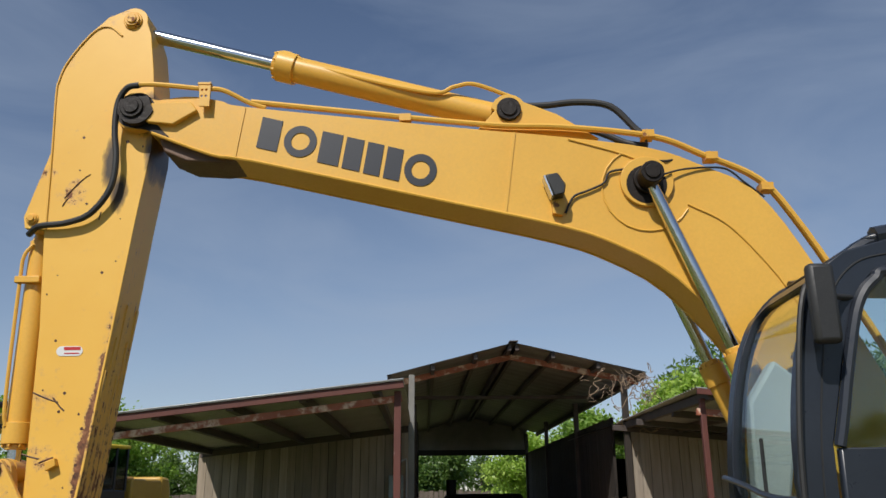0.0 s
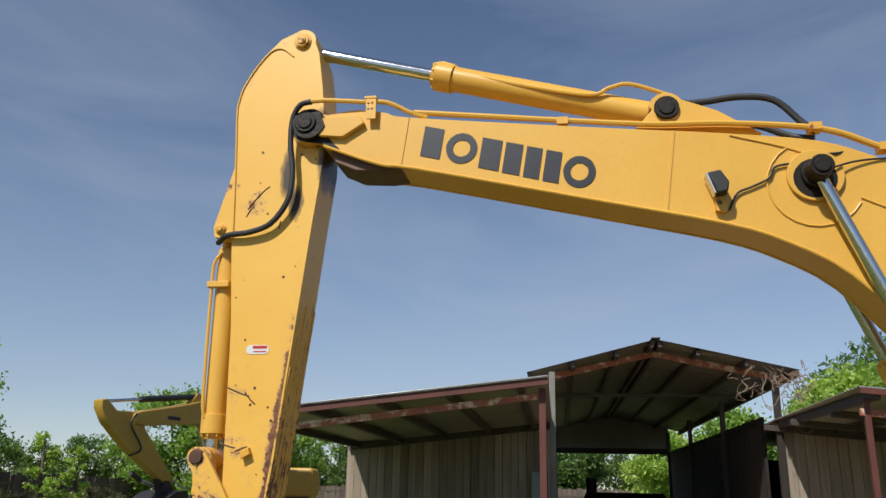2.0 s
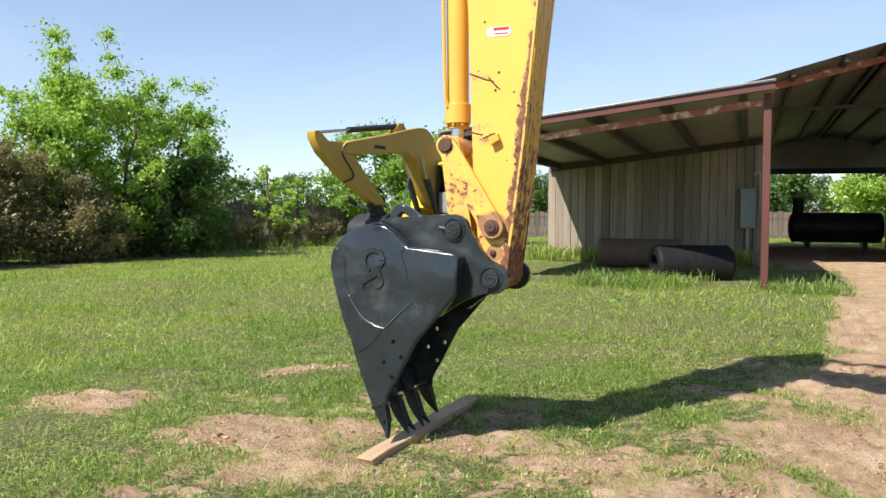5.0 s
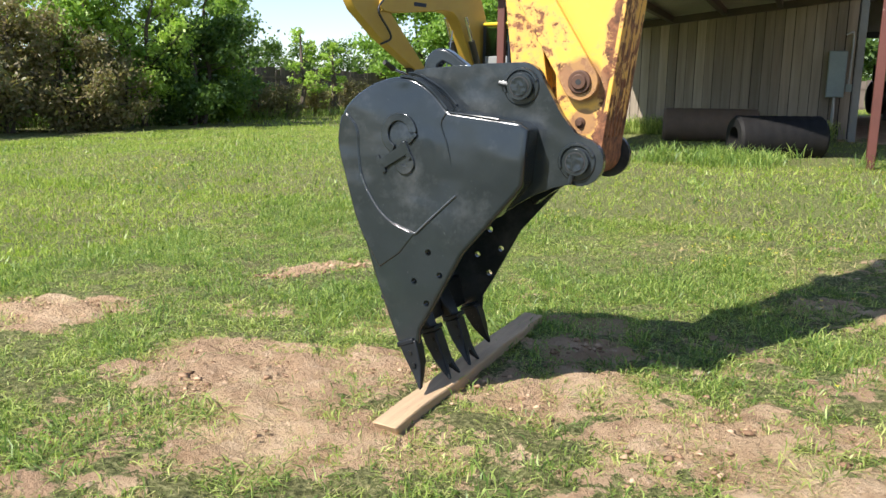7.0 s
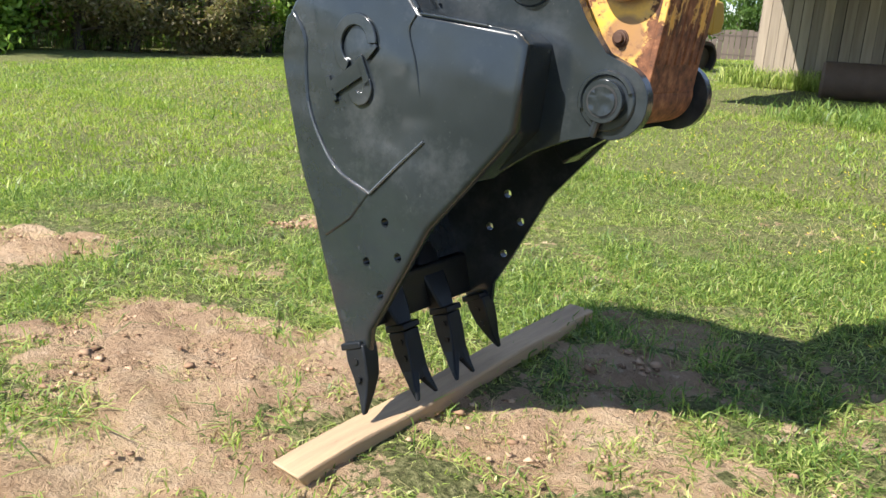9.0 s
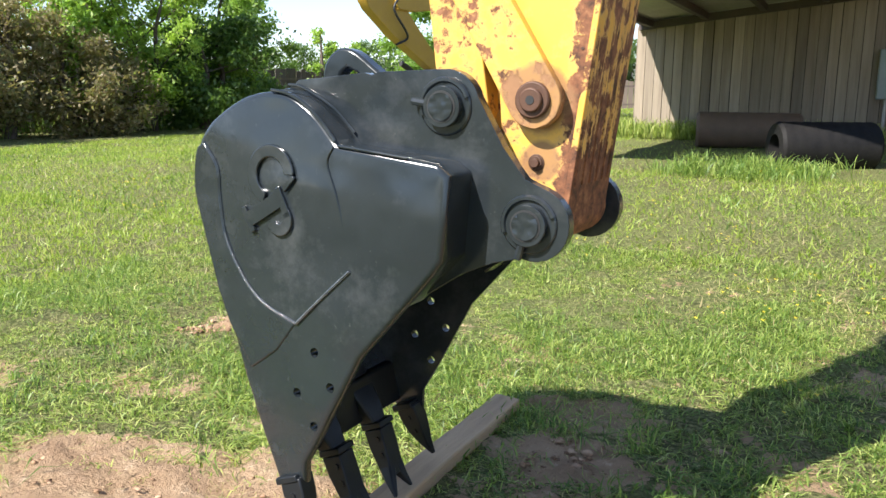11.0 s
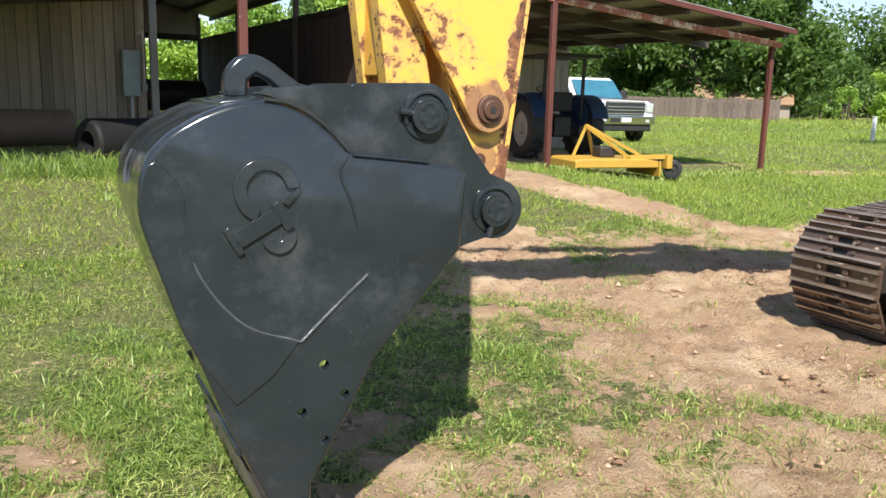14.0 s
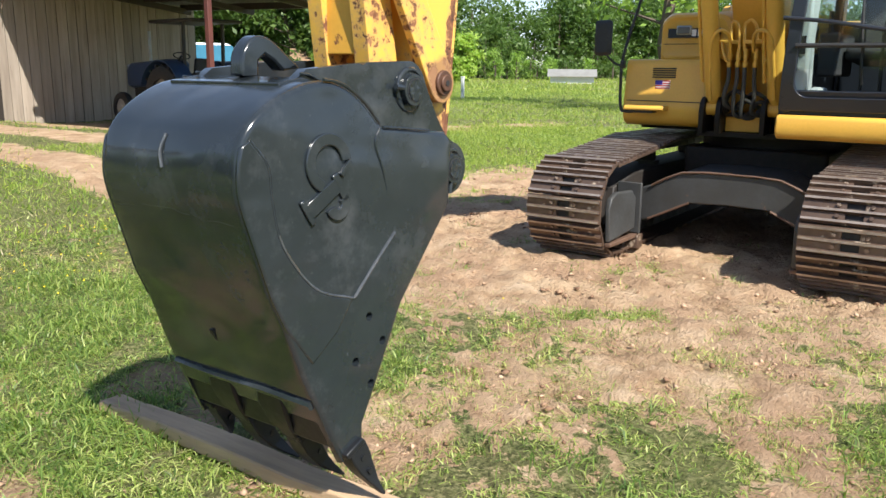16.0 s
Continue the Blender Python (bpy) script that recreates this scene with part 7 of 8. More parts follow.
flag = part("flag_sticker", boxed(4.243, 4.262, 0.565, 0.69, 1.235, 1.305), WHITE, toolbox, "small striped flag sticker", smooth=False)
for k in range(4):
    part("stripe", boxed(4.2415, 4.2425, 0.565, 0.69, 1.238 + 0.019 * k, 1.247 + 0.019 * k), RED, flag, smooth=False)
part("canton", boxed(4.2400, 4.2412, 0.63, 0.69, 1.270, 1.305), CANTON_BLUE, flag, smooth=False)
hood_ob = part("hood", loft([(4.485, 0.24, 0.70, 1.50, 1.79), (4.465, 0.20, 0.735, 1.485, 1.815), (4.475, 0.17, 0.75, 1.476, 1.835), (4.53, 0.15, 0.765, 1.474, 1.855), (4.75, 0.15, 0.775, 1.474, 1.87), (7.4, 0.15, 0.78, 1.474, 1.87)], 0.11), YELLOW, ex, "yellow rounded hood")
part("lid_seam", tube(bmesh.new(), [(4.462, 0.72, 1.60), (4.458, 0.5, 1.60), (4.462, 0.22, 1.60)], 0.003, 6, 2), DARK_METAL, hood_ob)
stripe = part("hood_stripe", boxed(4.455, 4.50, 0.26, 0.690, 1.65, 1.725), DECAL, hood_ob, "dark stripe with a lamp", smooth=False)
lampf = part("lamp", boxed(4.440, 4.47, 0.49, 0.62, 1.672, 1.748), LIGHT_STEEL, stripe, bevel=0.012)
part("lamp_lens", boxed(4.436, 4.445, 0.505, 0.605, 1.683, 1.737), SMOKED, lampf, bevel=0.006)
for k in range(2):
    part("logo_shape", boxed(4.452, 4.46, 0.452 - 0.05 * k, 0.488 - 0.05 * k, 1.662, 1.715), WHITE, stripe, "plain white mark", smooth=False)
body = bmesh.new()
box(body, 5.0, 7.5, -0.42, 0.97, 1.03, 1.84)
part("engine_house", body, YELLOW, ex, "yellow engine housing", bevel=0.05)
part("left_house", boxed(5.36, 7.5, -1.42, -0.40, 1.03, 1.80), YELLOW, ex, bevel=0.05)
part("counterweight", plated([(7.4, 1.02), (7.9, 1.05), (8.1, 1.25), (8.1, 1.75), (7.95, 1.92), (7.4, 1.92)], -1.38, 0.97), YELLOW, ex, "yellow counterweight", bevel=0.06)
for y in (-0.36, 0.26):
    part("boom_bracket", plated([(4.30, 1.03), (4.36, 1.55)] + arc(4.78, 1.70, 0.22, 150, -20, 10) + [(5.3, 1.03)], y, y + 0.06), YELLOW, ex, bevel=0.008)
boss(ex, FOOT, -0.36, -0.40, 0.07, GREASE_SHADE, "foot_pin")
# steel pipes and hoses before the boom's foot
PIPES = [([(4.115, 0.185, 1.158), (4.030, 0.182, 1.408), (3.967, 0.163, 1.595), (3.943, 0.123, 1.664), (3.960, 0.092, 1.681), (4.000, 0.056, 1.656), (4.050, 0.050, 1.597), (4.090, 0.056, 1.527)], 0.013),
         ([(4.090, -0.116, 1.527), (4.050, -0.121, 1.595), (4.000, -0.137, 1.646), (3.970, -0.179, 1.675), (3.943, -0.235, 1.666), (3.956, -0.267, 1.626), (3.975, -0.279, 1.571), (4.029, -0.288, 1.412), (4.110, -0.299, 1.173)], 0.013),
         ([(4.050, 0.114, 1.601), (4.050, 0.093, 1.514), (4.060, 0.070, 1.460), (4.080, 0.051, 1.460)], 0.010),
         ([(4.050, -0.194, 1.590), (4.050, -0.199, 1.541), (4.050, -0.212, 1.476), (4.060, -0.240, 1.457), (4.080, -0.254, 1.469)], 0.010),
         ([(4.100, 0.057, 1.603), (4.100, 0.062, 1.661), (4.100, 0.063, 1.723), (4.100, 0.048, 1.747), (4.100, 0.021, 1.735), (4.100, 0.005, 1.693), (4.100, -0.009, 1.527)], 0.012),
         ([(4.100, -0.051, 1.527), (4.100, -0.035, 1.701), (4.100, -0.049, 1.741), (4.100, -0.080, 1.757), (4.100, -0.111, 1.731), (4.100, -0.127, 1.690), (4.100, -0.135, 1.601)], 0.012)]
for pts, r_ in PIPES:
    part("hose_pipe", tube(bmesh.new(), pts, r_, 8, 4), YELLOW, ex, "bent yellow steel pipe")
part("pipe_clamp", boxed(4.085, 4.115, -0.012, 0.181, 1.585, 1.615), YELLOW, ex, bevel=0.005)
part("pipe_clamp", boxed(4.085, 4.115, -0.232, -0.032, 1.585, 1.615), YELLOW, ex, bevel=0.005)
for k, (y, zl) in enumerate(((0.058, 1.12), (-0.006, 1.06), (-0.061, 1.05), (-0.135, 1.08))):
    fit = bmesh.new()
    rod(fit, (4.10, y, 1.53), (4.10, y, 1.47), 0.017, n=6)
    rod(fit, (4.10, y, 1.45), (4.10, y, 1.42), 0.019, n=6)
    rod(fit, (4.10, y, 1.55), (4.10, y, 1.40), 0.012, n=10)
    part("hose_fitting", fit, YELLOW, ex, "yellow hose fitting")
    part("hose", tube(bmesh.new(), [(4.10, y, 1.41), (4.095, y - 0.005, 1.32), (4.10, y + 0.02 - 0.012 * k, 1.20), (4.15, y + 0.01, zl), (4.24, y - 0.05, zl - 0.02), (4.32, y - 0.09, zl + 0.05)], 0.016, 9, 6), HOSE_GREY, ex, "grey dusty rubber hose")
for k, (y, z) in enumerate(((0.04, 1.20), (-0.04, 1.13), (-0.11, 1.19), (-0.16, 1.12))):
    part("hose", tube(bmesh.new(), [(4.45, y + 0.12, z - 0.05), (4.34, y + 0.07, z), (4.28, y, z + 0.03), (4.31, y - 0.07, z - 0.01), (4.45, y - 0.09, z - 0.04)], 0.016, 8, 6), HOSE_GREY, ex)
for y in (-0.285, 0.185):
    part("cylinder_foot", plated([(4.12, 0.90), (4.11, 1.06)] + arc(4.21, 1.09, 0.095, 170, 10, 8) + [(4.42, 0.90)], y - 0.085, y - 0.045), GREASE_SHADE, ex, "greasy black cylinder bracket", bevel=0.006)
    part("cylinder_foot", plated([(4.12, 0.90), (4.11, 1.06)] + arc(4.21, 1.09, 0.095, 170, 10, 8) + [(4.42, 0.90)], y + 0.045, y + 0.085), GREASE_SHADE, ex, "greasy black cylinder bracket", bevel=0.006)
    boss(ex, (4.20, 1.10), y - 0.085, y - 0.115, 0.05, GREASE_SHADE, "foot_pin")
# right mirror on its pole
pole = part("mirror_pole", tube(bmesh.new(), [(4.30, 0.80, 1.045), (4.20, 0.92, 1.045), (4.19, 0.965, 1.09), (4.19, 0.975, 1.30), (4.20, 0.975, 1.44), (4.24, 0.955, 1.62), (4.34, 0.89, 1.98), (4.46, 0.82, 2.32)], 0.013, 8, 5), RUBBER, ex, "black mirror pole")
part("pole_clamp", boxed(4.175, 4.215, 0.945, 0.985, 1.40, 1.46), RUBBER, pole, bevel=0.006)
mir = part("mirror", boxed(4.10, 4.16, 1.045, 1.20, 1.50, 1.79), RUBBER, ex, "black side mirror", bevel=0.035)
part("mirror_glass", boxed(4.158, 4.164, 1.065, 1.18, 1.53, 1.76), MIRROR, mir)
part("mirror_arm", tube(bmesh.new(), [(4.20, 0.975, 1.42), (4.17, 1.03, 1.44), (4.14, 1.09, 1.50)], 0.010, 6, 4), RUBBER, mir)

# cab
CY0, CY1 = -1.43, -0.435
cab_line = curve2([(3.66, 1.12), (3.58, 1.40), (3.56, 1.80), (3.62, 2.20), (3.73, 2.48), (3.88, 2.635), (4.08, 2.71)], 4)
floor_b = bmesh.new()
box(floor_b, 3.68, 5.36, CY0, CY1, 1.09, 1.16)
cab = part("cab", floor_b, CAB_PAINT, ex, "dark grey operator's cab with tinted windows", bevel=0.01)
roof = bmesh.new()
plate(roof, [(3.910, 2.676), (4.030, 2.728), (4.270, 2.756), (5.170, 2.779), (5.310, 2.686), (5.310, 2.611), (4.130, 2.639)], CY0 + 0.02, CY1 - 0.02)
part("roof", roof, CAB_PAINT, cab, bevel=0.03)
part("skirt", plated([(3.66, 0.925), (3.615, 0.95), (3.60, 1.00), (3.61, 1.075), (3.63, 1.092), (5.36, 1.092), (5.36, 0.935)], CY0 - 0.01, CY1 - 0.003), YELLOW, cab, "yellow platform under the cab", bevel=0.02)
for y in (CY0, CY1):
    s = 1 if y == CY0 else -1
    part("front_pillar", tube(bmesh.new(), [(x + 0.03, y + s * (0.045 + (0.06 if s < 0 else 0.02) * min(1.0, max(0.0, (z - 1.12) / 0.75))), z) for x, z in cab_line], 0.034, 8, 1), CAB_PAINT, cab)
    part("roof_rail", tube(bmesh.new(), [(3.980, y + s * 0.05, 2.686), (4.270, y + s * 0.05, 2.723), (5.170, y + s * 0.05, 2.742)], 0.045, 8, 3), CAB_PAINT, cab)
    part("rear_pillar", boxed(5.20, 5.34, y + min(0, s * 0.07), y + max(0, s * 0.07), 1.12, 2.72), CAB_PAINT, cab, bevel=0.01)
# near side: middle pillar, door
door = part("door", plated([(3.665, 1.14), (3.685, 1.825), (5.13, 1.83), (5.16, 1.14)], CY0 - 0.012, CY0 + 0.028), CAB_PAINT, cab, "dark cab door", bevel=0.01)
DOOR_EDGE = [(3.692, 1.83), (3.722, 1.94), (3.776, 2.156), (3.846, 2.385), (3.93, 2.490), (4.05, 2.532), (4.87, 2.555), (5.05, 2.51), (5.10, 2.36), (5.11, 1.83)]
part("door_frame", tube(bmesh.new(), [(x, CY0 - 0.002, z) for x, z in DOOR_EDGE], 0.024, 8, 5), CAB_PAINT, door)
part("door_glass", plated(DOOR_EDGE, CY0 + 0.0, CY0 + 0.006), GLASS, door)
part("front_pillar", plated([(3.62, 1.14), (3.535, 1.50), (3.515, 1.70), (3.560, 2.02), (3.625, 2.385), (3.695, 2.528), (3.82, 2.615), (4.02, 2.668), (4.30, 2.69), (5.12, 2.70), (5.20, 2.60), (5.20, 2.36), (5.12, 2.36), (5.065, 2.525), (4.88, 2.575), (4.04, 2.552), (3.915, 2.506), (3.828, 2.390), (3.757, 2.158), (3.702, 1.942), (3.672, 1.83), (3.655, 1.14)], CY0 + 0.004, CY0 + 0.05), CAB_PAINT, cab, "wide dark front pillar and door surround", bevel=0.008)
part("pillar_seam", tube(bmesh.new(), [(3.60, CY0 + 0.003, 1.20), (3.612, CY0 + 0.003, 1.68), (3.655, CY0 + 0.003, 2.05), (3.735, CY0 + 0.003, 2.40), (3.86, CY0 + 0.003, 2.56), (4.04, CY0 + 0.003, 2.61)], 0.004, 6, 5), RUBBER, cab)
part("far_side_glass", plated([(3.650, 1.474), (3.630, 1.791), (3.710, 2.201), (3.860, 2.518), (4.130, 2.667), (5.150, 2.686), (5.150, 1.474)], CY1 - 0.03, CY1 - 0.024), GLASS, cab)
part("far_side_panel", boxed(3.72, 5.2, CY1 - 0.05, CY1 - 0.01, 1.14, 1.52), CAB_PAINT, cab, bevel=0.01)
wind = skin(bmesh.new(), [(x + 0.012, z) for x, z in cab_line[4:]], CY0 + 0.07, CY1 - 0.07, 0.006)
part("windscreen", wind, GLASS, cab)
def front_ring():
    """The front frame: a flat band round the windscreen, with rounded corners, bent to the cab's nose."""
    zs, xs = [z for x, z in cab_line], [x for x, z in cab_line]
    y0, y1, z0, z1 = CY0 + 0.01, CY1 - 0.004, 1.12, 2.62
    a0, a1, b0, b1, r = y0 + 0.085, y1 - 0.085, 1.215, 2.55, 0.10
    inner = []
    for cy, cz, s0 in ((a1 - r, b0 + r, -90), (a1 - r, b1 - r, 0), (a0 + r, b1 - r, 90), (a0 + r, b0 + r, 180)):
        inner += [(cy + r * math.cos(radians(s0 + 11.25 * k)), cz + r * math.sin(radians(s0 + 11.25 * k))) for k in range(9)]
    dense = []
    for p, q in zip(inner, inner[1:] + inner[:1]):
        n = max(1, round(math.dist(p, q) / 0.08))
        dense += [(p[0] + (q[0] - p[0]) * k / n, p[1] + (q[1] - p[1]) * k / n) for k in range(n)]
    bm = bmesh.new()
    rows = []
    for y, z in dense:
        oy = y1 if y > a1 - r * 0.35 else y0 if y < a0 + r * 0.35 else y
        oz = z1 if z > b1 - r * 0.35 else z0 if z < b0 + r * 0.35 else z
        if oy == y and oz == z:
            oz = z0 if z < 1.8 else z1
        ring_ = []
        for yy, zz, dx in ((y, z, 0.0), (oy, oz, 0.0), (oy, oz, 0.04), (y, z, 0.04)):
            lean = 0.07 * (zz - 1.12) / 0.75 if zz < 1.9 else 0.073
            yy = yy - (lean if yy > -0.9 else -lean * 0.4) * 0.85
            ring_.append(bm.verts.new((float(np.interp(zz, zs, xs)) - 0.012 + dx, yy, zz)))
        rows.append(ring_)
    for a, b in zip(rows, rows[1:] + rows[:1]):
        for k in range(4):
            bm.faces.new((a[k], a[(k + 1) % 4], b[(k + 1) % 4], b[k]))
    bmesh.ops.remove_doubles(bm, verts=bm.verts, dist=0.0004)
    return bm


part("front_frame", front_ring(), CAB_PAINT, cab, "dark navy windscreen frame with rounded corners", bevel=0.006)
part("lower_front_panel", skin(bmesh.new(), [(x + 0.01, z) for x, z in cab_line[:3]], CY0 + 0.06, CY1 - 0.06, 0.03), CAB_PAINT, cab)
part("front_cross_bar", tube(bmesh.new(), [(3.545, CY1 - 0.01, 1.735), (3.53, -0.75, 1.70), (3.53, -1.08, 1.645), (3.55, CY0 + 0.05, 1.63)], 0.014, 8, 3), CAB_PAINT, cab)
part("front_cross_bar", tube(bmesh.new(), [(3.555, CY1 - 0.10, 1.553), (3.55, -0.95, 1.552), (3.555, CY0 + 0.10, 1.55)], 0.016, 8, 2), RUBBER, cab)
part("rear_glass", boxed(5.30, 5.306, CY0 + 0.08, CY1 - 0.08, 1.72, 2.62), GLASS, cab)
part("rear_panel", boxed(5.28, 5.33, CY0 + 0.05, CY1 - 0.05, 1.12, 1.75), CAB_PAINT, cab)
part("grab_rail", tube(bmesh.new(), [(3.56, CY0 + 0.0, 1.47), (3.515, CY0 - 0.04, 1.52), (3.525, CY0 - 0.045, 1.85), (3.575, CY0 - 0.045, 2.25), (3.625, CY0 - 0.03, 2.44), (3.68, CY0 + 0.0, 2.48)], 0.012, 8, 5), RUBBER, cab, "black grab rail")
lm = part("mirror", boxed(3.61, 3.715, CY0 - 0.13, CY0 - 0.07, 2.21, 2.53), RUBBER, ex, "black cab mirror", bevel=0.02)
part("mirror_arm", tube(bmesh.new(), [(3.70, CY0 - 0.10, 2.40), (3.75, CY0 - 0.04, 2.41), (3.84, CY0 + 0.02, 2.42)], 0.012, 8, 4), RUBBER, lm)
part("wiper", tube(bmesh.new(), [(3.630, -0.95, 1.306), (3.575, -0.93, 1.586), (3.580, -0.91, 1.894)], 0.009, 6, 4), RUBBER, cab)
seat = part("seat", plated([(4.320, 1.474), (4.300, 1.567), (4.770, 1.586), (4.850, 2.266), (4.990, 2.294), (5.020, 1.428)], -1.22, -0.70), SEAT, cab, "dark operator's seat", bevel=0.04)
part("headrest", boxed(4.90, 5.02, -1.08, -0.84, 2.40, 2.60), SEAT, seat, bevel=0.04)
for y in (-1.30, -0.62):
    con = part("console", boxed(4.15, 4.75, y - 0.07, y + 0.07, 1.35, 1.66), SEAT, cab, "dark control console", bevel=0.02)
    part("joystick", tube(bmesh.new(), [(4.180, y, 1.614), (4.170, y, 1.707), (4.150, y, 1.810)], 0.016, 8, 3), RUBBER, con)
part("trim_panel", plated([(3.66, 1.18), (3.64, 1.60), (3.66, 2.1), (3.80, 2.3), (3.92, 2.2), (3.80, 1.6), (3.86, 1.18)], CY1 - 0.17, CY1 - 0.06), PALE_TRIM, cab, "pale grey inner trim", bevel=0.02)
part("trim_panel", plated([(3.67, 1.17), (3.67, 1.24), (3.80, 1.28), (4.00, 1.28), (4.00, 1.17)], CY1 - 0.25, CY1 - 0.16), PALE_TRIM, cab, "pale grey inner trim", bevel=0.03)
part("trim_vent", boxed(3.632, 3.645, CY1 - 0.145, CY1 - 0.095, 1.50, 1.62), RUBBER, cab)
for y in (-1.02, -0.90):
    part("travel_lever", tube(bmesh.new(), [(3.92, y, 1.15), (3.830, y, 1.474), (3.790, y, 1.707)], 0.012, 6, 3), RUBBER, cab)


# ---- grass, trees ----
def blades(name, n, box_, seed, hmin, hmax, wid, material, label, density, kind="stuff", clump=0.0, lean=0.55, relief=False, simple=False):
    rg = np.random.default_rng(seed)
    x = rg.uniform(box_[0], box_[1], n)
    y = rg.uniform(box_[2], box_[3], n)
    keep = rg.random(n) < density(x, y)
    x, y = x[keep], y[keep]
    if clump:
        k = max(1, len(x) // 9)
        src = rg.integers(0, k, len(x))
        x, y = x[src] + rg.normal(0, clump, len(x)), y[src] + rg.normal(0, clump, len(x))
    m = len(x)
    h = rg.uniform(hmin, hmax, m) * rg.uniform(0.6, 1.0, m)
    if relief:
        h *= 0.45 + 1.15 * np.clip((rough_noise(x * 1.6 + 70, y * 1.6) - 0.32) * 2.6, 0, 1)
    a = rg.uniform(0, 2 * np.pi, m)
    b = rg.uniform(0, 2 * np.pi, m)
    z = ground_height(x, y) - 0.012
    w = wid * rg.uniform(0.6, 1.2, m)
    dx, dy = np.cos(a) * w, np.sin(a) * w
    l = h * rg.uniform(0.1, lean, m)
    droop = np.clip(1.05 - 0.32 * (l / h) ** 1.5, 0.12, 0.97)
    cu = rg.normal(0, 0.35, m) * l
    ex_, ey_ = np.cos(b) * l, np.sin(b) * l
    cx_, cy_ = -np.sin(b) * cu, np.cos(b) * cu
    if simple:
        v = np.stack([np.column_stack([x - dx, y - dy, z]), np.column_stack([x + dx, y + dy, z]), np.column_stack([x + ex_ + cx_, y + ey_ + cy_, z + h * droop])], axis=1)
        return tagged(new(name, mesh_from_arrays(name, v.reshape(-1, 3), np.arange(m * 3).reshape(-1, 3), material)), label, "grass", kind=kind)
    mz = z + h * (0.40 + 0.28 * droop)
    v = np.stack([np.column_stack([x, y, z]), np.column_stack([x + dx + ex_ * 0.4, y + dy + ey_ * 0.4, mz]), np.column_stack([x + ex_ + cx_, y + ey_ + cy_, z + h * droop]), np.column_stack([x - dx + ex_ * 0.4, y - dy + ey_ * 0.4, mz])], axis=1)
    f = np.arange(m * 4).reshape(-1, 4)
    me = mesh_from_arrays(name, v.reshape(-1, 3), f, material)
    return tagged(new(name, me), label, "grass", kind=kind)


def patchy(x, y, s, seed):
    return 0.5 + 0.25 * (np.sin(x * s + seed) * np.sin(y * s * 1.1 + 2 * seed) + np.sin((x + y) * s * 0.63 + seed * 3) + np.sin((x - 1.3 * y) * s * 1.7 + seed))


def inside_barn(x, y):
    return (y > 13.4) & (x > -5.6) & (x < 10)


def sod_density(x, y):
    return np.clip(1.15 - 1.75 * bareness(x, y), 0.0, 1.0) * np.clip((rough_noise(x * 2.0 + 40, y * 2.0) - 0.30) * 4.2, 0.55, 1.0)


def sparse(x, y):
    return np.clip(0.7 * bareness(x, y) * (1.25 - bareness(x, y)) + 0.04, 0, 1) * (patchy(x, y, 5.0, 4.0) > 0.5)


def thick(x, y):
    return np.clip((rough_noise(x * 1.1 + 13, y * 1.1 + 7) - 0.47) * 9, 0, 1)


blades("grass", 440000, (-6.5, 3.2, 2.2, 9.0), 1, 0.02, 0.064, 0.0034, GRASS, "short green pasture grass with bare gaps", sod_density, lean=3.4, relief=True)
blades("grass", 230000, (-6.5, 3.0, 2.2, 9.0), 13, 0.035, 0.10, 0.0036, GRASS_DARK, "deeper green thick grass patches", lambda x, y: sod_density(x, y) * thick(x, y), lean=3.0, relief=True)
blades("grass", 190000, (-6.0, 3.6, 2.2, 8.5), 2, 0.012, 0.06, 0.0019, DRY_GRASS, "dry yellow grass straws on bare dirt", lambda x, y: np.clip(0.30 + sparse(x, y), 0, 1) * (bareness(x, y) < 0.97) * (1 - 0.85 * smooth01((x + 0.9) / 1.0)), lean=4.0)
blades("grass", 60000, (-6.5, 2.4, 2.2, 9.0), 3, 0.05, 0.12, 0.0036, GRASS_DARK, "loose green grass tufts", lambda x, y: np.clip(sod_density(x, y) + 0.12, 0, 1) * (rough_noise(x * 1.7, y * 1.7 + 31) > 0.55), clump=0.05, lean=2.0)
blades("grass", 190000, (-6.0, 4.0, 2.2, 8.0), 14, 0.02, 0.062, 0.0030, GRASS, "small green tufts on the bare dirt", lambda x, y: 0.8 * (bareness(x, y) > 0.2) * (bareness(x, y) < 0.88) * (bare_shapes(x, y) < 0.97) * (rough_noise(x * 2.1 + 5, y * 2.1) > 0.53), clump=0.035, lean=2.0)


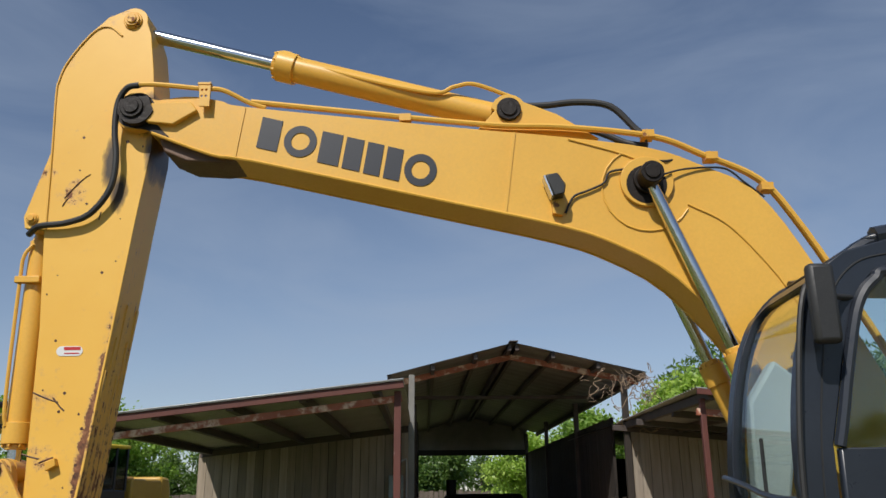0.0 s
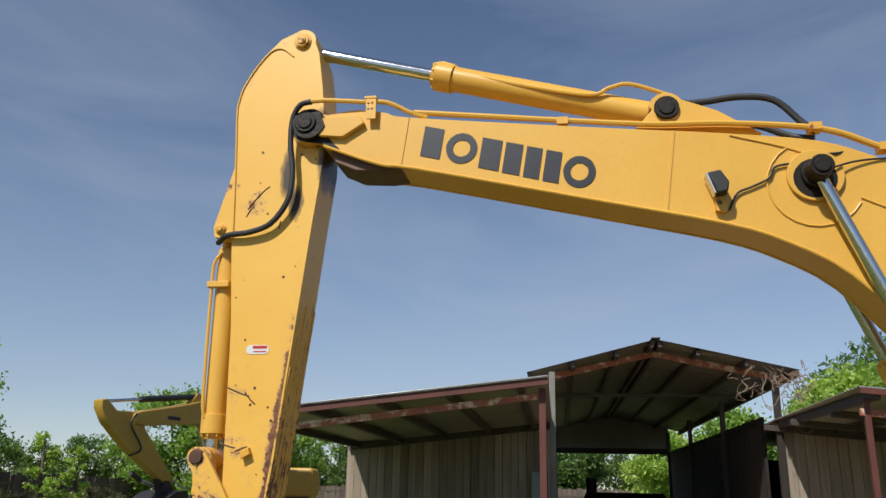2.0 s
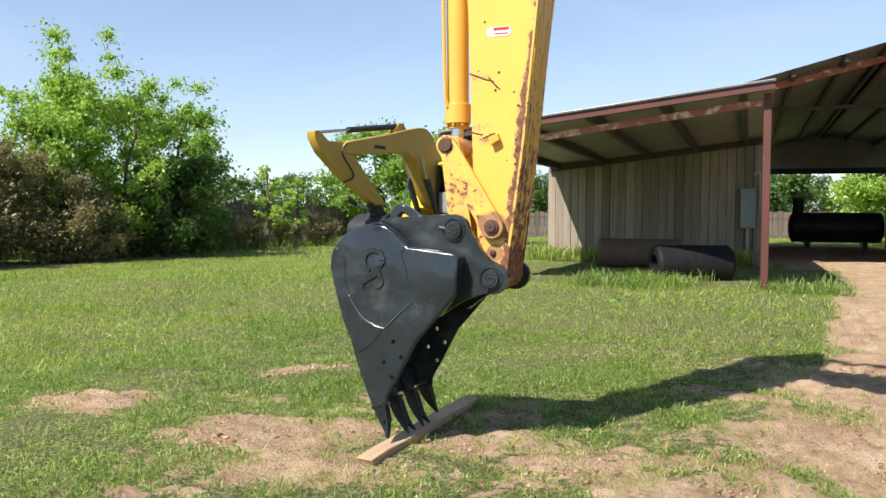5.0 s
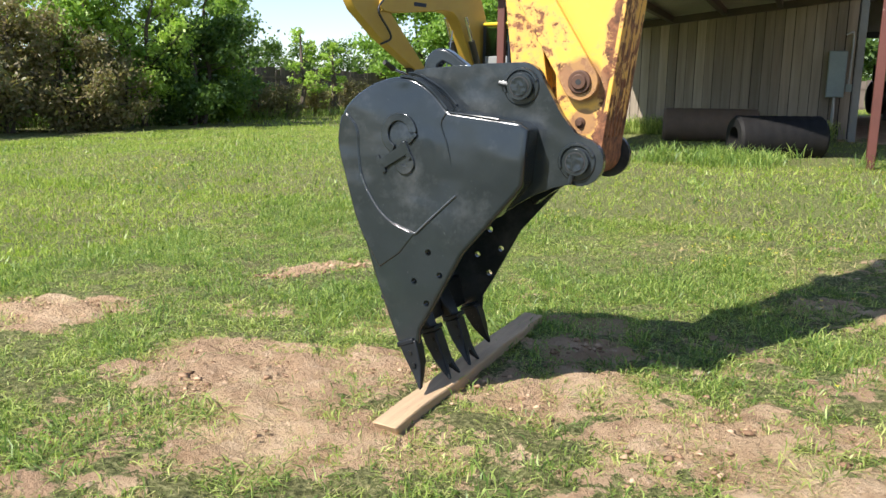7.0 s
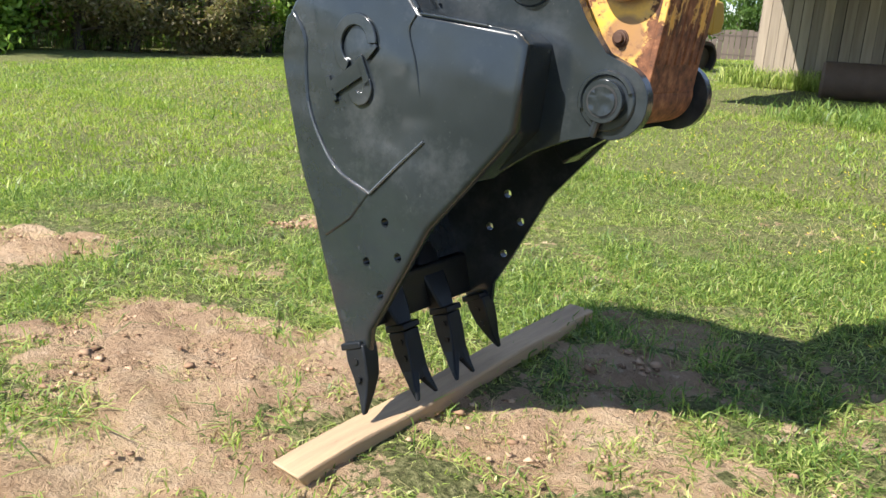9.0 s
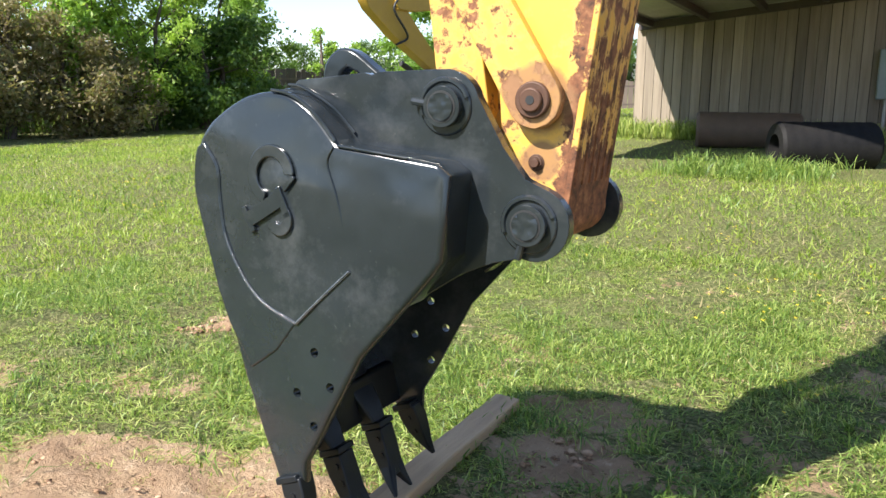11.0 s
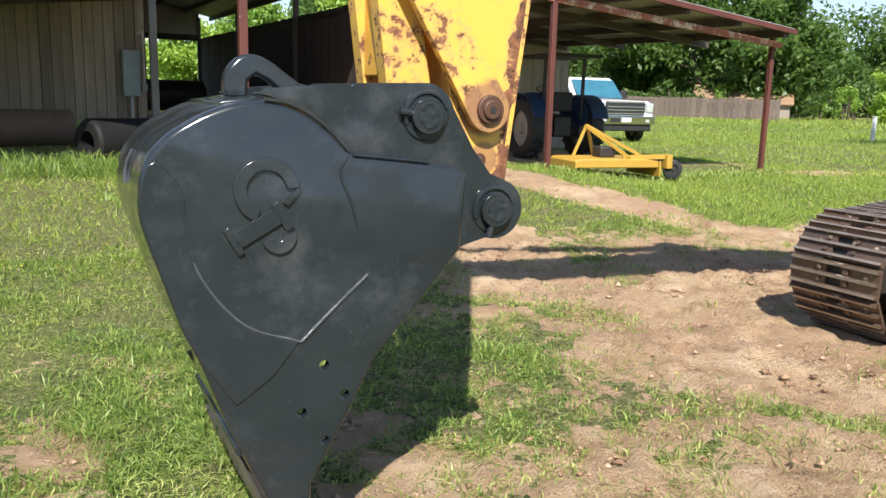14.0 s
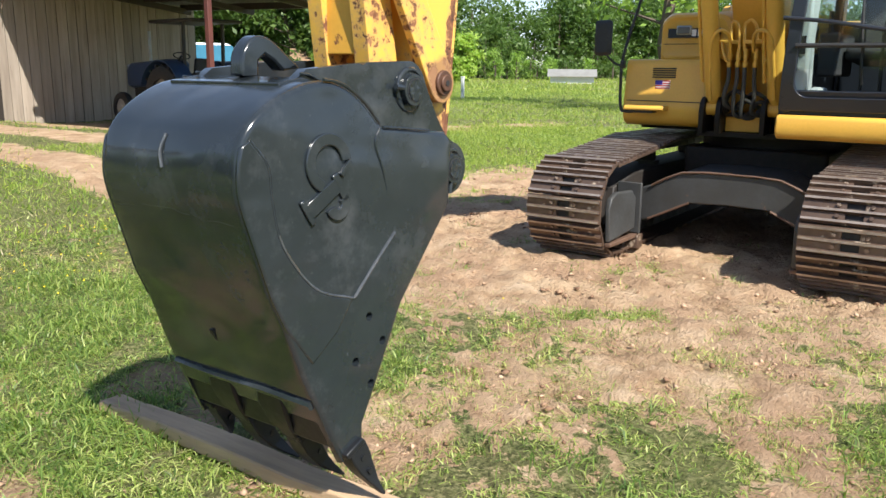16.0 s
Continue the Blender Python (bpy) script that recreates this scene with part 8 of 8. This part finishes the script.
def clods(name, n, box_, seed, rmin, rmax, material, label, category, heap=None):
    """Crumbs and clods of earth, each a lumpy eight-sided bead half sunk in the ground."""
    rg = np.random.default_rng(seed)
    x, y = rg.uniform(box_[0], box_[1], n), rg.uniform(box_[2], box_[3], n)
    keep = rg.random(n) < np.clip(bareness(x, y) * 1.2 - 0.1, 0.02, 1) * np.clip((rough_noise(x * 2.0 + 3, y * 2.0) - 0.46) * 7, 0.02, 1)
    if heap:
        u_, v_ = (x - heap[0]) * math.cos(heap[4]) + (y - heap[1]) * math.sin(heap[4]), (y - heap[1]) * math.cos(heap[4]) - (x - heap[0]) * math.sin(heap[4])
        keep = rg.random(n) < np.clip(1.25 - (u_ / heap[2]) ** 2 - (v_ / heap[3]) ** 2, 0, 1) * np.clip((rough_noise(x * 3, y * 3) - 0.38) * 6, 0, 1)
    x, y = x[keep], y[keep]
    m = len(x)
    r = rmin + (rmax - rmin) * rg.random(m) ** 6
    z = ground_height(x, y) + r * 0.1 + 0.004
    unit = np.array([(1, 0, 0), (0, 1, 0), (-1, 0, 0), (0, -1, 0), (0, 0, 0.55), (0, 0, -0.6)])
    a = rg.uniform(0, 6.28, m)
    u = unit[None] * rg.uniform(0.55, 1.3, (m, 6, 1)) + rg.normal(0, 0.12, (m, 6, 3))
    v = np.empty((m, 6, 3))
    v[..., 0] = x[:, None] + r[:, None] * (u[..., 0] * np.cos(a)[:, None] - u[..., 1] * np.sin(a)[:, None]) * 1.25
    v[..., 1] = y[:, None] + r[:, None] * (u[..., 0] * np.sin(a)[:, None] + u[..., 1] * np.cos(a)[:, None])
    v[..., 2] = z[:, None] + r[:, None] * u[..., 2]
    tri_ = np.array([(0, 1, 4), (1, 2, 4), (2, 3, 4), (3, 0, 4), (1, 0, 5), (2, 1, 5), (3, 2, 5), (0, 3, 5)])
    f = (np.arange(m)[:, None, None] * 6 + tri_[None]).reshape(-1, 3)
    tagged(new(name, mesh_from_arrays(name, v.reshape(-1, 3), f, material)), label, category, kind="stuff")


HEAP = (-4.46, 6.32, 0.50, 0.17, 1.1)
clods("dirt_clods", 16000, (-6.0, -1.5, 3.0, 6.0), 63, 0.005, 0.024, CLOD, "broken earth clods in the trodden grass", "dirt")
clods("dirt_clods", 9000, (-1.5, 4.2, 3.2, 8.5), 62, 0.008, 0.030, CLOD, "larger dry earth clods by the tracks", "dirt")
clods("dirt_clods", 42000, (-6.5, 4.2, 2.3, 8.5), 61, 0.003, 0.014, CLOD, "loose reddish brown dirt crumbs and clods", "dirt")
clods("dirt_clods", 5000, (HEAP[0] - 0.6, HEAP[0] + 0.6, HEAP[1] - 0.6, HEAP[1] + 0.6), 67, 0.003, 0.030, CLOD, "dug-up crumbly brown earth in the grass", "dirt", HEAP)
blades("grass", 520000, (-16, 12, 8.6, 21.0), 4, 0.03, 0.10, 0.0095, GRASS_FAR, "green pasture grass farther out", lambda x, y: sod_density(x, y) * (1 - 0.9 * inside_barn(x, y)), lean=2.6, simple=True)
blades("grass", 190000, (-16, -6.4, 1.0, 9.0), 5, 0.03, 0.10, 0.009, GRASS_FAR, "green pasture grass to the side", sod_density, lean=2.4, simple=True)
blades("grass", 160000, (3.2, 14, 4.5, 13.0), 6, 0.03, 0.11, 0.010, GRASS_FAR, "green pasture grass beyond the machine", sod_density, lean=2.4, simple=True)
blades("grass", 110000, (-20, 45, 21.0, 60.0), 7, 0.08, 0.22, 0.022, GRASS_FAR, "tall pasture grass in the distance", lambda x, y: 0.9 * (1 - ((x > -5.9) & (x < 10.4) & (y < 29.2))) * (1 - ((x > -0.6) & (x < 5.1) & (y < 41))), lean=2.0, simple=True)
blades("grass", 120000, (12, 45, 8.0, 30.0), 8, 0.06, 0.18, 0.015, GRASS_FAR, "field grass", sod_density, lean=2.0, simple=True)
blades("grass", 130000, (-16, 12, 8.5, 21.0), 15, 0.05, 0.14, 0.0105, GRASS_DARK, "deeper green tufts in the pasture", lambda x, y: sod_density(x, y) * (rough_noise(x * 0.55 + 3, y * 0.55 + 8) > 0.52) * (1 - 0.9 * inside_barn(x, y)), lean=1.8, simple=True)
blades("grass", 60000, (-14, 3, 6.5, 20.0), 16, 0.04, 0.12, 0.006, DRY_GRASS, "yellowed grass patches in the pasture", lambda x, y: sod_density(x, y) * (rough_noise(x * 0.7 + 33, y * 0.7 + 2) > 0.54) * (1 - inside_barn(x, y)), lean=2.2, simple=True)
blades("grass", 50000, (40, 130, -10.0, 62.0), 17, 0.16, 0.42, 0.05, GRASS_FAR, "tall field grass before the far trees", lambda x, y: 0.35 + 0.65 * (rough_noise(x * 0.06, y * 0.06) > 0.48), lean=1.2, simple=True)
blades("grass", 40000, (14, 60, 2.0, 40.0), 18, 0.10, 0.30, 0.02, GRASS_DARK, "darker weeds in the field", lambda x, y: 1.0 * (rough_noise(x * 0.12 + 4, y * 0.12) > 0.52), lean=1.3, simple=True)
# rank grass round the posts, pipes and walls
blades("tall_grass", 13000, (-3.6, 0.8, 12.6, 14.9), 9, 0.10, 0.36, 0.007, GRASS_DARK, "tall rank grass round the post and pipe", lambda x, y: 0.9 * (bareness(x, y) < 0.4) * (rough_noise(x * 0.8, y * 0.8) > 0.5), clump=0.10, lean=1.5)
blades("tall_grass", 6000, (-6.2, -0.8, 20.4, 21.15), 10, 0.2, 0.6, 0.010, GRASS, "tall rank grass along the board wall", lambda x, y: 0 * x + 0.9, clump=0.1, lean=0.8)
blades("tall_grass", 5000, (4.3, 9.8, 12.4, 13.6), 11, 0.06, 0.16, 0.010, GRASS, "rank grass at the lean-to's edge", lambda x, y: 0 * x + 0.9, clump=0.1, lean=0.8)
blades("tall_grass", 9000, (-20.3, -18.3, 9.0, 45.0), 12, 0.2, 0.6, 0.012, GRASS_DARK, "tall rank grass along the fence", lambda x, y: 0 * x + 0.9, clump=0.15, lean=0.7)


def flowers():
    rg = np.random.default_rng(21)
    xs, ys = rg.uniform(-9, 2.5, 4200), rg.uniform(5.0, 18, 4200)
    keep = (bareness(xs, ys) < 0.25) & ((xs > -2.2) | (ys > 8.5)) & (patchy(xs, ys, 1.6, 9.0) > 0.62) & ~inside_barn(xs, ys)
    xs, ys = xs[keep], ys[keep]
    z = ground_height(xs, ys) + rg.uniform(0.08, 0.16, len(xs))
    r = rg.uniform(0.007, 0.013, len(xs))
    v = np.empty((len(xs), 5, 3))
    for k in range(5):
        a = 2 * np.pi * k / 5
        v[:, k] = np.column_stack([xs + r * np.cos(a), ys + r * np.sin(a), z + r * 0.5 * np.cos(a * 2)])
    f = np.arange(len(xs) * 5).reshape(-1, 5)
    tagged(new("wildflowers", mesh_from_arrays("wildflowers", v.reshape(-1, 3), f, BUTTERCUP)), "tiny yellow wildflowers in the grass", "flowers", kind="stuff")


flowers()


def leaf_mesh(name, centres, radii, per, size, seed, material, far=False):
    rg = np.random.default_rng(seed)
    pts = []
    for (c, r) in zip(centres, radii):
        n = int(per * r ** 1.6) + 8
        d = rg.normal(0, 1, (n, 3))
        d /= np.linalg.norm(d, axis=1)[:, None]
        reach = rg.random(n) ** 0.45 * 1.12 if far else np.minimum(0.12 + np.abs(rg.normal(0, 0.62, n)), 1.7)
        pts.append(np.array(c) + d * (r * reach)[:, None] * np.array([1, 1, 0.8]))
    p = np.concatenate(pts)
    m = len(p)
    u = rg.normal(0, 1, (m, 3))
    u /= np.linalg.norm(u, axis=1)[:, None]
    w = np.cross(u, rg.normal(0, 1, (m, 3)))
    w /= np.linalg.norm(w, axis=1)[:, None]
    s = (size * rg.uniform(0.6, 1.3, m))[:, None]
    if far:
        v = np.stack([p - u * s, p + w * s * 0.8, p + u * s], axis=1).reshape(-1, 3)
        return mesh_from_arrays(name, v, np.arange(m * 3).reshape(-1, 3), material)
    v = np.stack([p - u * s, p + w * s * 0.5, p + u * s, p - w * s * 0.5], axis=1).reshape(-1, 3)
    return mesh_from_arrays(name, v, np.arange(m * 4).reshape(-1, 4), material)


def tree(x, y, height, spread, seed, leaves, label, per=220, size=0.16, trunk=0.14, crown_from=0.25, open_=0.6, stems=1, category="tree", z=None, rise=0.2, tuft=1.0):
    rnd = random.Random(seed)
    root = empty("tree" if category == "tree" else category, pose(x, y, gz(x, y) if z is None else z), label, category)
    bm = bmesh.new()
    tips, radii = [], []
    for s_ in range(stems):
        bx, by = (rnd.uniform(-0.4, 0.4) * spread * (stems > 1), rnd.uniform(-0.4, 0.4) * spread * (stems > 1))
        tr = [Vector((bx, by, -0.1))]
        for k in range(5):
            tr.append(tr[-1] + Vector((rnd.uniform(-0.05, 0.05) * height, rnd.uniform(-0.05, 0.05) * height, height * 0.185)))
        for k in range(5):
            rod(bm, tr[k], tr[k + 1], trunk * (1 - 0.17 * k), trunk * (1 - 0.17 * (k + 1)), 8)
        n = max(4, int(14 * open_ / stems) + 4)
        for k in range(n):
            u = crown_from + (0.97 - crown_from) * (k + rnd.random()) / n
            f = u * 5
            i = min(int(f), 4)
            p = tr[i].lerp(tr[i + 1], f - i)
            a = rnd.uniform(0, 2 * math.pi)
            reach = spread * (0.45 + 0.55 * math.sin(math.pi * min(1, (u - crown_from * 0.6) / (1.02 - crown_from * 0.6)) ** 0.8)) * rnd.uniform(0.6, 1.1)
            q = p + Vector((math.cos(a) * reach, math.sin(a) * reach, rnd.uniform(0.25, 1.75) * rise * reach))
            rod(bm, p, q, trunk * 0.3 * (1.1 - u), trunk * 0.06, 5)
            for t in (0.45, 0.72, 1.0):
                c = p.lerp(q, t) + Vector((rnd.uniform(-0.2, 0.2), rnd.uniform(-0.2, 0.2), rnd.uniform(-0.1, 0.25))) * spread * 0.35
                tips.append(c)
                radii.append(spread * rnd.uniform(0.16, 0.34) * (1.2 - 0.35 * t) * tuft)
        tips.append(tr[-1]), radii.append(spread * 0.22)
    part("trunk", bm, BARK, root)
    crown = new("crown", leaf_mesh("crown", [tuple(t) for t in tips], radii, per, size, seed, leaves))
    crown.parent = root
    return root


tree(-19.0, 19.2, 5.0, 2.4, 38, LEAF_BRIGHT, "young leafy tree with open bright green crown by the fence", per=1100, size=0.060, trunk=0.10, crown_from=0.10, open_=2.6, stems=3, rise=0.80, tuft=0.64)
for bx_, by_, bh_, sd_ in ((-19.0, 24.8, 1.5, 71), (-18.9, 26.4, 1.2, 72), (-19.1, 29.3, 1.3, 73), (-18.9, 31.9, 1.4, 74), (-19.0, 12.6, 2.0, 75)):
    tree(bx_, by_, bh_, 0.95, sd_, LEAF_BROWN, "low dry brown brush along the fence", per=900, size=0.042, trunk=0.04, crown_from=0.03, open_=1.2, stems=3, category="shrub")
tree(-19.2, 22.8, 5.1, 2.0, 32, LEAF_MID, "dense dark green tree by the fence", per=1008, size=0.075, crown_from=0.08, open_=1.6)
tree(-19.3, 17.4, 4.2, 1.9, 33, LEAF_MID, "dense green bushy tree by the fence", per=800, size=0.075, crown_from=0.05, open_=1.4, stems=2)
tree(-18.2, 21.2, 3.0, 1.9, 34, LEAF_DARK, "dark green shrub by the fence", per=912, size=0.078, crown_from=0.03, open_=1.4, stems=3, category="shrub")
tree(-18.0, 16.6, 2.3, 1.7, 63, LEAF_BROWN, "dry brown vine-covered brush by the fence", per=700, size=0.055, crown_from=0.03, open_=1.3, stems=4, category="shrub")
tree(-18.9, 14.2, 3.3, 2.0, 35, LEAF_BROWN, "dry brown vine-covered brush by the fence", per=900, size=0.058, crown_from=0.03, open_=1.3, stems=3, category="shrub")
tree(-19.2, 28.0, 3.6, 0.8, 36, LEAF_BRIGHT, "slender bright green sapling at the fence", per=420, size=0.07, crown_from=0.15, open_=0.9)
tree(-19.3, 30.6, 3.1, 0.8, 37, LEAF_BRIGHT, "slender bright green sapling at the fence", per=420, size=0.07, crown_from=0.15, open_=0.9)
tree(-19.2, 11.5, 4.2, 2.2, 38, LEAF_MID, "dark green tree by the fence", per=864, size=0.090, crown_from=0.05, open_=1.3, stems=2)
tree(-12.5, 33.0, 5.2, 2.6, 39, LEAF_MID, "round leafy tree behind the parked machine", per=864, size=0.09, crown_from=0.15, open_=1.4)
tree(-19.2, 40.0, 6.2, 3.0, 44, LEAF_MID, "leafy green tree behind the parked machine", per=560, size=0.11, crown_from=0.08, open_=1.5)
tree(-15.4, 40.5, 5.2, 2.5, 45, LEAF_MID, "leafy green tree behind the parked machine", per=560, size=0.11, crown_from=0.08, open_=1.5)
tree(6.3, 48.0, 4.9, 3.0, 40, LEAF_BRIGHT, "bright green tree seen through the barn", per=700, size=0.13, crown_from=0.1, open_=1.4)
tree(0.5, 62.0, 4.6, 3.0, 41, LEAF_DARK, "dark green tree beyond the fence", per=500, size=0.16, crown_from=0.1, open_=1.4)
tree(12.5, 37.0, 7.0, 2.8, 42, LEAF_BRIGHT, "bright green tree behind the stalls", per=420, size=0.14, crown_from=0.1, open_=1.4)
tree(10.0, 47.0, 6.5, 3.0, 43, LEAF_MID, "green tree behind the barn", per=420, size=0.14, crown_from=0.1, open_=1.4)
tree(14.0, 38.0, 7.5, 3.4, 46, LEAF_MID, "green tree behind the lean-to", per=420, size=0.15, crown_from=0.1, open_=1.4)


def wood(name, pts, n, hmin, hmax, seed, leaves, label, size=0.42, per=34):
    """A far wood edge: many crowns on trunks, as one thing that nobody could count."""
    rg, rnd = np.random.default_rng(seed), random.Random(seed)
    cs, rs = [], []
    bm = bmesh.new()
    for i in range(n):
        u = rnd.random() * (len(pts) - 1)
        k = min(int(u), len(pts) - 2)
        x = pts[k][0] + (pts[k + 1][0] - pts[k][0]) * (u - k) + rnd.uniform(-4, 4)
        y = pts[k][1] + (pts[k + 1][1] - pts[k][1]) * (u - k) + rnd.uniform(-4, 4)
        h = rnd.uniform(hmin, hmax)
        rod(bm, (x, y, -0.2), (x, y, h * 0.7), 0.16, 0.07, 6)
        for _ in range(9):
            t = rnd.random()
            r = h * rnd.uniform(0.12, 0.22)
            a, d = rnd.uniform(0, 6.28), h * 0.22 * math.sin(math.pi * (0.15 + 0.8 * t))
            cs.append((x + math.cos(a) * d, y + math.sin(a) * d, h * (0.12 + 0.80 * t)))
            rs.append(r)
    root = empty(name, pose(0, 0, 0), label, "trees", kind="stuff")
    part("trunks", bm, BARK, root)["kind"] = "stuff"
    cr = new("crowns", leaf_mesh("crowns", cs, rs, per * 2, size * 0.68, seed, leaves, True))
    cr.parent = root
    cr["kind"] = "stuff"


wood("far_wood", [(22, 78), (50, 84), (66, 78)], 40, 9, 13, 51, LEAF_DARK, "dark green wood edge behind the field")
wood("far_wood", [(45, 80), (75, 78), (110, 70), (150, 50), (170, 20)], 140, 6.5, 10.5, 52, LEAF_DARK, "green trees and brush at the field's far edge", size=0.50, per=19)
wood("far_wood", [(95, 85), (130, 62), (160, 40), (170, 0), (150, -40)], 130, 12.5, 17, 53, LEAF_DARK, "dark green tall wood behind the field", size=0.66, per=11)
wood("far_wood", [(-120, 150), (-60, 170), (0, 175), (60, 160)], 110, 7, 11.5, 54, LEAF_DARK, "dark distant pine wood beyond the fences", size=0.6, per=22)
wood("far_wood", [(-60, 20), (-75, 60), (-80, 120)], 80, 2.6, 4.0, 55, LEAF_DARK, "dark wood beyond the fence", size=0.36, per=55)
wood("far_wood", [(20, 62), (34, 66), (44, 74)], 22, 9, 14, 56, LEAF_DARK, "tall green trees behind the truck", size=0.4, per=60)
wood("far_wood", [(150, -40), (60, -120), (-60, -120), (-120, -20), (-60, 20)], 50, 9, 14, 57, LEAF_DARK, "dark wood behind the viewer", size=1.2, per=8)

wood("far_brush", [(40, 66), (62, 66), (90, 60), (115, 52), (135, 35), (145, 10), (140, -20)], 110, 1.6, 4.2, 58, LEAF_DARK, "green brush in front of the far trees", size=0.34, per=26)
wood("far_brush", [(55, 62), (85, 58), (110, 45), (128, 25)], 30, 2.0, 4.5, 59, LEAF_MID, "bright green brush in front of the far trees", size=0.28, per=50)
tree(22.3, 11.4, 12.0, 4.2, 60, LEAF_MID, "tall airy tree in the field with thin foliage", per=40, size=0.14, trunk=0.26, crown_from=0.22, open_=1.6)
tree(63.0, 65.5, 15.0, 7.5, 64, LEAF_DARK, "large round dark green tree behind the far fence", per=110, size=0.34, trunk=0.35, crown_from=0.16, open_=1.8)
tree(68.0, 60.0, 13.5, 6.5, 66, LEAF_DARK, "large dark green tree behind the far fence", per=110, size=0.32, trunk=0.3, crown_from=0.10, open_=1.8)
tree(67.0, 48.0, 5.0, 2.3, 65, LEAF_BRIGHT, "round bright yellow-green bush before the far trees", per=200, size=0.22, trunk=0.1, crown_from=0.05, open_=1.3, category="shrub")
